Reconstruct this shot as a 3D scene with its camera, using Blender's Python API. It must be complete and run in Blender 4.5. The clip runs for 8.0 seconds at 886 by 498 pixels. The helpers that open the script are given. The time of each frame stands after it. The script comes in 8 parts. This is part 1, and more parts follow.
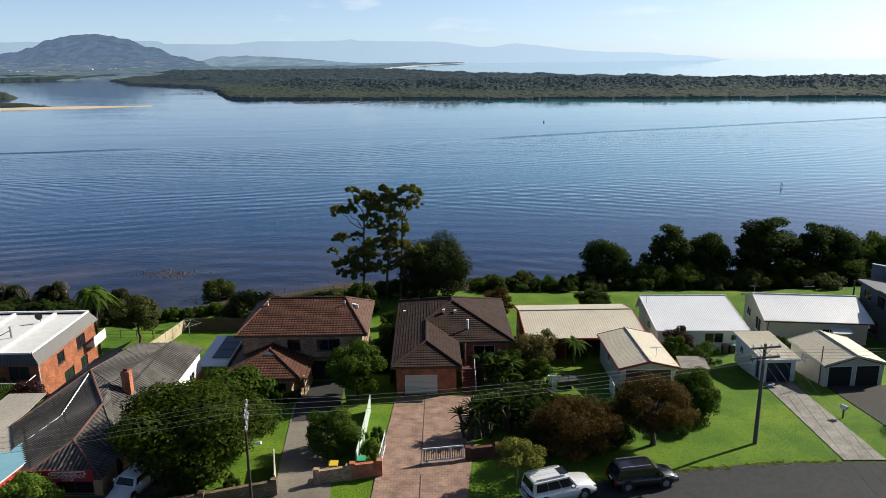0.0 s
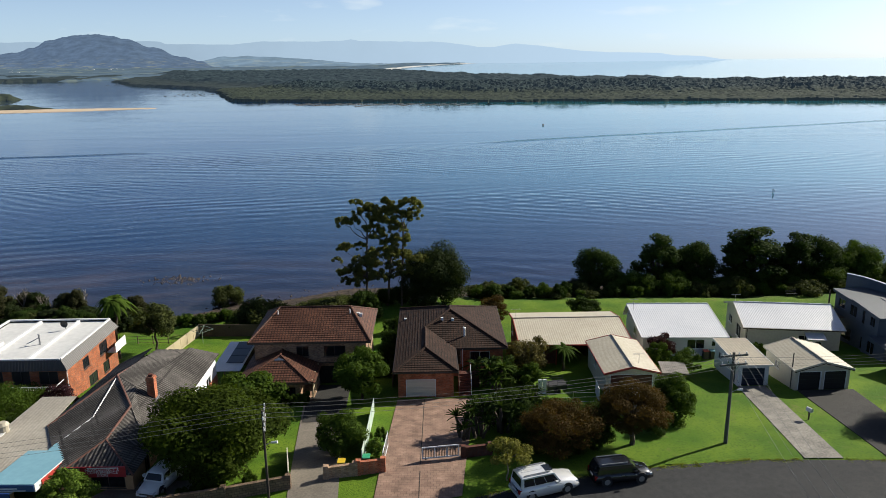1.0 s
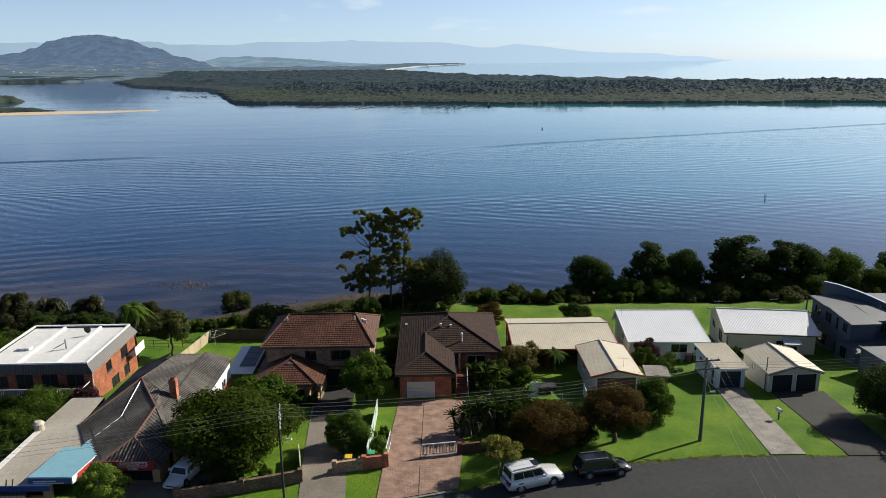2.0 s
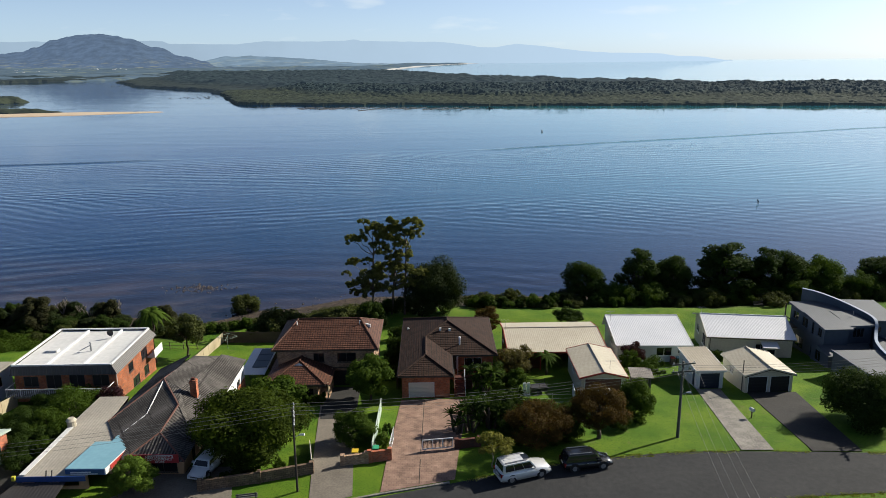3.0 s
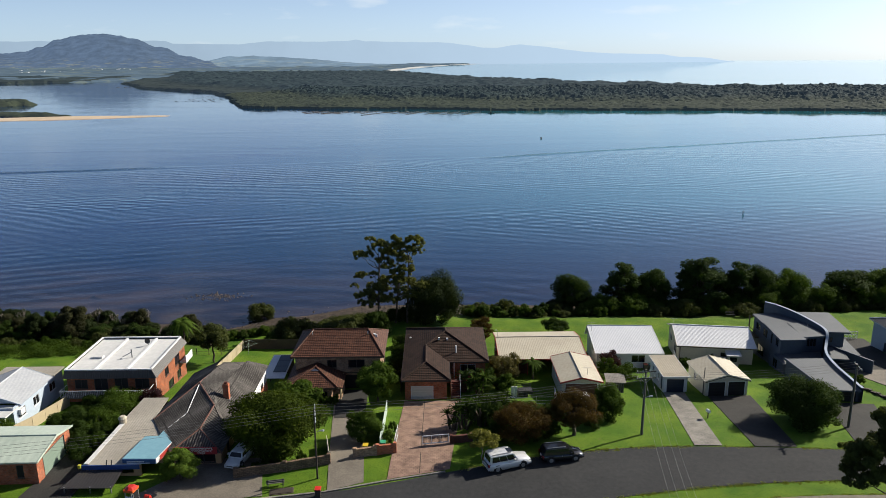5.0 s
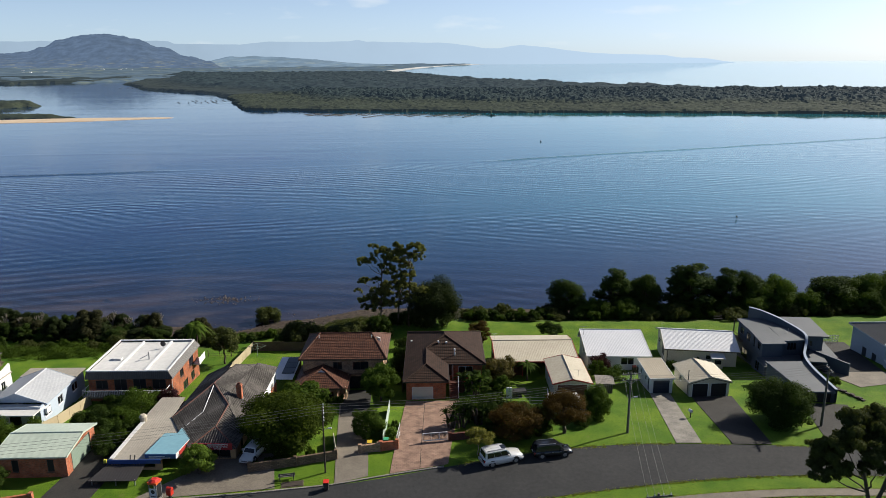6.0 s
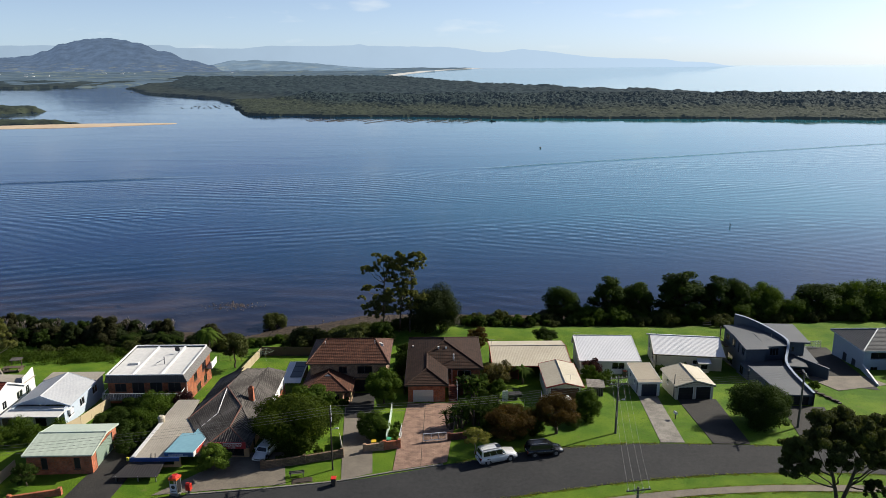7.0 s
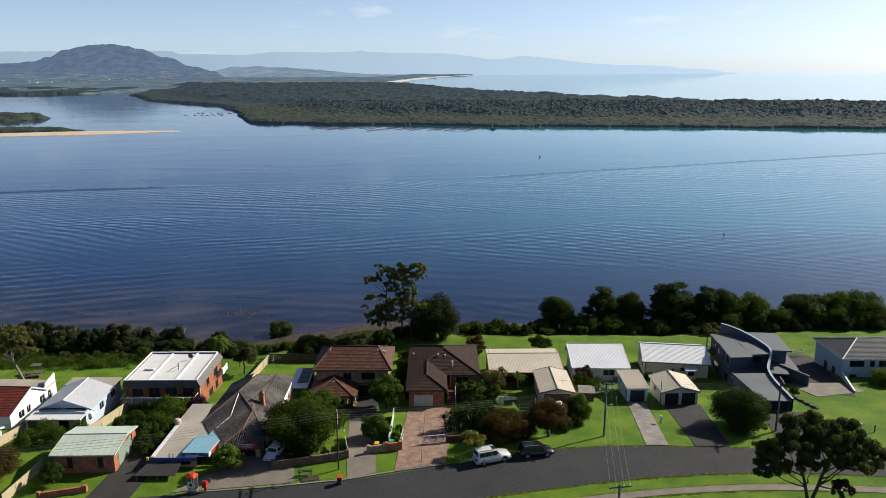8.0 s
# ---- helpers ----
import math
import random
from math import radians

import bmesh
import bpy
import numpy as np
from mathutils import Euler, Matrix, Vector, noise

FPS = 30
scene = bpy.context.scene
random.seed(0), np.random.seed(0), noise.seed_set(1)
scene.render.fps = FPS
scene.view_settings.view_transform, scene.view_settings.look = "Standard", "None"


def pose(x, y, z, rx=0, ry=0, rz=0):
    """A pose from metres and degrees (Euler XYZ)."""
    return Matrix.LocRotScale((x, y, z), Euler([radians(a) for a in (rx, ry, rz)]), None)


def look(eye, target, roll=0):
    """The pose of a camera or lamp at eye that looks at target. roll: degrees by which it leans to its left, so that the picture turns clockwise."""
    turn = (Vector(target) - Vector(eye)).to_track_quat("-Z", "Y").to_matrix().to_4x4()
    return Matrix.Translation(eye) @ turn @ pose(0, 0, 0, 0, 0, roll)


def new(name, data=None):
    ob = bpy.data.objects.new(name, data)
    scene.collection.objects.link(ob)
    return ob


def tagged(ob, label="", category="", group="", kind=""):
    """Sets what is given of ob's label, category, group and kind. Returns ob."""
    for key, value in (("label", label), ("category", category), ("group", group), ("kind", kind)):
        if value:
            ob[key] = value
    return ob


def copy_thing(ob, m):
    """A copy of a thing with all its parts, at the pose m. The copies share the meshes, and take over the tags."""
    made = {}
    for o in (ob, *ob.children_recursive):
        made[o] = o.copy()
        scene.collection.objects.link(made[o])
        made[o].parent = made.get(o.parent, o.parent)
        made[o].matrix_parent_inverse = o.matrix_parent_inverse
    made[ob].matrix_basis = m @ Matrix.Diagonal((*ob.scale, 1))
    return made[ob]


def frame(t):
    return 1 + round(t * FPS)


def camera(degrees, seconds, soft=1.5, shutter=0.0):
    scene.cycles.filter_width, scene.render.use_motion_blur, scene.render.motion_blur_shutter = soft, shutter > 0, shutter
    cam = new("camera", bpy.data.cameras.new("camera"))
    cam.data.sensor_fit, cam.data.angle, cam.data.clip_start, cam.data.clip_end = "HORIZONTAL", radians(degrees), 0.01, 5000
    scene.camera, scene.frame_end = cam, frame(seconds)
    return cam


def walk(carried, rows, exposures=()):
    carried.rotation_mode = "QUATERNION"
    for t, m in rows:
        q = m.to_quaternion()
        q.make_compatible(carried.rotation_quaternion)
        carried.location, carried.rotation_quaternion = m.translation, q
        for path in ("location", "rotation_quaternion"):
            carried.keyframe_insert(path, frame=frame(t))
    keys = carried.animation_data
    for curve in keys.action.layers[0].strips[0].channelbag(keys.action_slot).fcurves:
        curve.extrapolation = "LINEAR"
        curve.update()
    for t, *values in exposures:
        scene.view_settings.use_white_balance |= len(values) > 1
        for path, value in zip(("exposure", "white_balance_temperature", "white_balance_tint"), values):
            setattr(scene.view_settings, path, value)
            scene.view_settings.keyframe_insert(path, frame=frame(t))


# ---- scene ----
cam = camera(62.8, 8.0, soft=0.6)
PATH = [
    (0, (0.784, 0.083, 28.582), (0.819, 2.018, 28.081), -0.6),
    (0.5, (0.892, -2.298, 29.849), (0.926, -0.362, 29.35), -0.6),
    (1, (0.971, -4.768, 31.285), (1.004, -2.832, 30.783), -0.6),
    (1.5, (1.047, -7.27, 32.629), (1.079, -5.334, 32.127), -0.6),
    (3, (1.275, -15.391, 36.67), (1.303, -13.456, 36.166), -0.5),
    (3.5, (1.348, -18.192, 38.135), (1.374, -16.257, 37.63), -0.4),
    (4, (1.419, -20.976, 39.498), (1.444, -19.041, 38.994), -0.4),
    (4.5, (1.523, -23.688, 40.971), (1.547, -21.753, 40.466), -0.4),
    (6, (1.782, -31.952, 45.206), (1.802, -30.017, 44.7), -0.3),
    (6.5, (1.864, -34.733, 46.509), (1.883, -32.797, 46.005), -0.3),
    (7, (1.951, -37.605, 47.844), (1.968, -35.668, 47.347), -0.3),
    (7.5, (2.092, -40.523, 49.262), (2.108, -38.585, 48.77), -0.3),
    (8, (2.171, -43.592, 50.571), (2.185, -41.651, 50.089), -0.2),
]
walk(cam, [(t, look(eye, target, roll)) for t, eye, target, roll in PATH], [(0.0, 1.0, 6190, 7.5), (0.3, 0.92, 6190, 7.5), (8.0, 0.92, 6260, 10.0)])

# ---- world, sun, exposure ----
SUN_EL, SUN_AZ = radians(31), radians(62.3)
world = bpy.data.worlds.new("sky")
scene.world = world
world.use_nodes = True
wn = world.node_tree
sky = wn.nodes.new("ShaderNodeTexSky")
sky.sky_type, sky.sun_disc = "NISHITA", False
sky.sun_elevation, sky.sun_rotation = SUN_EL, SUN_AZ
sky.air_density, sky.dust_density, sky.ozone_density = 0.42, 0.75, 1.0
wn.nodes["Background"].inputs["Strength"].default_value = 0.0766
# sea haze thickening towards the horizon, with a few thin low clouds
direction = wn.nodes.new("ShaderNodeTexCoord")
height = wn.nodes.new("ShaderNodeSeparateXYZ")
wn.links.new(direction.outputs["Generated"], height.inputs[0])
low = wn.nodes.new("ShaderNodeMapRange")
low.inputs["From Min"].default_value, low.inputs["From Max"].default_value = 0.0, 0.17
low.inputs["To Min"].default_value, low.inputs["To Max"].default_value = 0.66, 0.0
wn.links.new(height.outputs["Z"], low.inputs["Value"])
haze = wn.nodes.new("ShaderNodeMix")
haze.data_type = "RGBA"
haze.inputs["B"].default_value = (4.2, 5.15, 5.7, 1)
wn.links.new(low.outputs[0], haze.inputs["Factor"])
wn.links.new(sky.outputs[0], haze.inputs["A"])
stretch = wn.nodes.new("ShaderNodeMapping")
stretch.inputs["Scale"].default_value = (6.0, 6.0, 26.0)
wn.links.new(direction.outputs["Generated"], stretch.inputs["Vector"])
puff = wn.nodes.new("ShaderNodeTexNoise")
puff.inputs["Scale"].default_value, puff.inputs["Detail"].default_value = 1.6, 6
wn.links.new(stretch.outputs[0], puff.inputs["Vector"])
thin = wn.nodes.new("ShaderNodeMapRange")
thin.inputs["From Min"].default_value, thin.inputs["From Max"].default_value = 0.58, 0.80
thin.inputs["To Min"].default_value, thin.inputs["To Max"].default_value = 0.0, 0.55
wn.links.new(puff.outputs["Fac"], thin.inputs["Value"])
cloud = wn.nodes.new("ShaderNodeMix")
cloud.data_type = "RGBA"
cloud.inputs["B"].default_value = (6.3, 6.5, 6.4, 1)
wn.links.new(thin.outputs[0], cloud.inputs["Factor"])
wn.links.new(haze.outputs["Result"], cloud.inputs["A"])
wn.links.new(cloud.outputs["Result"], wn.nodes["Background"].inputs["Color"])
sun = new("sun", bpy.data.lights.new("sun", "SUN"))
sun.data.energy, sun.data.angle, sun.data.color = 5.0, radians(0.6), (1.0, 0.90, 0.74)
SUN_DIR = Vector((math.sin(SUN_AZ) * math.cos(SUN_EL), math.cos(SUN_AZ) * math.cos(SUN_EL), math.sin(SUN_EL)))
sun.matrix_world = look(SUN_DIR * 100, (0, 0, 0))


# ---- materials ----
def settled(rgb):
    """Nominal colour scaled down for deeper shade at the raised exposure: dark surfaces lose most, pale paint little.
    """
    k = 0.51 + 0.21 * min(1.0, max(0.0, (max(rgb) - 0.25) / 0.4))
    return tuple(c * k for c in rgb)


def mat(name, rgb, rough=0.7, var=0.25, scale=1.0, bump=0.0, bscale=8.0, metal=0.0, island=0.0, other=None, spec=0.5, sharp=0.0):
    """Plain procedural surface: two scales of colour variation, grain bump. other: second colour for stains."""
    rgb, other = settled(rgb), settled(other) if other else None
    m = bpy.data.materials.new(name)
    m.use_nodes = True
    t = m.node_tree
    b = t.nodes["Principled BSDF"]
    pos = t.nodes.new("ShaderNodeNewGeometry")
    def noise_at(s, d):
        n = t.nodes.new("ShaderNodeTexNoise")
        n.inputs["Scale"].default_value, n.inputs["Detail"].default_value = s, d
        t.links.new(pos.outputs["Position"], n.inputs["Vector"])
        return n.outputs["Fac"]
    big, fine = noise_at(scale * 0.35, 4), noise_at(scale * 4.0, 5)
    add = t.nodes.new("ShaderNodeMath")
    add.operation = "ADD"
    t.links.new(big, add.inputs[0])
    t.links.new(fine, add.inputs[1])
    src = add.outputs[0]
    if island:
        mul = t.nodes.new("ShaderNodeMath")
        mul.operation = "MULTIPLY_ADD"
        mul.inputs[1].default_value = island
        t.links.new(pos.outputs["Random Per Island"], mul.inputs[0])
        t.links.new(src, mul.inputs[2])
        src = mul.outputs[0]
    ramp = t.nodes.new("ShaderNodeMapRange")
    ramp.inputs["From Min"].default_value, ramp.inputs["From Max"].default_value = 0.65 + sharp, 1.35 + island - sharp
    t.links.new(src, ramp.inputs["Value"])
    mix = t.nodes.new("ShaderNodeMix")
    mix.data_type = "RGBA"
    c2 = other or tuple(min(1, c * (1 + var)) for c in rgb)
    c1 = rgb if other else tuple(c * (1 - var) for c in rgb)
    mix.inputs["A"].default_value, mix.inputs["B"].default_value = (*c1, 1), (*c2, 1)
    t.links.new(ramp.outputs[0], mix.inputs["Factor"])
    t.links.new(mix.outputs["Result"], b.inputs["Base Color"])
    b.inputs["Roughness"].default_value, b.inputs["Metallic"].default_value = rough, metal
    b.inputs["Specular IOR Level"].default_value = spec
    if bump:
        bn = t.nodes.new("ShaderNodeBump")
        bn.inputs["Strength"].default_value, bn.inputs["Distance"].default_value = min(1, bump), 0.05 * max(1, bump)
        t.links.new(noise_at(bscale, 4), bn.inputs["Height"])
        t.links.new(bn.outputs[0], b.inputs["Normal"])
    return m


def brick_mat(name, c1, c2, mortar, bw=0.23, bh=0.086, gap=0.01, rough=0.85, offset=0.5, bump=0.6):
    """Courses laid out in metres on the faces' own uv."""
    m = bpy.data.materials.new(name)
    m.use_nodes = True
    t = m.node_tree
    b = t.nodes["Principled BSDF"]
    uv = t.nodes.new("ShaderNodeUVMap")
    br = t.nodes.new("ShaderNodeTexBrick")
    br.offset = offset
    for k, v in (("Scale", 1.0), ("Brick Width", bw), ("Row Height", bh), ("Mortar Size", gap), ("Bias", 0.0)):
        br.inputs[k].default_value = v
    for k, v in (("Color1", c1), ("Color2", c2), ("Mortar", mortar)):
        br.inputs[k].default_value = (*settled(v), 1)
    t.links.new(uv.outputs[0], br.inputs["Vector"])
    n = t.nodes.new("ShaderNodeTexNoise")
    n.inputs["Scale"].default_value, n.inputs["Detail"].default_value = 0.9, 6
    t.links.new(uv.outputs[0], n.inputs["Vector"])
    mix = t.nodes.new("ShaderNodeMix")
    mix.data_type, mix.blend_type = "RGBA", "MULTIPLY"
    mr = t.nodes.new("ShaderNodeMapRange")
    mr.inputs["From Min"].default_value, mr.inputs["From Max"].default_value = 0.3, 0.75
    mr.inputs["To Min"].default_value, mr.inputs["To Max"].default_value = 0.6, 1.25
    t.links.new(n.outputs["Fac"], mr.inputs["Value"])
    mix.inputs["Factor"].default_value = 1.0
    t.links.new(br.outputs["Color"], mix.inputs["A"])
    t.links.new(mr.outputs[0], mix.inputs["B"])
    t.links.new(mix.outputs["Result"], b.inputs["Base Color"])
    b.inputs["Roughness"].default_value = rough
    b.inputs["Specular IOR Level"].default_value = 0.2
    bn = t.nodes.new("ShaderNodeBump")
    bn.inputs["Strength"].default_value, bn.inputs["Distance"].default_value, bn.invert = bump, 0.02, True
    t.links.new(br.outputs["Fac"], bn.inputs["Height"])
    t.links.new(bn.outputs[0], b.inputs["Normal"])
    return m


def leaf_mat(name, dark, light, rough=0.8):
    m = mat(name, tuple(c * 0.75 for c in dark), rough, 0.3, 0.6, other=tuple(c * 1.3 for c in light), island=0.4, spec=0.03)
    t = m.node_tree
    b = t.nodes["Principled BSDF"]
    tr = t.nodes.new("ShaderNodeBsdfTranslucent")
    tr.inputs["Color"].default_value = (light[0] * 1.3, light[1] * 1.4, light[2] * 0.6, 1)
    ms = t.nodes.new("ShaderNodeMixShader")
    ms.inputs[0].default_value = 0.16
    t.links.new(b.outputs[0], ms.inputs[1])
    t.links.new(tr.outputs[0], ms.inputs[2])
    t.links.new(ms.outputs[0], t.nodes["Material Output"].inputs["Surface"])
    return m


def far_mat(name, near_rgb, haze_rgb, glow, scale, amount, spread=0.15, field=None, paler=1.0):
    """A backdrop of distance: wooded slopes with kilometres of sea haze painted on as emission. field: cleared patches
    on the lower ground.
    """
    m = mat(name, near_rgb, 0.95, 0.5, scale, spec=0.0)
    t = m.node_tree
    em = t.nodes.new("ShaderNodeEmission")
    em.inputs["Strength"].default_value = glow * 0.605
    pos = t.nodes.new("ShaderNodeNewGeometry")
    sep = t.nodes.new("ShaderNodeSeparateXYZ")
    t.links.new(pos.outputs["Position"], sep.inputs[0])

    def ranged(sock, lo, hi, a=0.0, b=1.0):
        mr = t.nodes.new("ShaderNodeMapRange")
        for k, v in (("From Min", lo), ("From Max", hi), ("To Min", a), ("To Max", b)):
            mr.inputs[k].default_value = v
        t.links.new(sock, mr.inputs["Value"])
        return mr.outputs[0]

    def noisy(sc, stretch_y=1.0):
        mp = t.nodes.new("ShaderNodeMapping")
        mp.inputs["Scale"].default_value = (1, stretch_y, 1)
        t.links.new(pos.outputs["Position"], mp.inputs["Vector"])
        n = t.nodes.new("ShaderNodeTexNoise")
        n.inputs["Scale"].default_value, n.inputs["Detail"].default_value, n.inputs["Roughness"].default_value = sc, 10, 0.65
        t.links.new(mp.outputs[0], n.inputs["Vector"])
        return n.outputs["Fac"]

    def blend(fac, a, b):
        cm = t.nodes.new("ShaderNodeMix")
        cm.data_type = "RGBA"
        for k, v in (("A", a), ("B", b)):
            if isinstance(v, tuple):
                cm.inputs[k].default_value = (*v, 1)
            else:
                t.links.new(v, cm.inputs[k])
        t.links.new(fac, cm.inputs["Factor"])
        return cm.outputs["Result"]

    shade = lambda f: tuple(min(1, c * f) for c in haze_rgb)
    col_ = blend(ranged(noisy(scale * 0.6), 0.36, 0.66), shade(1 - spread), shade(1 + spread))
    # painted haze turns paler towards the sun side, along +x
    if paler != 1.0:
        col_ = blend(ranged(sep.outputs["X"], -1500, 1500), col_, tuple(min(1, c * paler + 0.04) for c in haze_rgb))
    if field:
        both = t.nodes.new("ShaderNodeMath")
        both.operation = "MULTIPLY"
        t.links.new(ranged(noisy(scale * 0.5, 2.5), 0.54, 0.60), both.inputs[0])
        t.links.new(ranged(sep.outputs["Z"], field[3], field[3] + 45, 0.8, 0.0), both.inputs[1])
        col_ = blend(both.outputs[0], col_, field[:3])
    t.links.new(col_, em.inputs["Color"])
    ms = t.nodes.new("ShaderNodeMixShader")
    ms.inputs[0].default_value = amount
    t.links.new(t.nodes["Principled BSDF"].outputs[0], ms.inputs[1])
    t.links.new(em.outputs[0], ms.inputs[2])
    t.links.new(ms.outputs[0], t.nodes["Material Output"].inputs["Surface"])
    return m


ASPHALT = mat("asphalt", (0.026, 0.028, 0.032), 0.9, 0.3, 0.5, 0.4, 40, other=(0.052, 0.054, 0.058), spec=0.25)
ASPHALT_OLD = mat("old_asphalt", (0.03, 0.03, 0.03), 0.9, 0.3, 1.2, 0.5, 30, other=(0.065, 0.062, 0.058), spec=0.25)
CONCRETE = mat("concrete", (0.16, 0.148, 0.13), 0.9, 0.3, 1.6, 0.3, 20, other=(0.36, 0.335, 0.295), sharp=0.1)
PATHCON = mat("path_concrete", (0.15, 0.13, 0.105), 0.9, 0.3, 1.4, 0.3, 20, other=(0.29, 0.25, 0.20))
PAVING = brick_mat("stamped_paving", (0.40, 0.265, 0.20), (0.34, 0.218, 0.165), (0.275, 0.178, 0.138), 0.45, 0.31, 0.016, 0.8, bump=0.3)
BRICK_RED = brick_mat("red_brick", (0.66, 0.20, 0.095), (0.44, 0.125, 0.062), (0.40, 0.29, 0.21))
BRICK_DARK = brick_mat("brown_red_brick", (0.23, 0.07, 0.045), (0.13, 0.045, 0.035), (0.17, 0.13, 0.11))
BRICK_TAN = brick_mat("tan_brick", (0.62, 0.41, 0.26), (0.38, 0.23, 0.14), (0.40, 0.33, 0.27))
BRICK_ORANGE = brick_mat("orange_brick", (0.56, 0.18, 0.075), (0.40, 0.115, 0.05), (0.30, 0.22, 0.17))
WALLSTONE = brick_mat("block_wall_stone", (0.33, 0.23, 0.15), (0.22, 0.15, 0.10), (0.15, 0.11, 0.085), 0.4, 0.2, 0.02)
TILE_DARK = brick_mat("dark_brown_tiles", (0.088, 0.044, 0.029), (0.062, 0.032, 0.022), (0.026, 0.018, 0.014), 0.30, 0.33, 0.035, 0.85, offset=0.0, bump=0.9)
TILE_BROWN = brick_mat("brown_red_tiles", (0.235, 0.100, 0.060), (0.165, 0.070, 0.044), (0.065, 0.028, 0.018), 0.30, 0.33, 0.04, 0.65, offset=0.0, bump=0.9)
TILE_RED = brick_mat("red_tiles", (0.30, 0.06, 0.035), (0.22, 0.045, 0.03), (0.10, 0.03, 0.02), 0.30, 0.33, 0.04, 0.6, offset=0.0, bump=0.9)
CEMENT_SHEET = brick_mat("weathered_cement_sheet", (0.235, 0.215, 0.20), (0.19, 0.175, 0.163), (0.085, 0.078, 0.073), 0.29, 2.4, 0.085, 0.9, offset=0.0, bump=0.5)
STEEL_CREAM = mat("cream_roof_steel", (0.46, 0.41, 0.31), 0.65, 0.15, 0.7, other=(0.57, 0.52, 0.41))
STEEL_WHITE = mat("pale_roof_steel", (0.60, 0.62, 0.66), 0.4, 0.12, 0.7, other=(0.74, 0.75, 0.78))
STEEL_TAN = mat("tan_roof_steel", (0.36, 0.31, 0.22), 0.5, 0.2, 0.9, other=(0.5, 0.44, 0.33))
STEEL_GREEN = mat("pale_green_roof_steel", (0.44, 0.52, 0.44), 0.45, 0.12, 0.8, other=(0.55, 0.62, 0.53))
STEEL_GREY = mat("grey_roof_steel", (0.085, 0.10, 0.12), 0.65, 0.15, 0.7, other=(0.125, 0.14, 0.165))
PALE_GREY_ROOF = mat("pale_grey_roof_steel", (0.42, 0.44, 0.47), 0.55, 0.12, 0.8, other=(0.52, 0.54, 0.57))
SLATE = mat("slate_grey_tiles", (0.055, 0.065, 0.082), 0.75, 0.2, 1.2, other=(0.095, 0.105, 0.125), spec=0.25)
STEEL_OLD = mat("old_grey_roof_steel", (0.34, 0.31, 0.26), 0.6, 0.2, 0.8, other=(0.48, 0.44, 0.37))
BLUE_ROOF = mat("faded_blue_roof", (0.17, 0.36, 0.46), 0.6, 0.15, 0.6, other=(0.23, 0.44, 0.54))
MEMBRANE = mat("white_roof_membrane", (0.58, 0.585, 0.58), 0.6, 0.1, 0.5, other=(0.74, 0.735, 0.72))
CHARCOAL = mat("dark_metal_cladding", (0.05, 0.045, 0.043), 0.5, 0.25, 1.0)
WHITE = mat("white_paint", (0.76, 0.77, 0.78), 0.6, 0.06, 1.0)
CREAM = mat("cream_paint", (0.62, 0.58, 0.47), 0.7, 0.1, 1.0)
CREAM_FENCE = mat("cream_fence_steel", (0.50, 0.42, 0.27), 0.6, 0.12, 1.0)
ORANGE_RENDER = mat("peach_render", (0.55, 0.34, 0.18), 0.8, 0.12, 1.0)
GREYBLUE = mat("blue_grey_render", (0.085, 0.115, 0.165), 0.75, 0.12, 0.8)
PALEBLUE = mat("pale_blue_white_render", (0.46, 0.54, 0.64), 0.7, 0.08, 0.8)
RED_TRIM = mat("red_trim_paint", (0.45, 0.05, 0.04), 0.5, 0.1, 1.0)
BROWN_DOOR = mat("dark_red_garage_door", (0.12, 0.03, 0.025), 0.6, 0.15, 1.0)
DARK = mat("dark_opening", (0.012, 0.012, 0.013), 0.8, 0.2, 1.0)
NAVY_DOOR = mat("navy_roller_door", (0.02, 0.035, 0.07), 0.5, 0.1, 1.0)
GREEN_DOOR = mat("pale_green_door", (0.28, 0.37, 0.30), 0.5, 0.08, 1.0)
CREAM_DOOR = mat("pale_roller_door", (0.74, 0.70, 0.62), 0.5, 0.05, 1.0)
TIMBER = mat("old_timber", (0.13, 0.095, 0.065), 0.85, 0.3, 2.0, 0.4, 15)
POLE_WOOD = mat("grey_pole_timber", (0.14, 0.135, 0.12), 0.85, 0.25, 2.0, 0.4, 15)
GALV = mat("galvanised_steel", (0.45, 0.46, 0.47), 0.4, 0.1, 2.0, metal=0.7)
WIRE = mat("cable", (0.25, 0.25, 0.25), 0.6, 0.05, 1.0)
BARK = mat("bark", (0.10, 0.075, 0.055), 0.9, 0.35, 2.0, 0.8, 10)
BARK_PALE = mat("pale_bark", (0.30, 0.26, 0.21), 0.85, 0.3, 2.0, 0.5, 10)
RUBBER = mat("tyre_rubber", (0.015, 0.015, 0.016), 0.8, 0.1, 3.0)
SOIL = mat("garden_soil", (0.05, 0.035, 0.025), 0.95, 0.4, 2.0, 0.6, 15)
ROCK = mat("shore_rock", (0.045, 0.034, 0.028), 0.9, 0.4, 1.5, 0.8, 8, other=(0.13, 0.098, 0.078))
SAND = mat("sand", (0.52, 0.40, 0.27), 0.95, 0.15, 0.05, other=(0.62, 0.49, 0.35))
GLASS = mat("window_glass", (0.02, 0.024, 0.03), 0.06, 0.1, 1.0)


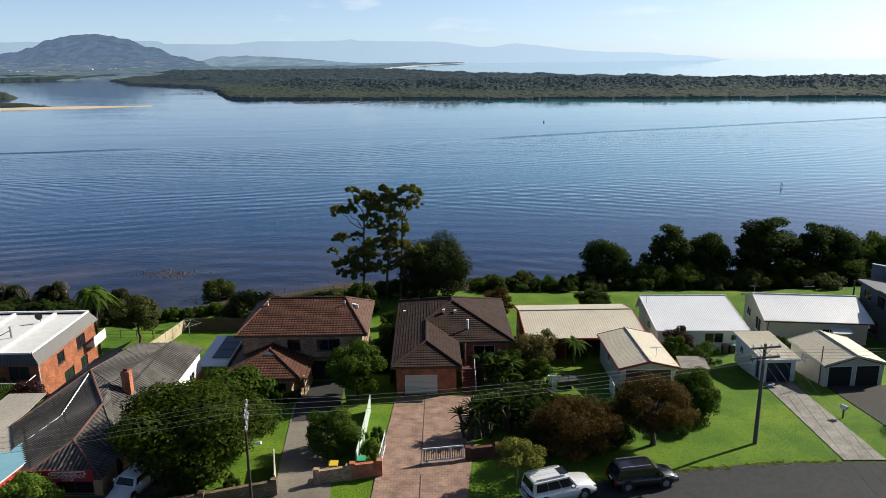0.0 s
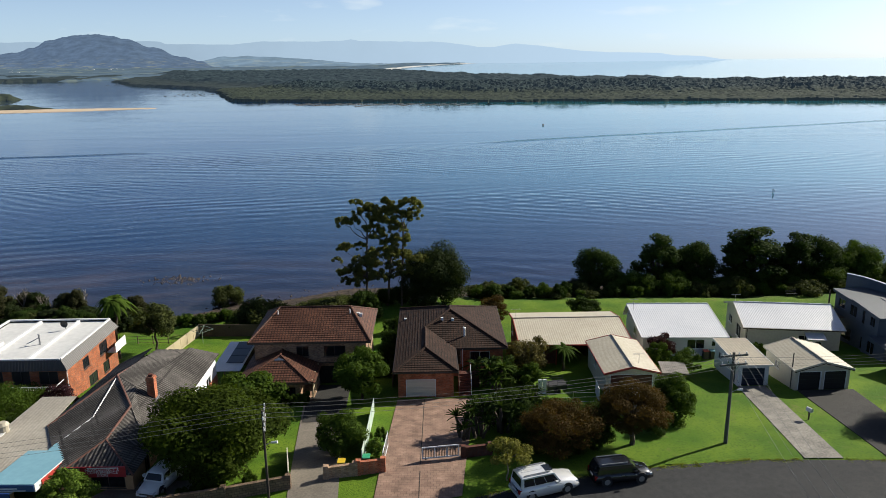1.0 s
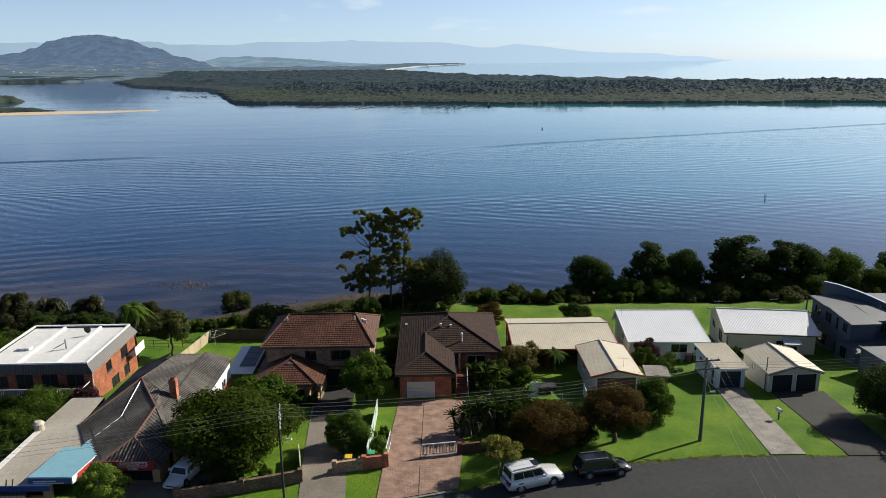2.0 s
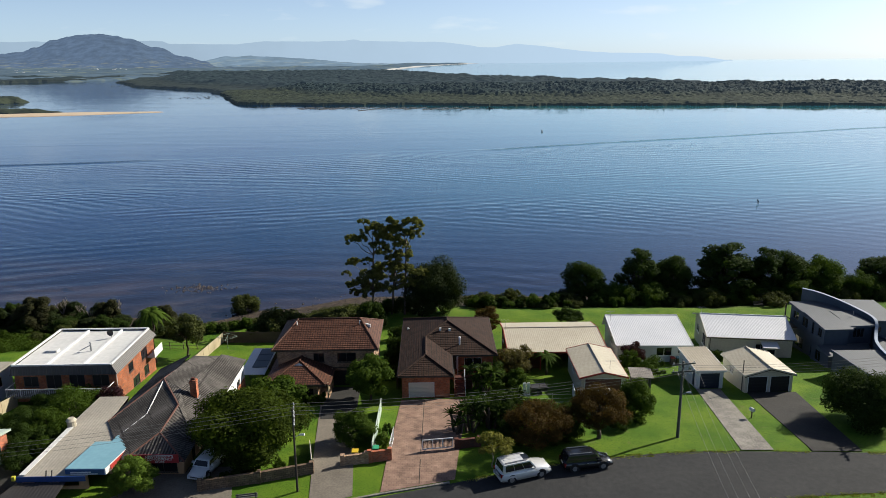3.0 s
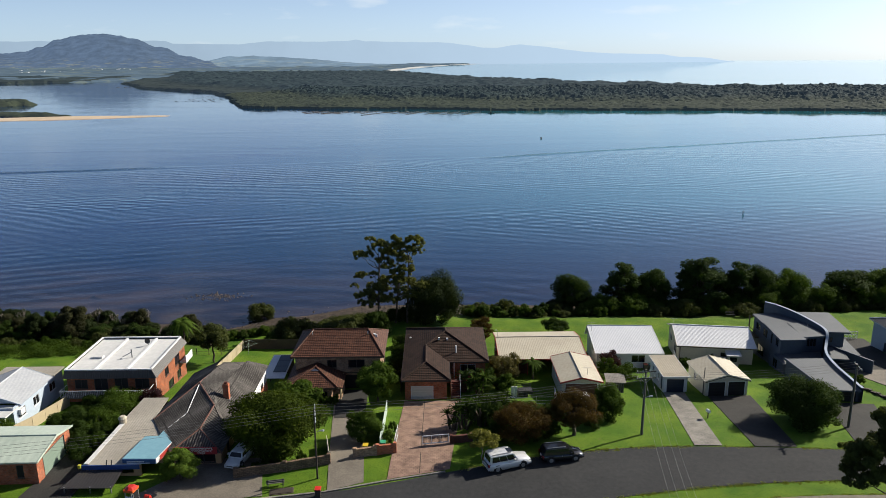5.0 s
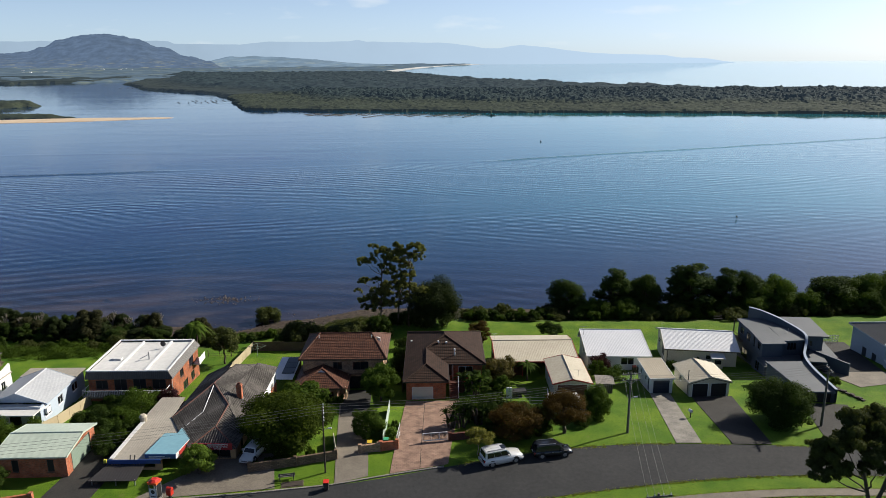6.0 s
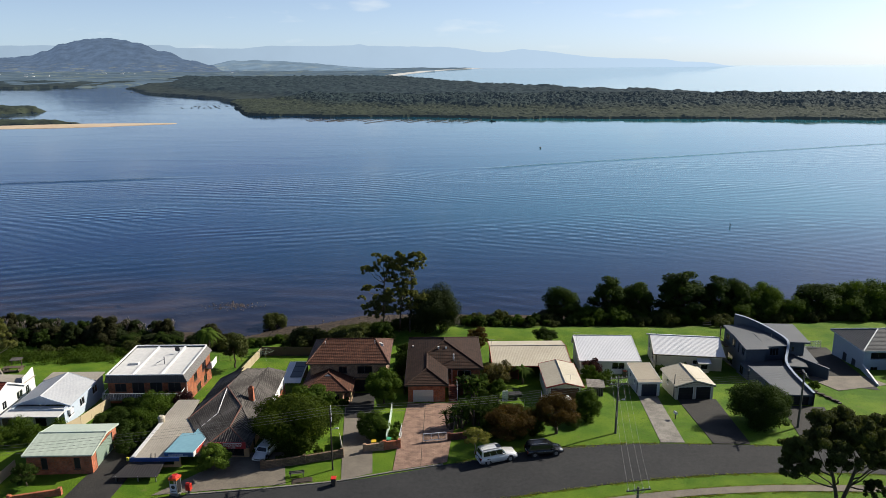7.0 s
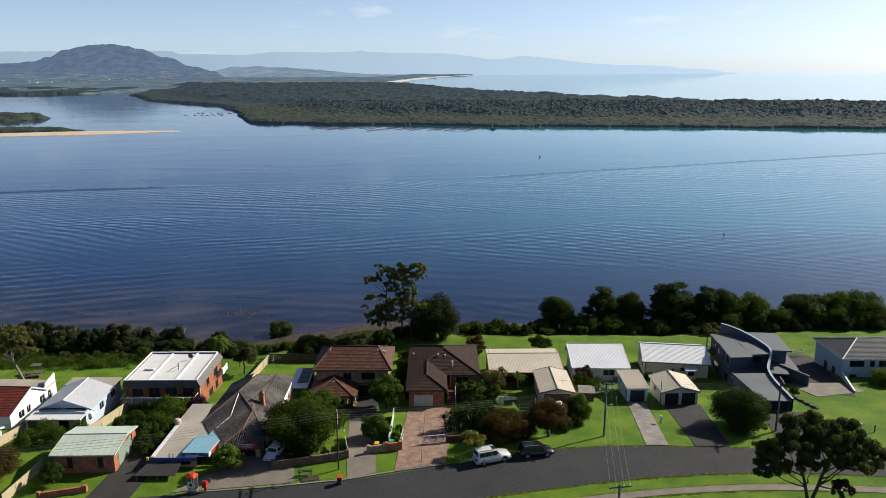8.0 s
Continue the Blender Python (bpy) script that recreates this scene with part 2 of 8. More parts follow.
# ---- mesh tools ----
class Mesh:
    """Collects faces with uv in metres on each face's own plane."""

    def __init__(self):
        self.v, self.f, self.uv = [], [], []

    def face(self, pts, uaxis=None):
        pts = [Vector(p) for p in pts]
        n = Vector((0, 0, 0))
        for a, b in zip(pts, pts[1:] + pts[:1]):
            n += a.cross(b)
        if n.length < 1e-9:
            return self
        n.normalize()
        u = uaxis or (Vector((0, 0, 1)).cross(n) if abs(n.z) < 0.995 else Vector((1, 0, 0)))
        u = u.normalized()
        w = n.cross(u)
        k = len(self.v)
        self.v += pts
        self.f.append(range(k, k + len(pts)))
        self.uv += [(p.dot(u), p.dot(w)) for p in pts]
        return self

    def box(self, x0, x1, y0, y1, z0, z1, m=None):
        c = [Vector((x, y, z)) for z in (z0, z1) for y in (y0, y1) for x in (x0, x1)]
        if m:
            c = [m @ p for p in c]
        for q in ((0, 1, 5, 4), (1, 3, 7, 5), (3, 2, 6, 7), (2, 0, 4, 6), (4, 5, 7, 6), (2, 3, 1, 0)):
            self.face([c[i] for i in q])
        return self

    def bar(self, p, q, r, r2=None, sides=6):
        p, q = Vector(p), Vector(q)
        d = q - p
        if d.length < 1e-6:
            return self
        turn = d.to_track_quat("Z", "Y")
        ring = [turn @ Vector((math.cos(a), math.sin(a), 0)) for a in [2 * math.pi * i / sides for i in range(sides)]]
        lo, hi = [p + o * r for o in ring], [q + o * (r if r2 is None else r2) for o in ring]
        for i in range(sides):
            j = (i + 1) % sides
            self.face([lo[i], lo[j], hi[j], hi[i]])
        self.face(hi)
        self.face(lo[::-1])
        return self

    def beam(self, p, q, w, h, drop=0.0):
        """A flat board of width w and height h along p-q, upright."""
        p, q = Vector(p), Vector(q)
        d = (q - p)
        s = Vector((-d.y, d.x, 0))
        s = s.normalized() * w / 2 if s.length > 1e-6 else Vector((w / 2, 0, 0))
        up, dn = Vector((0, 0, h / 2 - drop)), Vector((0, 0, -h / 2 - drop))
        a = [p - s + dn, p + s + dn, p + s + up, p - s + up]
        b = [o + d for o in a]
        for i in range(4):
            j = (i + 1) % 4
            self.face([a[i], b[i], b[j], a[j]][::-1])
        self.face(a[::-1])
        self.face(b)
        return self

    def slab(self, poly, z0, z1):
        """A flat plate over the outline poly (x, y), anticlockwise."""
        lo, hi = [Vector((x, y, z0)) for x, y in poly], [Vector((x, y, z1)) for x, y in poly]
        self.face(hi)
        self.face(lo[::-1])
        for i in range(len(poly)):
            j = (i + 1) % len(poly)
            self.face([lo[i], lo[j], hi[j], hi[i]])
        return self

    def sheet(self, pts, style="corr", pitch=None, rise=None):
        """A roof slope: pts[0]-pts[1] is the eave. corr: ribs up the slope; tile: stepped courses; flat: plain."""
        P = [Vector(p) for p in pts]
        u = (P[1] - P[0]).normalized()
        n = Vector((0, 0, 0))
        for a, b in zip(P, P[1:] + P[:1]):
            n += (a - P[0]).cross(b - P[0])
        n.normalize()
        w = n.cross(u)
        Q = [((p - P[0]).dot(u), (p - P[0]).dot(w)) for p in P]
        at = lambda a, b, h: P[0] + u * a + w * b + n * h
        axis = 0 if style == "corr" else 1
        lo, hi = min(q[axis] for q in Q), max(q[axis] for q in Q)

        def span(s):
            s = min(max(s, lo + 1e-4), hi - 1e-4)
            r = []
            for a, b in zip(Q, Q[1:] + Q[:1]):
                if (a[axis] - s) * (b[axis] - s) <= 0 and abs(a[axis] - b[axis]) > 1e-9:
                    f = (s - a[axis]) / (b[axis] - a[axis])
                    r.append(a[1 - axis] + f * (b[1 - axis] - a[1 - axis]))
            return (min(r), max(r)) if len(r) > 1 else None

        if style == "flat":
            self.face(P)
        elif style == "corr":
            pitch, rise = pitch or 0.25, rise or 0.011
            k = max(2, int((hi - lo) / pitch) * 4)
            prev = None
            for i in range(k + 1):
                s = lo + (hi - lo) * i / k
                r = span(s)
                h = rise if i % 4 in (1, 2) else 0.0
                row = (at(s, r[0], h), at(s, r[1], h)) if r else None
                if prev and row:
                    self.face([prev[0], row[0], row[1], prev[1]], u)
                prev = row
        else:
            pitch, rise = pitch or 0.33, rise or 0.04
            k = max(1, round((hi - lo) / pitch))
            for i in range(k):
                s0, s1 = lo + (hi - lo) * i / k, lo + (hi - lo) * (i + 1) / k
                a, b = span(s0), span(s1)
                if a and b:
                    self.face([at(a[0], s0, rise), at(a[1], s0, rise), at(b[1], s1, 0.004), at(b[0], s1, 0.004)], u)
                    low = 0.004 if i else 0.0
                    self.face([at(a[0], s0, low), at(a[1], s0, low), at(a[1], s0, rise), at(a[0], s0, rise)], u)
        # edge and underside
        low = [p - n * 0.06 for p in P]
        self.face(low[::-1])
        for i in range(len(P)):
            j = (i + 1) % len(P)
            self.face([low[i], low[j], P[j], P[i]])
        return self

    def data(self, name, material, smooth=False):
        me = bpy.data.meshes.new(name)
        seen, verts, index = {}, [], []
        for p in self.v:
            key = (round(p[0], 4), round(p[1], 4), round(p[2], 4))
            if key not in seen:
                seen[key] = len(verts)
                verts.append(tuple(p))
            index.append(seen[key])
        me.from_pydata(verts, [], [[index[i] for i in f] for f in self.f])
        layer = me.uv_layers.new(name="UVMap")
        layer.data.foreach_set("uv", np.array(self.uv, dtype=np.float32).ravel())
        me.materials.append(material)
        if smooth:
            me.polygons.foreach_set("use_smooth", [True] * len(me.polygons))
        me.update()
        return me


def part(name, mb, material, parent=None, label="", smooth=False):
    ob = new(name, mb.data(name, material, smooth))
    if parent:
        ob.parent = parent
    return tagged(ob, label)


def thing(name, x, y, z, rz, label, category, group="", kind=""):
    ob = new(name)
    ob.matrix_basis = pose(x, y, z, 0, 0, rz)
    return tagged(ob, label, category, group, kind)


def wall_face(mb, p0, p1, z0, z1, holes=(), thick=0.2):
    """An upright wall from p0 to p1 (outside on the right-hand side of that way), pierced by holes (u0, u1, v0, v1) in metres along and above z0."""
    p0, p1 = Vector((*p0, 0)), Vector((*p1, 0))
    d = p1 - p0
    length = d.length
    d.normalize()
    inn = Vector((-d.y, d.x, 0)) * thick
    us = sorted({0, length, *[h[0] for h in holes], *[h[1] for h in holes]})
    vs = sorted({0, z1 - z0, *[h[2] for h in holes], *[h[3] for h in holes]})
    P = lambda u, v, i: p0 + d * u + inn * i + Vector((0, 0, z0 + v))
    for a, b in zip(us, us[1:]):
        for c, e in zip(vs, vs[1:]):
            um, vm = (a + b) / 2, (c + e) / 2
            if any(h[0] < um < h[1] and h[2] < vm < h[3] for h in holes):
                continue
            mb.face([P(a, c, 0), P(b, c, 0), P(b, e, 0), P(a, e, 0)])
            mb.face([P(b, c, 1), P(a, c, 1), P(a, e, 1), P(b, e, 1)])
    for a, b, c, e in holes:
        mb.face([P(a, c, 0), P(a, c, 1), P(b, c, 1), P(b, c, 0)][::-1])
        mb.face([P(a, e, 0), P(b, e, 0), P(b, e, 1), P(a, e, 1)][::-1])
        mb.face([P(a, c, 0), P(a, e, 0), P(a, e, 1), P(a, c, 1)][::-1])
        mb.face([P(b, c, 0), P(b, c, 1), P(b, e, 1), P(b, e, 0)][::-1])
    return P


def opening(parent, p0, p1, z0, hole, kind="window", frame_mat=None, fill=None, bars=1, sill=True):
    """Window or door set in a hole of a wall made by wall_face."""
    p0, p1 = Vector((*p0, 0)), Vector((*p1, 0))
    d = (p1 - p0).normalized()
    ang = math.degrees(math.atan2(d.y, d.x))
    a, b, c, e = hole
    w, h = b - a, e - c
    base = p0 + d * a
    e0 = new(kind)
    e0.parent = parent
    e0.matrix_basis = pose(base.x, base.y, z0 + c, 0, 0, ang)
    if kind == "window":
        fr = Mesh()
        t = 0.06
        for q in ((0, w, 0, t), (0, w, h - t, h), (0, t, t, h - t), (w - t, w, t, h - t)):
            fr.box(q[0], q[1], 0.03, 0.11, q[2], q[3])
        for i in range(1, bars + 1):
            x = w * i / (bars + 1)
            fr.box(x - 0.025, x + 0.025, 0.035, 0.105, t, h - t)
        part("window_frame", fr, frame_mat or WHITE, e0)
        for i in range(bars + 1):
            x0, x1 = w * i / (bars + 1) + 0.03, w * (i + 1) / (bars + 1) - 0.03
            part("pane", Mesh().box(x0, x1, 0.065, 0.08, t, h - t), fill or GLASS, e0)
        if sill:
            part("window_sill", Mesh().box(-0.05, w + 0.05, -0.06, 0.12, -0.07, -0.005), frame_mat or WHITE, e0)
    elif kind == "garage_door":
        for i in range(5):
            part("door_panel", Mesh().box(0.02, w - 0.02, 0.08, 0.12, h * i / 5 + 0.008, h * (i + 1) / 5 - 0.008), fill, e0)
        part("door_frame", Mesh().box(-0.06, 0.02, -0.015, 0.13, 0, h).box(w - 0.02, w + 0.06, -0.015, 0.13, 0, h).box(-0.06, w + 0.06, -0.015, 0.13, h, h + 0.07), frame_mat or WHITE, e0)
    else:
        part("door_leaf", Mesh().box(0.04, w - 0.04, 0.08, 0.12, 0.0, h - 0.04), fill or WHITE, e0)
        part("door_frame", Mesh().box(0, 0.04, 0.02, 0.14, 0, h).box(w - 0.04, w, 0.02, 0.14, 0, h).box(0.04, w - 0.04, 0.02, 0.14, h - 0.04, h), frame_mat or WHITE, e0)
        part("door_handle", Mesh().bar((w - 0.14, 0.03, 1.0), (w - 0.14, 0.08, 1.0), 0.03), GALV, e0)
    return e0


def walls(parent, x0, x1, y0, y1, z0, z1, material, front=(), right=(), back=(), left=(), thick=0.2, frame_mat=None, label=""):
    """Four pierced walls as parts. Openings: (kind, u, w, v, h, fill, bars) along each wall seen from outside, from its left end."""
    runs = {"front": ((x0, y0), (x1, y0), front), "right": ((x1, y0), (x1, y1), right), "back": ((x1, y1), (x0, y1), back), "left": ((x0, y1), (x0, y0), left)}
    for p0, p1, opens in runs.values():
        mb = Mesh()
        hs = [(o[1], o[1] + o[2], o[3], o[3] + o[4]) for o in opens]
        wall_face(mb, p0, p1, z0, z1, hs, thick)
        part("wall", mb, material, parent, label)
        for o, h in zip(opens, hs):
            opening(parent, p0, p1, z0, h, o[0], frame_mat, o[5] if len(o) > 5 else None, o[6] if len(o) > 6 else 1)


def hip_roof(parent, x0, x1, y0, y1, z, rise, style, material, cap_mat=None, over=0.5, ridge=None, label="", trim=None):
    """Hipped roof; the ridge lies along the longer side, or ridge=(xa, ya, xb, yb)."""
    x0, x1, y0, y1 = x0 - over, x1 + over, y0 - over, y1 + over
    w, d = x1 - x0, y1 - y0
    if ridge is None:
        if w >= d:
            ridge = (x0 + d / 2, (y0 + y1) / 2, x1 - d / 2, (y0 + y1) / 2)
        else:
            ridge = ((x0 + x1) / 2, y0 + w / 2, (x0 + x1) / 2, y1 - w / 2)
    A, B = Vector((ridge[0], ridge[1], z + rise)), Vector((ridge[2], ridge[3], z + rise))
    c = [Vector((x0, y0, z)), Vector((x1, y0, z)), Vector((x1, y1, z)), Vector((x0, y1, z))]
    along_x = abs(B.x - A.x) >= abs(B.y - A.y)
    if along_x:
        planes = [[c[0], c[1], B, A], [c[1], c[2], B], [c[2], c[3], A, B], [c[3], c[0], A]]
        hips = [(c[0], A), (c[1], B), (c[2], B), (c[3], A), (A, B)]
    else:
        planes = [[c[0], c[1], A], [c[1], c[2], B, A], [c[2], c[3], B], [c[3], c[0], A, B]]
        hips = [(c[0], A), (c[1], A), (c[2], B), (c[3], B), (A, B)]
    for pl in planes:
        part("roof_slope", Mesh().sheet(pl, style), material, parent, label)
    for p, q in hips:
        part("ridge_capping", Mesh().bar(p + Vector((0, 0, 0.03)), q + Vector((0, 0, 0.03)), 0.11), cap_mat or material, parent)
    for p, q in zip(c, c[1:] + c[:1]):
        part("gutter", Mesh().beam(p, q, 0.12, 0.16, 0.10), trim or WHITE, parent)
    part("eave_lining", Mesh().slab([(p.x, p.y) for p in c], z - 0.12, z - 0.1), trim or WHITE, parent)


def gable_roof(parent, x0, x1, y0, y1, z, rise, style, material, axis="x", over=0.35, end_over=0.25, trim=None, at=0.5, gable_mat=None, pitch=None, label=""):
    """Gabled roof with its ridge along axis; at: where the ridge stands across the span. The gable triangles are closed."""
    swap = (lambda p: p) if axis == "x" else (lambda p: Vector((p.y, p.x, p.z)))
    a0, a1, b0, b1 = (x0, x1, y0, y1) if axis == "x" else (y0, y1, x0, x1)
    bm_ = b0 + (b1 - b0) * at
    s0, s1 = rise / (bm_ - b0), rise / (b1 - bm_)
    V3 = lambda a, b, h: swap(Vector((a, b, h)))
    ea, eb = a0 - end_over, a1 + end_over
    front = [V3(ea, b0 - over, z - s0 * over), V3(eb, b0 - over, z - s0 * over), V3(eb, bm_, z + rise), V3(ea, bm_, z + rise)]
    back = [V3(eb, b1 + over, z - s1 * over), V3(ea, b1 + over, z - s1 * over), V3(ea, bm_, z + rise), V3(eb, bm_, z + rise)]
    for pl in (front, back):
        if axis == "y":
            pl = [pl[1], pl[0], pl[3], pl[2]]
        part("roof_slope", Mesh().sheet([p + Vector((0, 0, 0.06)) for p in pl], style, pitch), material, parent, label)
    part("ridge_capping", Mesh().bar(V3(ea, bm_, z + rise + 0.08), V3(eb, bm_, z + rise + 0.08), 0.10), material, parent)
    for a in (ea, eb):
        for p, q in ((V3(a, b0 - over, z - s0 * over), V3(a, bm_, z + rise)), (V3(a, b1 + over, z - s1 * over), V3(a, bm_, z + rise))):
            part("barge_board", Mesh().beam(p, q, 0.06, 0.22, 0.0), trim or WHITE, parent)
    for b, s in ((b0 - over, s0), (b1 + over, s1)):
        part("gutter", Mesh().beam(V3(ea, b, z - s * over), V3(eb, b, z - s * over), 0.12, 0.15, 0.03), trim or WHITE, parent)
    for a, flip in ((a0, False), (a1, True)):
        tri = [V3(a, b0, z), V3(a, b1, z), V3(a, bm_, z + rise)]
        off = V3(0.15 if not flip else -0.15, 0, 0)
        m = Mesh().face(tri if flip == (axis == "x") else tri[::-1])
        m.face([p + off for p in (tri[::-1] if flip == (axis == "x") else tri)])
        part("gable_wall", m, gable_mat or WHITE, parent)


# ---- ground, water, roads ----
WATER = -9.0


SHORE = [(-400, 118), (-120, 114), (-64, 113), (-47, 109.5), (-39, 109), (-32, 113), (-23, 117), (-14, 120.5), (0, 122), (12, 121.5), (50, 120), (100, 124), (400, 130)]


def shore_y(x):
    for (a, b), (c, d) in zip(SHORE, SHORE[1:]):
        if x <= c:
            return b + (d - b) * max(0, x - a) / (c - a) + 1.6 * noise.noise((x * 0.11, 3.1, 0))
    return SHORE[-1][1]


def smooth(a, b, v):
    v = min(1, max(0, (v - a) / (b - a)))
    return v * v * (3 - 2 * v)


def ground_z(x, y):
    """Street level, the fall through the gardens, the reserve and the bank down to the shore."""
    z = -0.11 * max(0, min(y, 90) - 47)
    s = shore_y(x)
    if y > s - 22:
        z += (WATER + 0.25 - z) * smooth(s - 22, s - 1, y)
    if y > s - 1:
        z -= 0.12 * (y - s + 1)
    return z


def strip(name, north, south, z, material, label, category, steps=60, thick=0.25):
    """A paved band between two edges, each a list of (x, y), draped over the ground."""
    def along(line, f):
        k = f * (len(line) - 1)
        i = min(int(k), len(line) - 2)
        p = [Vector((*line[max(0, min(len(line) - 1, j))], 0)) for j in (i - 1, i, i + 1, i + 2)]
        t = k - i
        return 0.5 * (2 * p[1] + (p[2] - p[0]) * t + (2 * p[0] - 5 * p[1] + 4 * p[2] - p[3]) * t * t + (3 * p[1] - p[0] - 3 * p[2] + p[3]) * t ** 3)
    mb = Mesh()
    prev = None
    for i in range(steps + 1):
        a, b = along(north, i / steps), along(south, i / steps)
        row = []
        for j in range(7):
            p = a.lerp(b, j / 6)
            row.append(Vector((p.x, p.y, ground_z(p.x, p.y) + z)))
        if prev:
            for j in range(6):
                mb.face([prev[j + 1], row[j + 1], row[j], prev[j]], Vector((1, 0, 0)))
            dn = Vector((0, 0, -thick))
            mb.face([prev[0], row[0], row[0] + dn, prev[0] + dn])
            mb.face([prev[6] + dn, row[6] + dn, row[6], prev[6]])
        prev = row
    return tagged(part(name, mb, material), label, category, "", "structure")


gm = Mesh()
xs = [-900, -500, -300, -220, -160] + [-130 + 3.0 * i for i in range(91)] + [170, 220, 300, 500, 900]
ys = [-500, -250, -120, -60, -20, 5, 15] + [20 + 2.5 * i for i in range(28)] + [90 + 1.5 * i for i in range(34)] + [145, 160, 200]
pts = [[Vector((x, y, ground_z(x, y) + (0.12 * noise.noise((x * 0.15, y * 0.15, 5)) if y > 92 else 0.0))) for x in xs] for y in ys]
for j in range(len(ys) - 1):
    for i in range(len(xs) - 1):
        gm.face([pts[j][i], pts[j][i + 1], pts[j + 1][i + 1], pts[j + 1][i]])
GROUND = bpy.data.materials.new("ground")
GROUND.use_nodes = True
gt = GROUND.node_tree
gpos = gt.nodes.new("ShaderNodeNewGeometry")
gsep = gt.nodes.new("ShaderNodeSeparateXYZ")
gt.links.new(gpos.outputs["Position"], gsep.inputs[0])


def gnoise(s, d):
    n = gt.nodes.new("ShaderNodeTexNoise")
    n.inputs["Scale"].default_value, n.inputs["Detail"].default_value = s, d
    gt.links.new(gpos.outputs["Position"], n.inputs["Vector"])
    return n.outputs["Fac"]


def gmix(a, b, f, lo, hi):
    mr = gt.nodes.new("ShaderNodeMapRange")
    mr.inputs["From Min"].default_value, mr.inputs["From Max"].default_value = lo, hi
    gt.links.new(f, mr.inputs["Value"])
    m = gt.nodes.new("ShaderNodeMix")
    m.data_type = "RGBA"
    for sock, c in (("A", a), ("B", b)):
        if isinstance(c, tuple):
            m.inputs[sock].default_value = (*c, 1)
        else:
            gt.links.new(c, m.inputs[sock])
    gt.links.new(mr.outputs[0], m.inputs["Factor"])
    return m.outputs["Result"]


lawn = gmix((0.042, 0.098, 0.004), (0.094, 0.152, 0.009), gnoise(0.22, 5), 0.35, 0.65)
lawn = gmix((0.030, 0.066, 0.004), lawn, gnoise(6, 4), 0.28, 0.5)
lawn = gmix(lawn, (0.105, 0.115, 0.030), gnoise(0.6, 6), 0.62, 0.82)
bank = gmix((0.020, 0.016, 0.013), (0.060, 0.045, 0.034), gnoise(0.9, 7), 0.35, 0.65)
col = gmix(bank, lawn, gsep.outputs["Z"], -6.4, -5.0)
gt.links.new(col, gt.nodes["Principled BSDF"].inputs["Base Color"])
gt.nodes["Principled BSDF"].inputs["Roughness"].default_value = 0.95
gt.nodes["Principled BSDF"].inputs["Specular IOR Level"].default_value = 0.15
gb = gt.nodes.new("ShaderNodeBump")
gb.inputs["Strength"].default_value, gb.inputs["Distance"].default_value = 0.8, 0.08
gt.links.new(gnoise(14, 5), gb.inputs["Height"])
gt.links.new(gb.outputs[0], gt.nodes["Principled BSDF"].inputs["Normal"])
tagged(part("ground", gm, GROUND, smooth=True), "green mown grass falling to a rocky brown shore", "ground", "", "structure")

road_n = [(-150, 12), (-80, 27.5), (-50, 33), (-27, 36.2), (-10, 38.6), (3, 42.2), (10, 44.4), (18, 46.0), (26, 46.8), (34, 46.6), (44, 46.0), (57, 44.4), (75, 41.5), (100, 36.5), (160, 22)]
road_s = [(-145, -2), (-78, 14.5), (-48, 20), (-24, 25.5), (-7, 30.6), (4, 33.6), (11, 35.3), (18, 36.8), (27, 38.4), (35, 39.3), (44, 39.6), (56, 38.9), (75, 36), (98, 31), (157, 16)]
strip("road", road_n, road_s, 0.03, ASPHALT, "dark grey worn asphalt street curving past the houses", "road", 90)
strip("footpath", [(x, y - 2.6) for x, y in road_s], [(x, y - 3.9) for x, y in road_s], 0.05, PATHCON, "brownish concrete footpath along the grass verge", "pavement", 90)


def straight(name, quad, z, material, label, steps=14):
    a, b, c, d = quad
    return strip(name, [a, b], [d, c], z, material, label, "driveway", steps)


joint = strip("control_joint", [(0.05, 62.0), (-0.25, 42.0)], [(0.12, 62.0), (-0.18, 42.0)], 0.068, SOIL, "dark control joint down the paving", "joint", 12)
# quads: far end and street end along one side, then the street end and far end of the other
straight("driveway", ((-12.4, 66.5), (-9.6, 39.0), (-6.0, 40.4), (-8.2, 66.5)), 0.05, PATHCON, "narrow stained grey concrete driveway between lawns")
straight("driveway", ((-2.6, 62.1), (-3.6, 40.9), (3.0, 42.7), (5.2, 62.1)), 0.06, PAVING, "pinkish brown stamped concrete driveway")
straight("driveway", ((32.7, 64.3), (30.8, 47.0), (33.9, 46.9), (35.6, 64.3)), 0.05, CONCRETE, "weathered light grey concrete driveway across the grass")
straight("driveway", ((38.2, 62.8), (37.5, 46.6), (42.2, 46.4), (44.0, 62.8)), 0.05, ASPHALT_OLD, "dark patched asphalt driveway in front of a garage")
straight("driveway", ((-39.6, 47.5), (-41.0, 34.0), (-35.5, 35.0), (-34.6, 47.5)), 0.05, ASPHALT_OLD, "dark asphalt driveway beside a brick shed")
straight("driveway", ((-23.0, 45.5), (-31.0, 36.2), (-16.0, 38.2), (-17.6, 45.5)), 0.05, PATHCON, "stained concrete forecourt of a corner shop")
straight("driveway", ((62.0, 92.0), (63.0, 70.0), (71.0, 66.0), (75.5, 90.0)), 0.05, ASPHALT_OLD, "wide dark asphalt yard beside a white house")
straight("driveway", ((62.5, 73.0), (64.5, 66.0), (74.0, 68.5), (72.5, 73.0)), 0.07, PATHCON, "pale concrete apron across a driveway")
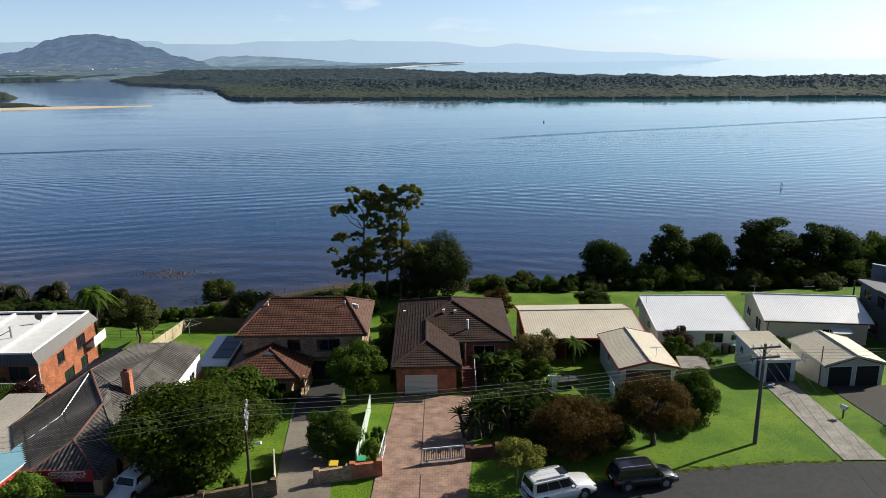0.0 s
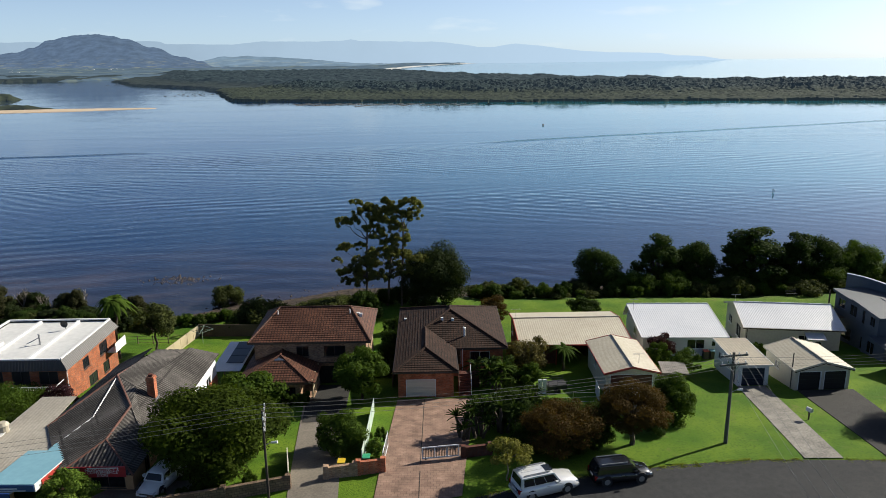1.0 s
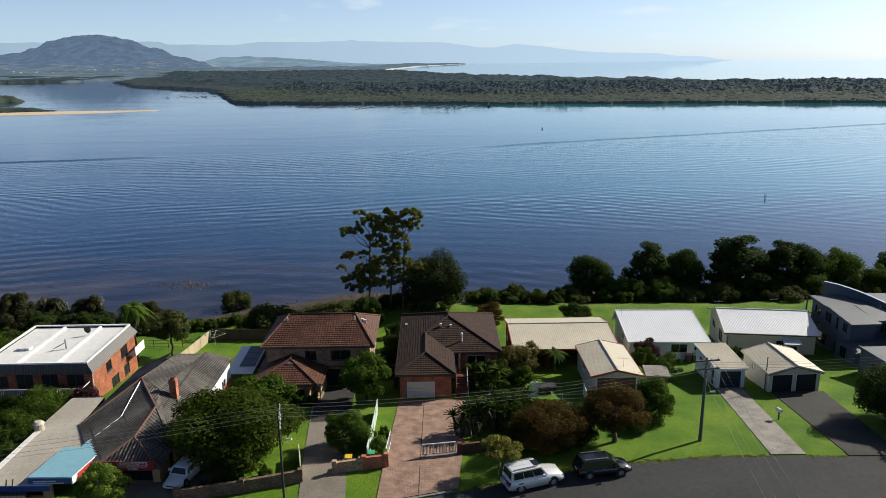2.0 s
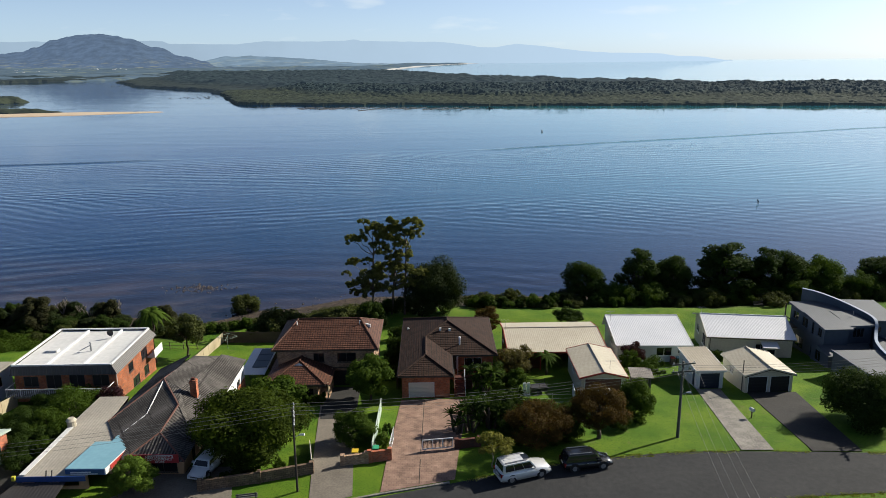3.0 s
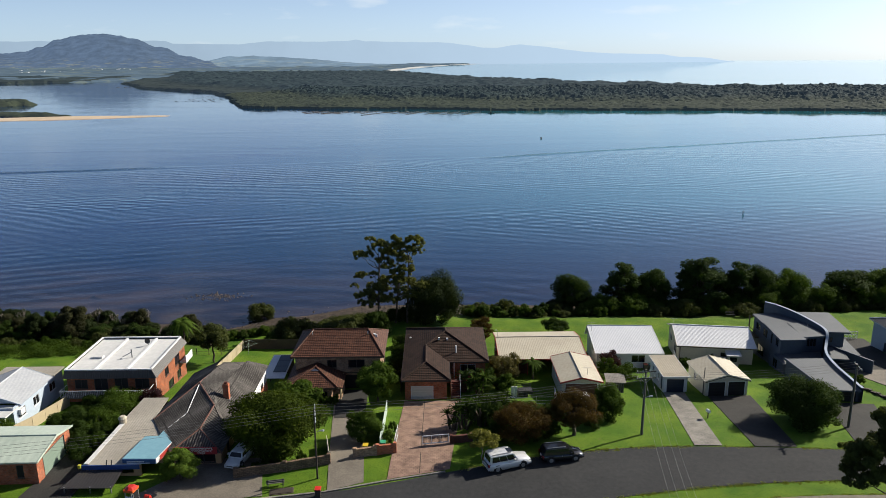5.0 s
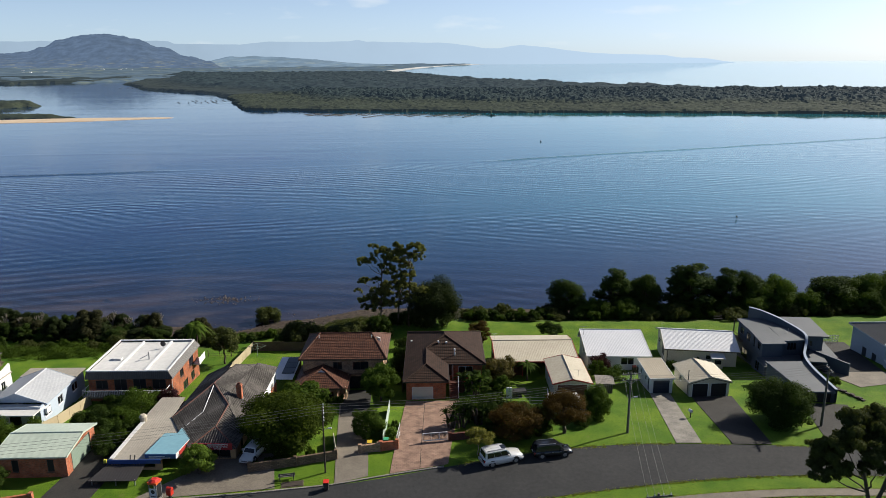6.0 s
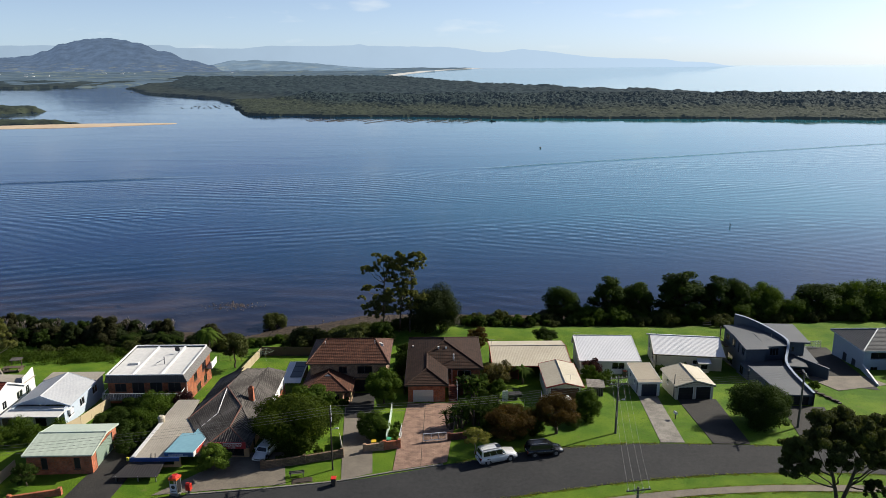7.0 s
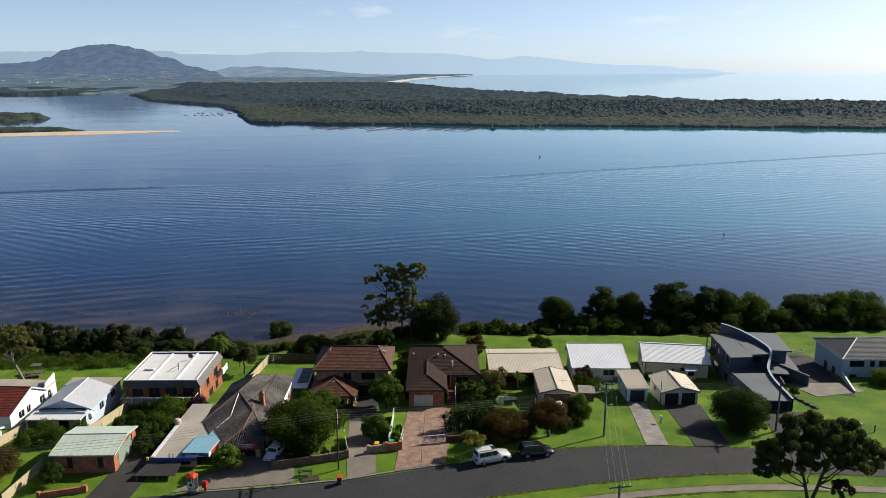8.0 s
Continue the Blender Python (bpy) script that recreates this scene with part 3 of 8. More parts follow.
straight("driveway", ((52.5, 60.0), (49.0, 45.8), (54.0, 45.0), (58.5, 59.0)), 0.05, ASPHALT_OLD, "dark asphalt driveway to a grey garage")

# upper stretch: old asphalt, its dark tone also standing in for shade by the door
straight("driveway", ((-12.2, 66.8), (-11.2, 56.5), (-7.4, 56.5), (-7.8, 66.8)), 0.09, ASPHALT_OLD, "dark upper driveway in front of the house")
kerb = Mesh()
for (x, y), (u, v) in zip([(-27, 36.3), (-18.5, 37.3), (-10, 38.7), (-3.6, 40.6)], [(-18.5, 37.3), (-10, 38.7), (-3.6, 40.6), (2.5, 42.2)]):
    kerb.beam((x, y, 0.03), (u, v, 0.03), 0.22, 0.2)
tagged(part("kerb", kerb, CONCRETE), "low grey concrete kerb along the street edge", "kerb", "", "structure")

# the estuary and the sea beyond: one sheet out to the horizon
wm = Mesh()
wx = [-4700, -3000, -2000, -1300, -800, -500, -300, -150, 0, 150, 300, 500, 800, 1300, 2000, 3000, 4700]
wy = [60, 140, 220, 320, 450, 600, 800, 1100, 1500, 2000, 2400, 2800, 3200, 3600, 4000, 4400, 4700]


def sea_z(x, y):
    r = math.hypot(x, y)
    return WATER + 33 * min(1, max(0, (r - 1900) / 2800)) ** 1.4


for j in range(len(wy) - 1):
    for i in range(len(wx) - 1):
        q = [(wx[i], wy[j]), (wx[i + 1], wy[j]), (wx[i + 1], wy[j + 1]), (wx[i], wy[j + 1])]
        if max(math.hypot(*p) for p in q) < 5600:
            wm.face([(x, y, sea_z(x, y)) for x, y in q])
WATERMAT = bpy.data.materials.new("estuary_water")
WATERMAT.use_nodes = True
wt = WATERMAT.node_tree
wb = wt.nodes["Principled BSDF"]
wpos = wt.nodes.new("ShaderNodeNewGeometry")


def wnode(kind, **inputs):
    n = wt.nodes.new(kind)
    for k, v in inputs.items():
        n.inputs[k.replace("_", " ")].default_value = v
    return n


def wmap(sx, sy, rot=0.0):
    n = wnode("ShaderNodeMapping", Scale=(sx, sy, 1.0), Rotation=(0, 0, rot))
    wt.links.new(wpos.outputs["Position"], n.inputs["Vector"])
    return n.outputs[0]


def wnoise(vec, scale, detail=4.0, distortion=0.0):
    n = wnode("ShaderNodeTexNoise", Scale=scale, Detail=detail, Distortion=distortion)
    wt.links.new(vec, n.inputs["Vector"])
    return n.outputs["Fac"]


def wmath(op, a, b):
    n = wt.nodes.new("ShaderNodeMath")
    n.operation = op
    for i, v in enumerate((a, b)):
        if isinstance(v, (int, float)):
            n.inputs[i].default_value = v
        else:
            wt.links.new(v, n.inputs[i])
    return n.outputs[0]


def wrange(v, a, b, c=0.0, d=1.0):
    n = wnode("ShaderNodeMapRange", From_Min=a, From_Max=b, To_Min=c, To_Max=d)
    wt.links.new(v, n.inputs["Value"])
    return n.outputs[0]


wsep = wt.nodes.new("ShaderNodeSeparateXYZ")
wt.links.new(wpos.outputs["Position"], wsep.inputs[0])
# shallows over mud and sand near the bank, with drifts of weed
edge = wmath("ADD", wsep.outputs["Y"], wmath("MULTIPLY", wnoise(wmap(1, 1), 0.03, 5), 34.0))
shallow = wmath("MULTIPLY", wrange(edge, 126.0, 176.0, 1.0, 0.0), wrange(wsep.outputs["X"], 20.0, -50.0, 0.25, 1.0))


def wblend(fac, a, b):
    n = wt.nodes.new("ShaderNodeMix")
    n.data_type = "RGBA"
    for k, v in (("A", a), ("B", b)):
        if isinstance(v, tuple):
            n.inputs[k].default_value = (*v, 1)
        else:
            wt.links.new(v, n.inputs[k])
    wt.links.new(fac, n.inputs["Factor"])
    return n.outputs["Result"]


mud = wblend(wrange(wnoise(wmap(0.5, 1.3, 0.3), 0.09, 5, 0.6), 0.44, 0.62), (0.012, 0.010, 0.013), (0.056, 0.042, 0.036))
mud = wblend(wmath("MULTIPLY", wrange(wnoise(wmap(0.7, 1.4), 0.25, 6, 0.5), 0.56, 0.64), wrange(wnoise(wmap(1, 1), 0.05, 2), 0.48, 0.58)), mud, (0.012, 0.012, 0.013))
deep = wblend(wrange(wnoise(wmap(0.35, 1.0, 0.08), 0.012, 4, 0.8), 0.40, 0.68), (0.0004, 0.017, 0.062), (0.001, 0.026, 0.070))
# sun-side sky sheen painted as paler base colour in the ocean-side channel; darker off the bank
sunside_sheen = wmath("MULTIPLY", wrange(wmath("ADD", wsep.outputs["X"], wmath("MULTIPLY", wsep.outputs["Y"], 0.1)), -60.0, 190.0), wrange(wsep.outputs["Y"], 118.0, 250.0))
deep = wblend(sunside_sheen, deep, (0.018, 0.118, 0.145))
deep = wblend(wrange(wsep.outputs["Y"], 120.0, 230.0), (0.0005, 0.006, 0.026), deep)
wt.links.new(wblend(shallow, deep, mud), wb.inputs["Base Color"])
wb.inputs["IOR"].default_value = 1.4
patch = wrange(wnoise(wmap(0.8, 2.2, 0.1), 0.010, 4, 0.8), 0.44, 0.66)
ripple = wmath("ADD", wnoise(wmap(0.5, 1.0, 0.12), 0.45, 3, 0.4), wmath("MULTIPLY", wnoise(wmap(0.22, 1.0, -0.15), 0.16, 2), 1.2))
fine_rip = wmath("MULTIPLY", wnoise(wmap(0.5, 1.0), 1.6, 2), 0.45)
# a tide line, bent where the current turns: ripples on the near side, slick water beyond
bend = wmath("SUBTRACT", wsep.outputs["X"], 33.0)
tide = wmath("SUBTRACT", wsep.outputs["Y"], wmath("ADD", wmath("MAXIMUM", wmath("MULTIPLY", bend, 0.375), wmath("MULTIPLY", bend, 0.185)), 367.0))
tide = wmath("ADD", tide, wmath("MULTIPLY", wmath("SUBTRACT", wnoise(wmap(1, 1), 0.016, 6), 0.5), 9.0))
nearside = wrange(tide, 1.0, -26.0)
seaward = wrange(bend, -14.0, 10.0)
inland = wrange(bend, -150.0, -200.0)
line = wmath("MULTIPLY", wrange(tide, -7.0, -2.0), wrange(tide, 2.0, -0.5))
line = wmath("MULTIPLY", line, wmath("ADD", wmath("MULTIPLY", seaward, 0.8), wmath("ADD", inland, 0.12)))
chop = wmath("MULTIPLY", wmath("MULTIPLY", wrange(tide, 0.5, -5.0), wrange(tide, -130.0, -20.0)), seaward)
wt.links.new(wmath("ADD", wmath("MULTIPLY", line, 0.30), 0.045), wb.inputs["Roughness"])
amount = wmath("ADD", wmath("MULTIPLY", patch, 0.55), wmath("ADD", wmath("MULTIPLY", nearside, 0.30), wmath("ADD", wmath("MULTIPLY", line, 2.2), wmath("ADD", wmath("MULTIPLY", chop, 0.75), 0.05))))
h = wmath("ADD", wmath("MULTIPLY", ripple, amount), wmath("MULTIPLY", fine_rip, wmath("ADD", nearside, 0.3)))
# long low wave trains crossing at a slant, fading in and out
for rot, s_, dist, seed_ in ((0.30, 0.044, 5.0, 3.0), (-0.55, 0.060, 6.0, 9.0), (0.80, 0.080, 6.0, 14.0)):
    wv = wnode("ShaderNodeTexWave", Scale=s_, Distortion=dist, Detail=3.0, Detail_Scale=0.45)
    wv.bands_direction = "Y"
    wt.links.new(wmap(0.55, 1.0, rot), wv.inputs["Vector"])
    shift = wnode("ShaderNodeMapping", Location=(seed_ * 40.0, seed_ * 17.0, seed_), Scale=(0.7, 1.5, 1.0))
    wt.links.new(wpos.outputs["Position"], shift.inputs["Vector"])
    train = wmath("MULTIPLY", wv.outputs["Fac"], wmath("MULTIPLY", nearside, wrange(wnoise(shift.outputs[0], 0.012, 3), 0.46, 0.66)))
    h = wmath("ADD", h, wmath("MULTIPLY", train, 0.95))
wbump = wnode("ShaderNodeBump", Strength=0.2, Distance=0.35)
# the breeze dies away towards the ocean side
h = wmath("MULTIPLY", h, wmath("MULTIPLY", wrange(wsep.outputs["X"], -80.0, 160.0, 1.1, 0.6), wrange(wsep.outputs["Y"], 130.0, 280.0, 0.75, 1.0)))
wt.links.new(h, wbump.inputs["Height"])
wt.links.new(wbump.outputs[0], wb.inputs["Normal"])
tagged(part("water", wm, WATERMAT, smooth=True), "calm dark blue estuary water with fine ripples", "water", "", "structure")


# ---- houses ----
def roof_planes(parent, planes, caps, eaves, style, material, trim=None, cap_mat=None):
    """A roof from its slopes; caps: ridge and hip lines; eaves: lines that carry a gutter."""
    for pl in planes:
        part("roof_slope", Mesh().sheet(pl, style), material, parent)
    for p, q in caps:
        part("ridge_capping", Mesh().bar(Vector(p) + Vector((0, 0, 0.04)), Vector(q) + Vector((0, 0, 0.04)), 0.12), cap_mat or material, parent)
    for p, q in eaves:
        part("gutter", Mesh().beam(p, q, 0.12, 0.16, 0.10), trim or WHITE, parent)


def vent_pipe(parent, x, y, z, h=0.5, r=0.07, material=None):
    part("vent_pipe", Mesh().bar((x, y, z - 0.3), (x, y, z + h), r, sides=8).bar((x, y, z + h), (x, y, z + h + 0.08), r * 1.6, r * 1.2, 8), material or WHITE, parent)


def dish(parent, x, y, z):
    m = Mesh().bar((x, y, z), (x, y, z + 0.6), 0.03)
    for i in range(10):
        a0, a1 = 2 * math.pi * i / 10, 2 * math.pi * (i + 1) / 10
        p = lambda a, r, d: Vector((x + r * math.cos(a), y - 0.15 - d, z + 0.75 + r * math.sin(a)))
        m.face([p(a0, 0.2, 0), p(a1, 0.2, 0), p(a1, 0.42, 0.1), p(a0, 0.42, 0.1)])
        m.face([p(a0, 0.2, 0), p(a0, 0.0, -0.03), p(a1, 0.2, 0)])
    part("satellite_dish", m, CHARCOAL, parent, "dark satellite dish")


def antenna(parent, x, y, z, h=2.0):
    m = Mesh().bar((x, y, z), (x, y, z + h), 0.02).bar((x - 0.6, y, z + h), (x + 0.6, y, z + h), 0.015)
    for i in range(6):
        m.bar((x - 0.55 + 0.2 * i, y - 0.3, z + h), (x - 0.55 + 0.2 * i, y + 0.3, z + h), 0.01)
    part("antenna", m, GALV, parent)


def main_house():
    h = thing("house", 3.0, 62.8, -1.75, 0, "split-level red brick house with a dark brown tiled roof", "house")
    e, k = 2.95, 0.385
    x0, x1, xm, y0, y1, y2 = -6.0, 6.1, 0.5, -0.4, 5.6, 18.9
    wx_ = (x0 + xm) / 2
    wr = (xm - x0) / 2
    mr = (x1 - x0) / 2
    A, B = (wx_, y0 + wr, e + k * wr), (wx_, y1 + wr, e + k * wr)
    C, D = ((x0 + x1) / 2, y1 + mr, e + k * mr), ((x0 + x1) / 2, y2 - mr, e + k * mr)
    planes = [[(x0, y2, e), (x0, y0, e), A, B, C, D], [(x0, y0, e), (xm, y0, e), A], [(xm, y0, e), (xm, y1, e), B, A],
              [(xm, y1, e), (x1, y1, e), C, B], [(x1, y1, e), (x1, y2, e), D, C], [(x1, y2, e), (x0, y2, e), D]]
    roof_planes(h, planes, [((x0, y0, e), A), ((xm, y0, e), A), (A, B), (B, C), ((x1, y1, e), C), (C, D), ((x0, y2, e), D), ((x1, y2, e), D)],
                [((x0, y0, e), (xm, y0, e)), ((xm, y0, e), (xm, y1, e)), ((xm, y1, e), (x1, y1, e)), ((x1, y1, e), (x1, y2, e)), ((x0, y2, e), (x0, y0, e))], "tile", TILE_DARK, CHARCOAL)
    part("eave_lining", Mesh().slab([(x0, y0), (xm, y0), (xm, y1), (x1, y1), (x1, y2), (x0, y2)], e - 0.12, e - 0.09), TIMBER, h)
    walls(h, x0 + 0.45, xm - 0.45, 0, 6.5, -0.3, e - 0.1, BRICK_RED, front=[("garage_door", 0.85, 2.9, 0.35, 1.85, CREAM_DOOR)])
    walls(h, x0 + 0.45, x1 - 0.45, 6.5, y2 - 0.5, -2.4, e - 0.1, BRICK_RED, front=[("door", 5.7, 0.95, 3.1, 2.05, TIMBER), ("window", 7.6, 2.2, 3.3, 1.3), ("window", 7.6, 1.6, 0.6, 1.0)],
          right=[("window", 2, 1.8, 3.4, 1.2), ("window", 6, 1.8, 3.4, 1.2)], left=[("window", 3, 1.6, 3.3, 1.2), ("window", 8, 1.6, 3.3, 1.2)])
    # entry stair and landing beside the garage wing
    st = thing("staircase", 3.6, 63.0, -1.85, 0, "brick entry staircase with white handrail posts", "stairs")
    for i in range(9):
        part("step", Mesh().box(0, 1.35, 0.28 * i, 0.28 * i + 0.30, -0.3, 0.165 * (i + 1)), BRICK_DARK, st)
    part("landing", Mesh().box(0, 2.2, 2.56, 3.25, -0.3, 1.47), BRICK_DARK, st)
    for x in (0.06, 1.3):
        for y, z in ((0.1, 0.16), (1.2, 0.75), (2.45, 1.45)):
            part("rail_post", Mesh().box(x - 0.03, x + 0.03, y - 0.03, y + 0.03, z, z + 0.95), WHITE if x > 1 else TIMBER, st)
        part("handrail", Mesh().beam((x, 0.05, 1.1), (x, 2.5, 2.42), 0.06, 0.07), WHITE if x > 1 else TIMBER, st)
    part("verandah_post", Mesh().box(-0.35, -0.25, 5.5, 5.6, 1.2, e - 0.1), WHITE, h)
    part("verandah_post", Mesh().box(1.15, 1.25, 5.5, 5.6, 0.4, e - 0.1), WHITE, h)
    vent_pipe(h, 1.5, 7.4, 3.9, 0.7, 0.10)
    for x, y, z in ((-0.9, 9.8, 4.9), (0.3, 9.9, 4.75), (-5.2, 14, 3.35)):
        part("roof_vent", Mesh().box(x - 0.14, x + 0.14, y - 0.12, y + 0.12, z - 0.25, z + 0.10), WHITE, h)


def left_house():
    h = thing("house", -12.0, 67.5, -2.3, 0, "two-storey tan brick house with brown-red tiled roofs", "house")
    e = 5.05
    walls(h, -5.9, 5.9, 0, 9.2, 2.5, e, BRICK_TAN, front=[("window", 4.4, 1.3, 0.7, 1.2), ("window", 7.3, 2.3, 0.7, 1.2)],
          right=[("window", 2, 1.4, 0.9, 1.1), ("window", 5.5, 1.4, 0.9, 1.1)], left=[("window", 4, 1.4, 0.9, 1.1)], frame_mat=TIMBER)
    # near-black door leaf stands in for the shade inside the undercroft arch
    walls(h, -5.9, 5.9, 0.25, 9.2, -0.6, 2.5, BRICK_TAN, front=[("door", 6.3, 2.6, 0.5, 2.1, DARK)], right=[("window", 4, 1.4, 0.9, 1.1)], frame_mat=TIMBER)
    part("floor_band", Mesh().box(-5.95, 5.95, -0.05, 9.25, 2.42, 2.55), TIMBER, h)
    hip_roof(h, -5.9, 5.9, 0.05, 9.1, e, 2.15, "tile", TILE_BROWN, over=0.55, ridge=(-3.9, 4.6, 3.9, 4.6), trim=TIMBER)
    for s in (-1, 1):
        part("gablet", Mesh().face([(s * 3.95, 3.6, e + 1.75), (s * 3.95, 5.6, e + 1.75), (s * 3.95, 4.6, e + 2.2)]).box(min(s * 3.9, s * 4.0), max(s * 3.9, s * 4.0), 3.5, 3.62, e + 1.6, e + 2.2), WHITE, h)
    for x, y in ((4.6, 4.0), (4.9, 3.7)):
        part("roof_vent", Mesh().box(x, x + 0.35, y, y + 0.25, e + 1.2, e + 1.62), WHITE, h)
    # single-storey wing in front
    walls(h, -5.8, -0.4, -4.7, 0.2, -0.2, 2.6, BRICK_TAN, front=[("window", 0.9, 1.2, 1.0, 1.1), ("window", 3.1, 1.8, 1.0, 1.1)], left=[("window", 1.8, 1.4, 1.0, 1.1)], frame_mat=TIMBER)
    hip_roof(h, -6.1, 0.1, -4.7, 2.4, 2.62, 1.45, "tile", TILE_BROWN, over=0.5, ridge=(-2.9, -1.5, -2.9, 1.6), trim=TIMBER)
    part("gablet", Mesh().box(-3.95, -1.85, -2.35, -2.27, 3.58, 3.66).face([(-3.8, -2.3, 3.62), (-2.0, -2.3, 3.62), (-2.9, -2.15, 4.1)]), WHITE, h)
    # porch with balustrade
    part("porch_floor", Mesh().box(-0.35, 0.9, -4.6, -0.3, -0.1, 0.62), BRICK_TAN, h)
    for y in (-4.5, -2.5, -0.5):
        part("porch_post", Mesh().box(0.74, 0.86, y - 0.06, y + 0.06, 0.62, 2.6), CREAM_FENCE, h)
    part("porch_roof", Mesh().sheet([(1.15, -4.9, 2.42), (1.15, 0.1, 2.42), (0.4, 0.1, 2.66), (0.4, -4.9, 2.66)], "tile"), TILE_BROWN, h)
    part("handrail", Mesh().box(0.76, 0.84, -4.5, -0.5, 1.45, 1.53), CREAM_FENCE, h)
    for i in range(10):
        part("baluster", Mesh().box(0.78, 0.82, -4.3 + 0.4 * i, -4.26 + 0.4 * i, 0.62, 1.45), CREAM_FENCE, h)
    c = thing("carport", -21.1, 71.0, -2.6, 0, "low white steel carport roof on posts beside the house", "carport")
    part("roof_sheet", Mesh().sheet([(-1.5, -4, 2.25), (1.6, -4, 2.25), (1.6, 4, 2.4), (-1.5, 4, 2.4)], "corr"), STEEL_WHITE, c)
    for i in range(3):
        part("solar_panel", Mesh().box(-0.35, 1.45, -2.1 + 1.95 * i, -0.25 + 1.95 * i, 0, 0.05, pose(0, 0, 2.38, 1.1, 0, 0)), NAVY_DOOR, c, "dark blue solar panel")
    for x in (-1.3, 1.4):
        for y in (-3.8, 0, 3.8):
            part("post", Mesh().box(x - 0.05, x + 0.05, y - 0.05, y + 0.05, -0.6, 2.2), TIMBER, c)
    part("back_wall", Mesh().box(-1.4, 1.5, 3.7, 3.8, -0.8, 2.2), TIMBER, c)


def cream_house():
    h = thing("house", 17.4, 72.6, -3.0, 0, "low cream house with ribbed steel roof and red trim", "house")
    # recessed walls in dark brick: the carport's deep shade is put into their colour
    walls(h, -6.3, 6.3, 6.4, 10.2, -0.8, 2.75, BRICK_DARK, front=[("window", 5.0, 1.6, 1.5, 1.1), ("door", 8.2, 0.9, 0.9, 2.0, BROWN_DOOR)], right=[("window", 1, 1.5, 1.7, 1.1)], left=[("window", 1, 1.5, 1.7, 1.1)])
    walls(h, -6.3, -2.2, 0.7, 6.35, -0.8, 2.75, BRICK_DARK, front=[("window", 1.2, 1.6, 1.5, 1.1)], left=[("window", 2, 1.5, 1.7, 1.1)])
    part("side_wall", Mesh().box(6.1, 6.3, 0.3, 6.35, -0.8, 2.75), CREAM, h)
    gable_roof(h, -6.3, 6.3, 0.0, 10.3, 2.85, 0.75, "corr", STEEL_CREAM, over=0.35, trim=RED_TRIM, at=0.62, gable_mat=CREAM, pitch=0.26)
    for x_ in (-6.1, -2.2, 2.0, 6.1):
        part("carport_post", Mesh().box(x_ - 0.06, x_ + 0.06, 0.1, 0.22, -0.8, 2.8), RED_TRIM, h)
    part("carport_roof", Mesh().sheet([(2.2, -1.0, 2.62), (6.6, -1.0, 2.62), (6.6, 0.0, 2.80), (2.2, 0.0, 2.80)], "corr", 0.26), STEEL_CREAM, h)
    antenna(h, -6.2, 6.2, 2.9, 2.0)
    g = thing("garage", 21.05, 62.6, -1.75, 0, "cream gabled garage with dark red door and red trim", "garage")
    walls(g, -2.6, 2.6, 0, 8.3, -0.4, 2.45, CREAM, front=[("garage_door", 0.45, 4.3, 0.4, 2.15, BROWN_DOOR)], left=[("window", 3, 1.0, 1.4, 0.8)])
    gable_roof(g, -2.6, 2.6, 0, 8.3, 2.45, 0.62, "corr", STEEL_CREAM, axis="y", over=0.25, end_over=0.3, trim=RED_TRIM, gable_mat=CREAM, pitch=0.26)
    antenna(g, 1.0, 1.2, 2.7, 1.2)


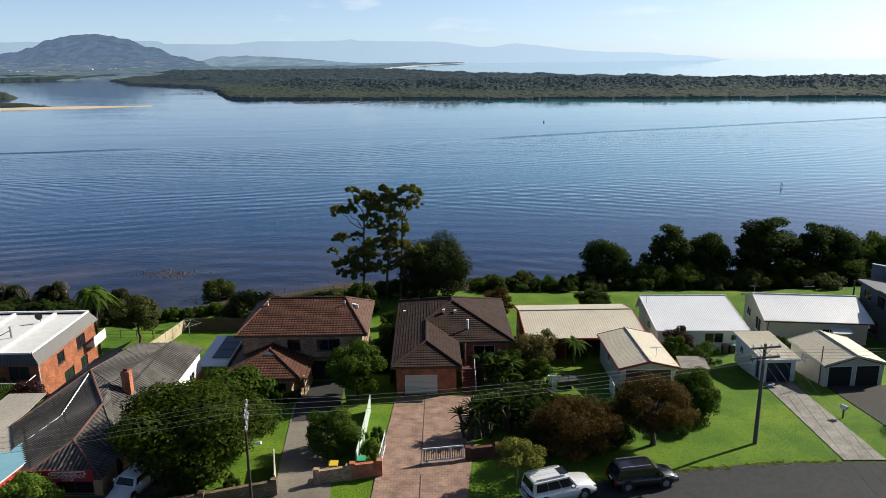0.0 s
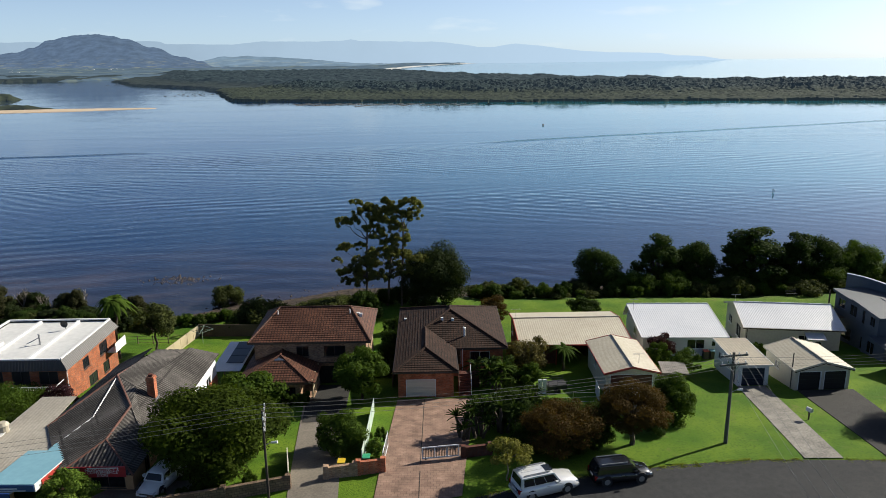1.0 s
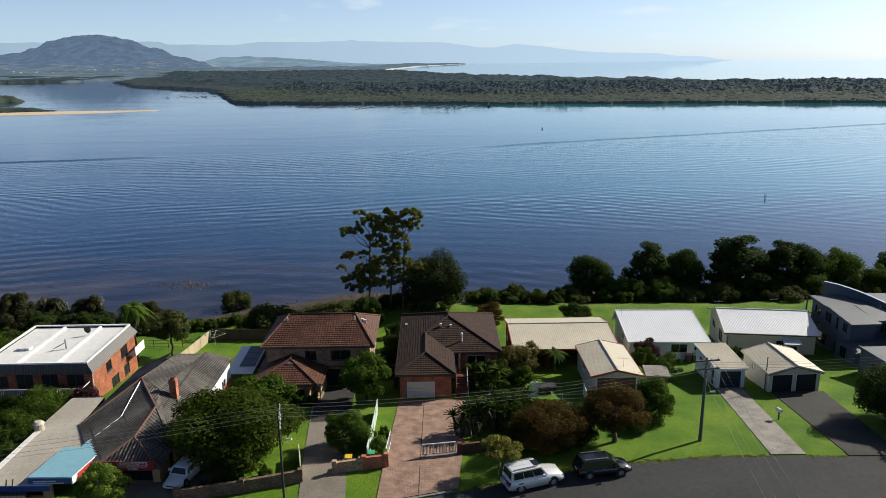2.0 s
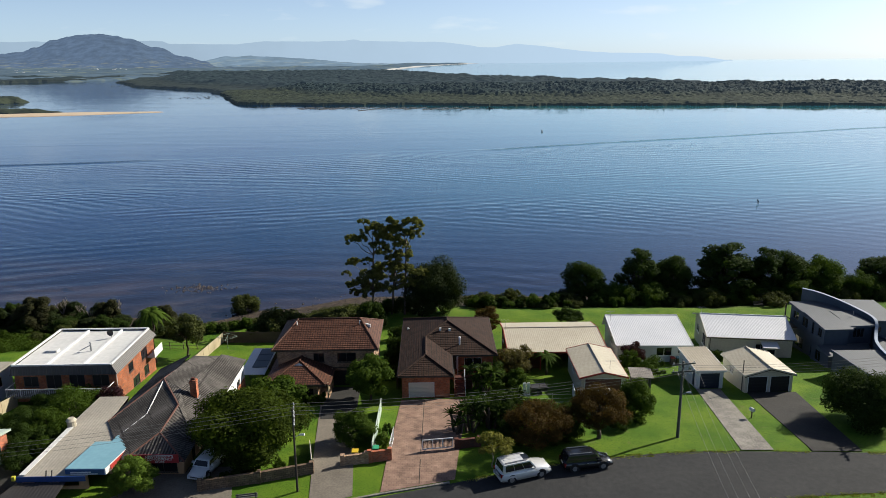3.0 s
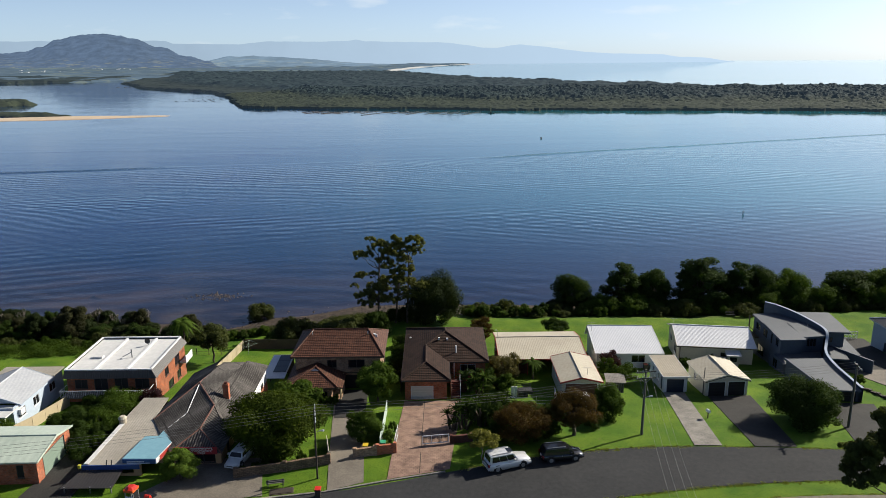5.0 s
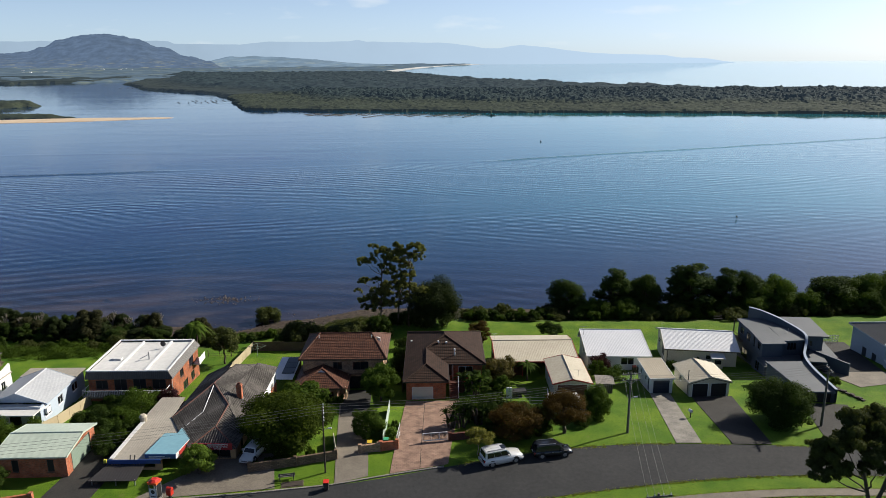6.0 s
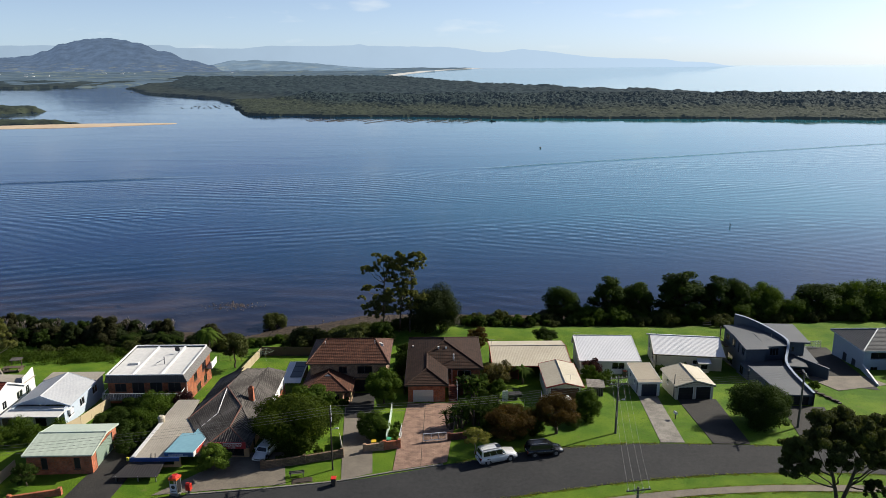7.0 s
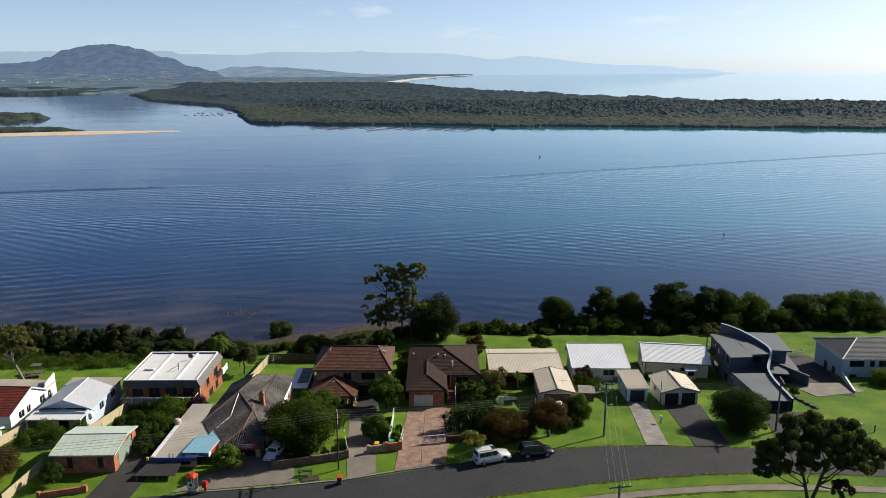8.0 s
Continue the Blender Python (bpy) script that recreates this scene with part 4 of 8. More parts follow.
def white_cottage():
    h = thing("house", 30.8, 75.3, -3.2, -2.5, "white weatherboard cottage with pale ribbed steel roof", "house")
    walls(h, -4.8, 4.8, 0, 8.8, -1.0, 2.6, WHITE, front=[("window", 5.2, 2.1, 2.0, 1.2), ("window", 8.1, 0.9, 2.3, 0.7), ("window", 1.6, 1.5, 2.0, 1.2)], right=[("window", 2, 1.2, 2.2, 1.0), ("window", 6, 1.2, 2.2, 1.0)], left=[("window", 4, 1.4, 2.2, 1.0)])
    for i in range(11):
        z = -0.9 + 0.32 * i
        part("weatherboard_lap", Mesh().box(-4.83, 4.83, -0.025, 0.0, z, z + 0.02), WHITE, h) if z < 0.9 else None
    gable_roof(h, -4.8, 4.8, 0, 8.8, 2.72, 1.25, "corr", STEEL_WHITE, over=0.5, end_over=0.35, trim=WHITE, gable_mat=WHITE, pitch=0.25, at=0.88)
    part("window_awning", Mesh().sheet([(5.2, 3.6, 2.0), (5.2, 8.5, 2.0), (4.85, 8.5, 2.5), (4.85, 3.6, 2.5)], "corr"), CREAM, h)
    antenna(h, -4.7, 6, 3.4, 1.8)

    for i, (x, m_) in enumerate(((3.1, CHARCOAL), (2.3, CHARCOAL))):
        b = thing("wheelie_bin", 30.8 + x, 74.2, ground_z(33, 74.2), 0, "dark wheelie bin standing against a white wall", "bin", "bins by the white cottage")
        part("bin_body", Mesh().box(-0.28, 0.28, -0.3, 0.3, 0, 0.95), m_, b)
        part("bin_lid", Mesh().box(-0.3, 0.3, -0.34, 0.32, 0.95, 1.03), RED_TRIM if i else BLUE_ROOF, b)
    s = thing("garage", 34.35, 64.5, -2.0, 0, "small white single garage with tan roof and navy door", "garage")
    walls(s, -1.6, 1.6, 0, 6.3, -0.4, 2.5, WHITE, front=[("garage_door", 0.4, 2.4, 0.45, 2.0, NAVY_DOOR)], left=[("window", 1, 0.8, 1.4, 0.8), ("window", 3.4, 0.8, 1.4, 0.8), ("door", 4.8, 0.8, 0.4, 1.95, NAVY_DOOR)])
    part("roof_sheet", Mesh().sheet([(-1.85, -0.35, 2.52), (1.85, -0.35, 2.52), (1.85, 6.6, 2.78), (-1.85, 6.6, 2.78)], "corr", 0.3), STEEL_TAN, s)
    part("fascia", Mesh().beam((-1.85, -0.36, 2.45), (1.85, -0.36, 2.45), 0.04, 0.2).beam((-1.85, -0.35, 2.45), (-1.85, 6.6, 2.7), 0.04, 0.2).beam((1.85, -0.35, 2.45), (1.85, 6.6, 2.7), 0.04, 0.2), WHITE, s)


def hall_house():
    h = thing("house", 44.7, 77.1, -3.3, -8.6, "long cream house with shallow pale steel roof", "house")
    walls(h, -5.5, 5.5, 0, 9, -0.9, 2.85, CREAM, front=[("window", 6.2, 1.5, 2.0, 0.8)], left=[("window", 1.2, 1.6, 1.7, 1.1, DARK), ("window", 5.0, 2.0, 1.2, 1.7, DARK)], right=[("window", 3, 1.4, 1.8, 1.0)])
    gable_roof(h, -5.5, 5.5, 0, 9, 2.9, 1.35, "corr", STEEL_WHITE, over=0.4, end_over=0.4, trim=CREAM, gable_mat=CREAM, pitch=0.2, at=0.55)
    part("roof_edge", Mesh().beam((-5.9, -0.45, 2.72), (5.9, -0.45, 2.72), 0.05, 0.14), TIMBER, h)
    pch = part("entry_porch", Mesh().box(1.6, 3.2, -1.2, 0, -0.4, 1.9), CREAM, h)
    part("porch_roof", Mesh().sheet([(1.3, -1.5, 1.95), (3.5, -1.5, 1.95), (3.5, 0, 2.3), (1.3, 0, 2.3)], "corr"), STEEL_WHITE, h)
    part("porch_window", Mesh().box(1.9, 2.9, -1.24, -1.2, 0.9, 1.6), GLASS, h)
    part("downpipe", Mesh().bar((-5.3, -0.06, -0.9), (-5.3, -0.06, 2.7), 0.05), TIMBER, h)
    antenna(h, -5.6, 5.2, 3.8, 1.4)
    g = thing("garage", 40.75, 62.9, -1.85, 2, "cream double garage with pale gabled roof and dark doors", "garage")
    walls(g, -2.85, 2.85, 0, 6.2, -0.4, 2.4, CREAM, front=[("garage_door", 0.35, 2.3, 0.4, 2.1, DARK), ("garage_door", 3.05, 2.3, 0.4, 2.1, DARK)], left=[("window", 2, 0.9, 1.4, 0.8)])
    gable_roof(g, -2.85, 2.85, 0, 6.2, 2.42, 0.78, "corr", STEEL_CREAM, axis="y", over=0.25, end_over=0.25, trim=CREAM, gable_mat=CREAM, pitch=0.26)
    part("roof_edge", Mesh().beam((-3.1, -0.27, 2.22), (0, -0.27, 3.08), 0.05, 0.1).beam((0, -0.27, 3.08), (3.1, -0.27, 2.22), 0.05, 0.1), TIMBER, g)
    part("flue_pole", Mesh().bar((-2.95, 0.6, -0.4), (-2.95, 0.6, 4.0), 0.06), POLE_WOOD, g)


def grey_house():
    h = thing("house", 55.5, 73.5, -3.0, 0, "modern blue-grey rendered house with curved parapet wall", "house")
    W = lambda x, y, z: Vector((x - 55.5, y - 73.5, z + 3.0))
    P2 = lambda x, y: (x - 55.5, y - 73.5)

    def run(p0, p1, z0, z1, opens=(), label=""):
        mb = Mesh()
        hs = [(o[1], o[1] + o[2], o[3], o[3] + o[4]) for o in opens]
        wall_face(mb, P2(*p0), P2(*p1), z0 + 3.0, z1 + 3.0, hs)
        part("wall", mb, GREYBLUE, h, label)
        for o, q in zip(opens, hs):
            opening(h, P2(*p0), P2(*p1), z0 + 3.0, q, o[0], GREYBLUE, o[5] if len(o) > 5 else None, o[6] if len(o) > 6 else 1)

    def roof(pts, style="corr"):
        part("roof_slope", Mesh().sheet([W(*p) for p in pts], style, 0.3, 0.005), STEEL_GREY, h)
        ring = [W(*p) for p in pts]
        fb = Mesh()
        for p, q in zip(ring, ring[1:] + ring[:1]):
            fb.beam(p, q, 0.06, 0.2, 0.12)
        part("fascia", fb, GREYBLUE, h)

    # upper storey: a forward bay and a set-back part, deep eaves
    run((53.0, 83.2), (53.0, 73.9), -4.2, 1.9, [("window", 0.8, 1.5, 4.6, 1.2), ("window", 3.4, 1.5, 4.4, 1.4), ("window", 6.0, 0.6, 4.2, 1.7, None, 0), ("window", 7.6, 1.0, 4.5, 1.2), ("window", 2.0, 2.2, 1.0, 1.6), ("window", 6.2, 1.6, 1.0, 1.6)])
    run((53.0, 73.9), (56.2, 73.9), -0.9, 1.9)
    run((56.2, 73.9), (56.2, 74.9), -0.9, 1.9)
    run((56.2, 74.9), (59.9, 74.9), -0.9, 1.9, [("window", 1.2, 1.5, 1.1, 1.3, None, 2)])
    run((56.6, 83.6), (53.0, 83.2), -5.0, 1.9)
    roof([(52.6, 73.2, 2.0), (56.5, 73.3, 2.0), (56.5, 79.5, 2.3), (52.9, 79.5, 2.3)])
    roof([(56.5, 74.3, 2.03), (60.1, 74.6, 2.03), (59.6, 79.2, 2.34), (56.5, 79.5, 2.36)])
    roof([(52.95, 79.5, 2.12), (59.5, 79.3, 2.22), (57.0, 84.0, 2.34), (53.0, 84.0, 2.2)])
    part("eave_shadow_board", Mesh().slab([P2(53.0, 73.9), P2(56.2, 73.9), P2(59.6, 75.0), P2(57.0, 83.4), P2(53.0, 83.2)], 4.83, 4.89), GREYBLUE, h)
    # balcony post and rail at the rear corner
    part("balcony_post", Mesh().box(-3.2, -3.06, 9.9, 10.04, -1.8, 5.2), TIMBER, h)
    part("balcony_floor", Mesh().box(-3.2, -2.5, 7.4, 10.1, 2.3, 2.45), TIMBER, h)
    part("balcony_rail", Mesh().box(-3.2, -3.12, 7.4, 10.1, 3.3, 3.4).box(-3.2, -3.12, 7.4, 10.1, 2.8, 2.86), TIMBER, h)
    # lower front rooms under a skillion
    run((52.6, 76.0), (52.6, 71.6), -4.0, -0.85, [("window", 1.0, 1.4, 1.2, 1.5)])
    run((52.6, 71.6), (58.2, 72.3), -4.0, -0.95, [("window", 0.8, 1.6, 1.0, 1.5, DARK), ("window", 3.2, 1.6, 0.9, 1.9, DARK)])
    roof([(52.2, 71.0, -0.85), (58.6, 71.8, -0.85), (59.4, 74.6, -0.45), (52.2, 73.9, -0.45)])
    # the curved parapet wall, tall at the back and sweeping down to the garage
    line_ = [(55.6, 85.6, 3.7), (57.0, 84.2, 3.6), (58.6, 81.8, 3.3), (59.8, 79.0, 2.95), (60.5, 76.6, 2.65), (60.4, 75.0, 2.3), (59.6, 73.5, 1.3), (58.5, 71.5, 1.0), (57.7, 69.0, 0.92), (57.3, 66.0, 0.84), (57.2, 63.0, 0.76), (57.1, 59.6, 0.68)]
    pts_ = []
    for i in range(len(line_) - 1):
        q = [Vector(line_[max(0, min(len(line_) - 1, j))]) for j in (i - 1, i, i + 1, i + 2)]
        for k in range(4):
            t = k / 4
            pts_.append(0.5 * (2 * q[1] + (q[2] - q[0]) * t + (2 * q[0] - 5 * q[1] + 4 * q[2] - q[3]) * t * t + (3 * q[1] - q[0] - 3 * q[2] + q[3]) * t ** 3))
    pts_.append(Vector(line_[-1]))
    cw, cap = Mesh(), Mesh()
    side = []
    for i, p in enumerate(pts_):
        d = pts_[min(i + 1, len(pts_) - 1)] - pts_[max(i - 1, 0)]
        side.append(Vector((-d.y, d.x, 0)).normalized() * 0.14)
    for i in range(len(pts_) - 1):
        a0, b0 = pts_[i] - side[i], pts_[i] + side[i]
        a1, b1 = pts_[i + 1] - side[i + 1], pts_[i + 1] + side[i + 1]
        foot = lambda p: W(p.x, p.y, min(-4.6, ground_z(p.x, p.y) - 0.4) if p.y > 70 else ground_z(p.x, p.y) - 0.3)
        cw.face([foot(a0), foot(a1), W(*a1), W(*a0)])
        cw.face([foot(b1), foot(b0), W(*b0), W(*b1)])
        up = Vector((0, 0, 0.07))
        e0, e1 = side[i] * 1.35, side[i + 1] * 1.35
        q = [W(*(pts_[i] - e0)), W(*(pts_[i + 1] - e1)), W(*(pts_[i + 1] + e1)), W(*(pts_[i] + e0))]
        cap.face([v + up for v in q])
        cap.face([q[0], q[1], q[1] + up, q[0] + up])
        cap.face([q[2], q[3], q[3] + up, q[2] + up])
    part("curved_wall", cw, GREYBLUE, h, "curved blue-grey parapet wall", smooth=True)
    part("coping", cap, mat("pale_blue_coping", (0.30, 0.38, 0.50), 0.6, 0.08, 1.0), h, "pale blue coping")
    # wing beyond the curve
    run((60.6, 77.2), (64.0, 76.6), -4.2, 1.75, [("window", 1.4, 0.5, 4.2, 0.9, None, 0)])
    run((64.0, 76.6), (64.8, 83.8), -4.6, 1.75)
    run((64.8, 83.8), (57.5, 84.6), -5.0, 1.75)
    roof([(60.5, 76.7, 1.9), (64.7, 76.2, 1.9), (65.5, 84.2, 2.25), (58.6, 84.9, 2.25)])
    roof([(63.4, 74.4, -0.75), (65.2, 73.8, -0.75), (66.0, 80.4, -0.4), (64.2, 80.2, -0.4)])
    run((65.0, 74.4), (65.7, 80.0), -4.2, -0.8)
    roof([(59.6, 73.2, -0.95), (62.9, 72.6, -0.95), (63.6, 76.4, -0.6), (60.7, 76.7, -0.6)])
    part("yard_wall", Mesh().beam(W(61.9, 77.2, -1.9), W(65.6, 71.2, -2.2), 0.22, 3.0), GREYBLUE, h)
    part("coping", Mesh().beam(W(61.9, 77.2, -0.36), W(65.6, 71.2, -0.66), 0.3, 0.07), GREYBLUE, h)
    # garage, its side following the curve
    roof([(52.5, 59.9, 0.36), (57.0, 59.6, 0.36), (58.2, 69.6, 0.62), (51.6, 69.6, 0.62)])
    run((52.7, 60.3), (57.0, 60.0), -1.9, 0.25, [("garage_door", 0.3, 3.7, 0.3, 1.7, DARK)])
    run((51.8, 69.4), (52.7, 60.3), -3.2, 0.3, [("window", 2.0, 1.0, 1.8, 0.9)])
    run((57.6, 69.4), (51.8, 69.4), -3.2, 0.3)
    part("parapet", Mesh().beam(W(51.62, 69.6, 0.62), W(52.48, 59.9, 0.4), 0.16, 0.3), GREYBLUE, h)
    part("air_conditioner", Mesh().box(-3.95, -3.6, -6.4, -5.5, 0.5, 1.2), WHITE, h)
    part("vent_pipe", Mesh().bar(W(58.6, 77.4, 2.4), W(58.6, 77.4, 3.0), 0.05), GALV, h)
    bed = thing("garden_edging", 60.3, 63.0, ground_z(60.3, 63), 0, "low row of dark red stones along a lawn edge", "edging")
    for i in range(22):
        t = i / 21
        x, y = 59.4 + 2.2 * t, 70.5 - 10.0 * t
        part("stone", Mesh().box(-0.22, 0.22, -0.2, 0.2, -0.25, 0.2 + 0.08 * (i % 3), pose(x - 60.3, y - 63.0, ground_z(x, y) - ground_z(60.3, 63), 0, 0, 27 * i)), ROCK, bed)


def right_house():
    h = thing("house", 74.2, 76.3, -4.6, 0, "two-storey pale blue-white house with slate-grey tiled roof", "house")
    walls(h, 0, 16, 0, 9.5, -1.0, 5.0, PALEBLUE, front=[("window", 1.2, 2.6, 4.4, 1.1), ("window", 4.8, 0.9, 4.4, 1.1), ("window", 6.4, 2.0, 4.4, 1.1), ("window", 9.4, 3.0, 4.4, 1.1), ("window", 1.4, 1.2, 1.6, 1.3), ("window", 5.6, 1.4, 1.4, 1.5), ("window", 8.4, 2.8, 1.4, 1.5)],
          left=[("window", 3.4, 1.2, 1.2, 2.1, NAVY_DOOR, 0), ("window", 6.2, 1.2, 1.2, 2.1, NAVY_DOOR, 0)], frame_mat=CHARCOAL)
    hip_roof(h, 0, 16, 0, 9.5, 5.05, 2.0, "tile", SLATE, WHITE, over=0.5, trim=WHITE)
    w = thing("garden_wall", 73.4, 69.5, -3.2, 0, "pale rendered garden wall stepping down a slope", "wall")
    part("wall_panel", Mesh().beam((0.6, 6.4, 0.2), (-1.6, -1.6, 0.3), 0.2, 1.8), PALEBLUE, w)
    part("coping", Mesh().beam((0.6, 6.4, 1.14), (-1.6, -1.6, 1.24), 0.28, 0.08), WHITE, w)
    g = thing("gate", 70.2, 89.5, ground_z(70, 89.5), 4, "white picket deck gate and sloping rail", "gate")
    for i in range(9):
        part("picket", Mesh().box(0.5 * i - 0.04, 0.5 * i + 0.04, -0.03, 0.03, -0.2, 1.5), WHITE, g)
    for z in (0.4, 0.9, 1.4):
        part("rail", Mesh().box(0, 4.0, -0.06, -0.03, z - 0.05, z + 0.05), WHITE, g)
    for z in (0.0, 0.7):
        part("rail", Mesh().beam((-3.5, -1.0, z - 0.2), (0, 0, z + 0.6), 0.06, 0.09), WHITE, g)
    for t in (0, 0.5):
        part("post", Mesh().box(-3.5 + 3.5 * t - 0.05, -3.5 + 3.5 * t + 0.05, -1 + t - 0.05, -1 + t + 0.05, -0.6, 0.9 + 0.6 * t), WHITE, g)


def flat_house():
    h = thing("house", -41.5, 63.4, -2.0, 0, "two-storey orange brick house with flat white roof", "house")
    x0, x1, y1 = -6.1, 5.6, 11.8
    walls(h, x0, x1, 0, y1, -1.2, 4.0, BRICK_ORANGE, front=[("window", 1.0, 1.7, 3.3, 1.3, DARK), ("window", 3.6, 1.8, 3.0, 1.8, DARK), ("window", 6.3, 1.8, 3.0, 1.8, DARK), ("window", 9.0, 1.9, 3.3, 1.4, DARK), ("window", 2, 2, 0.8, 1.4), ("window", 7, 2, 0.8, 1.4)],
          right=[("window", 3.6, 1.4, 3.2, 1.2), ("window", 7.6, 1.9, 3.1, 1.4), ("window", 4.5, 2.0, 0.8, 1.3), ("window", 8, 1.5, 0.8, 1.3)], left=[("window", 4, 1.6, 3.2, 1.2)], frame_mat=CHARCOAL)
    # dark mansard band round the roof, leaning in
    band = Mesh()
    lo = [Vector(p) for p in ((x0 - 0.35, -0.35, 3.7), (x1 + 0.35, -0.35, 3.7), (x1 + 0.35, y1 + 0.35, 3.7), (x0 - 0.35, y1 + 0.35, 3.7))]
    hi = [Vector(p) for p in ((x0 - 0.05, -0.05, 4.85), (x1 - 0.35, 0.0, 4.85), (x1 - 0.35, y1 - 0.2, 4.85), (x0 - 0.05, y1 - 0.2, 4.85))]
    for i in range(4):
        j = (i + 1) % 4
        band.sheet([lo[i], lo[j], hi[j], hi[i]], "corr", 0.3, 0.03)
    part("mansard", band, CHARCOAL, h)
    part("roof_deck", Mesh().box(x0 + 0.05, x1 - 0.45, 0.1, y1 - 0.3, 4.2, 4.62), MEMBRANE, h, "white membrane roof")
    p = Mesh()
    for a, b in zip(hi, hi[1:] + hi[:1]):
        p.beam(a, b, 0.22, 0.16)
    part("parapet", p, WHITE, h)
    for x in (-2.4, 1.9):
        part("roof_upstand", Mesh().box(x - 0.14, x + 0.14, 0.3, y1 - 0.5, 4.62, 4.86), WHITE, h)
    part("skylight", Mesh().box(-4.4, -3.1, 4.2, 5.0, 4.62, 4.9), MEMBRANE, h)
    vent_pipe(h, 0.9, 4.6, 4.6, 1.1, 0.09, GALV)
    part("flue_elbow", Mesh().bar((0.9, 4.6, 5.4), (-0.4, 4.4, 4.75), 0.05), GALV, h)
    dish(h, 1.5, 9.0, 4.6)
    # front balcony
    part("balcony_floor", Mesh().box(x0 - 0.1, x1 - 0.2, -1.9, -0.02, 1.55, 1.75), CONCRETE, h)
    part("balcony_rail", Mesh().box(x0 - 0.1, x1 - 0.2, -1.9, -1.84, 2.62, 2.7).box(x0 - 0.1, x0 - 0.04, -1.84, 0, 2.62, 2.7).box(x1 - 0.26, x1 - 0.2, -1.84, 0, 2.62, 2.7), WHITE, h)
    for i in range(8):
        part("rail_post", Mesh().box(x0 - 0.1 + 1.63 * i, x0 - 0.04 + 1.63 * i, -1.9, -1.84, 1.75, 2.62), WHITE, h)
    for i in range(48):
        part("baluster", Mesh().box(x0 + 0.1 + 0.236 * i, x0 + 0.125 + 0.236 * i, -1.885, -1.86, 1.75, 2.62), WHITE, h)
    part("balcony_post", Mesh().box(x0, x0 + 0.12, -1.8, -1.68, -1, 1.55).box(x1 - 0.5, x1 - 0.38, -1.8, -1.68, -1, 1.55), WHITE, h)
    part("downpipe", Mesh().bar((x1 + 0.08, 0.1, -1.2), (x1 + 0.08, 0.1, 3.8), 0.05), WHITE, h)
    part("side_balcony", Mesh().box(x1, x1 + 1.0, 9.3, y1 + 0.3, 1.6, 1.75).box(x1 + 0.95, x1 + 1.0, 9.3, y1 + 0.3, 1.75, 2.7), WHITE, h)


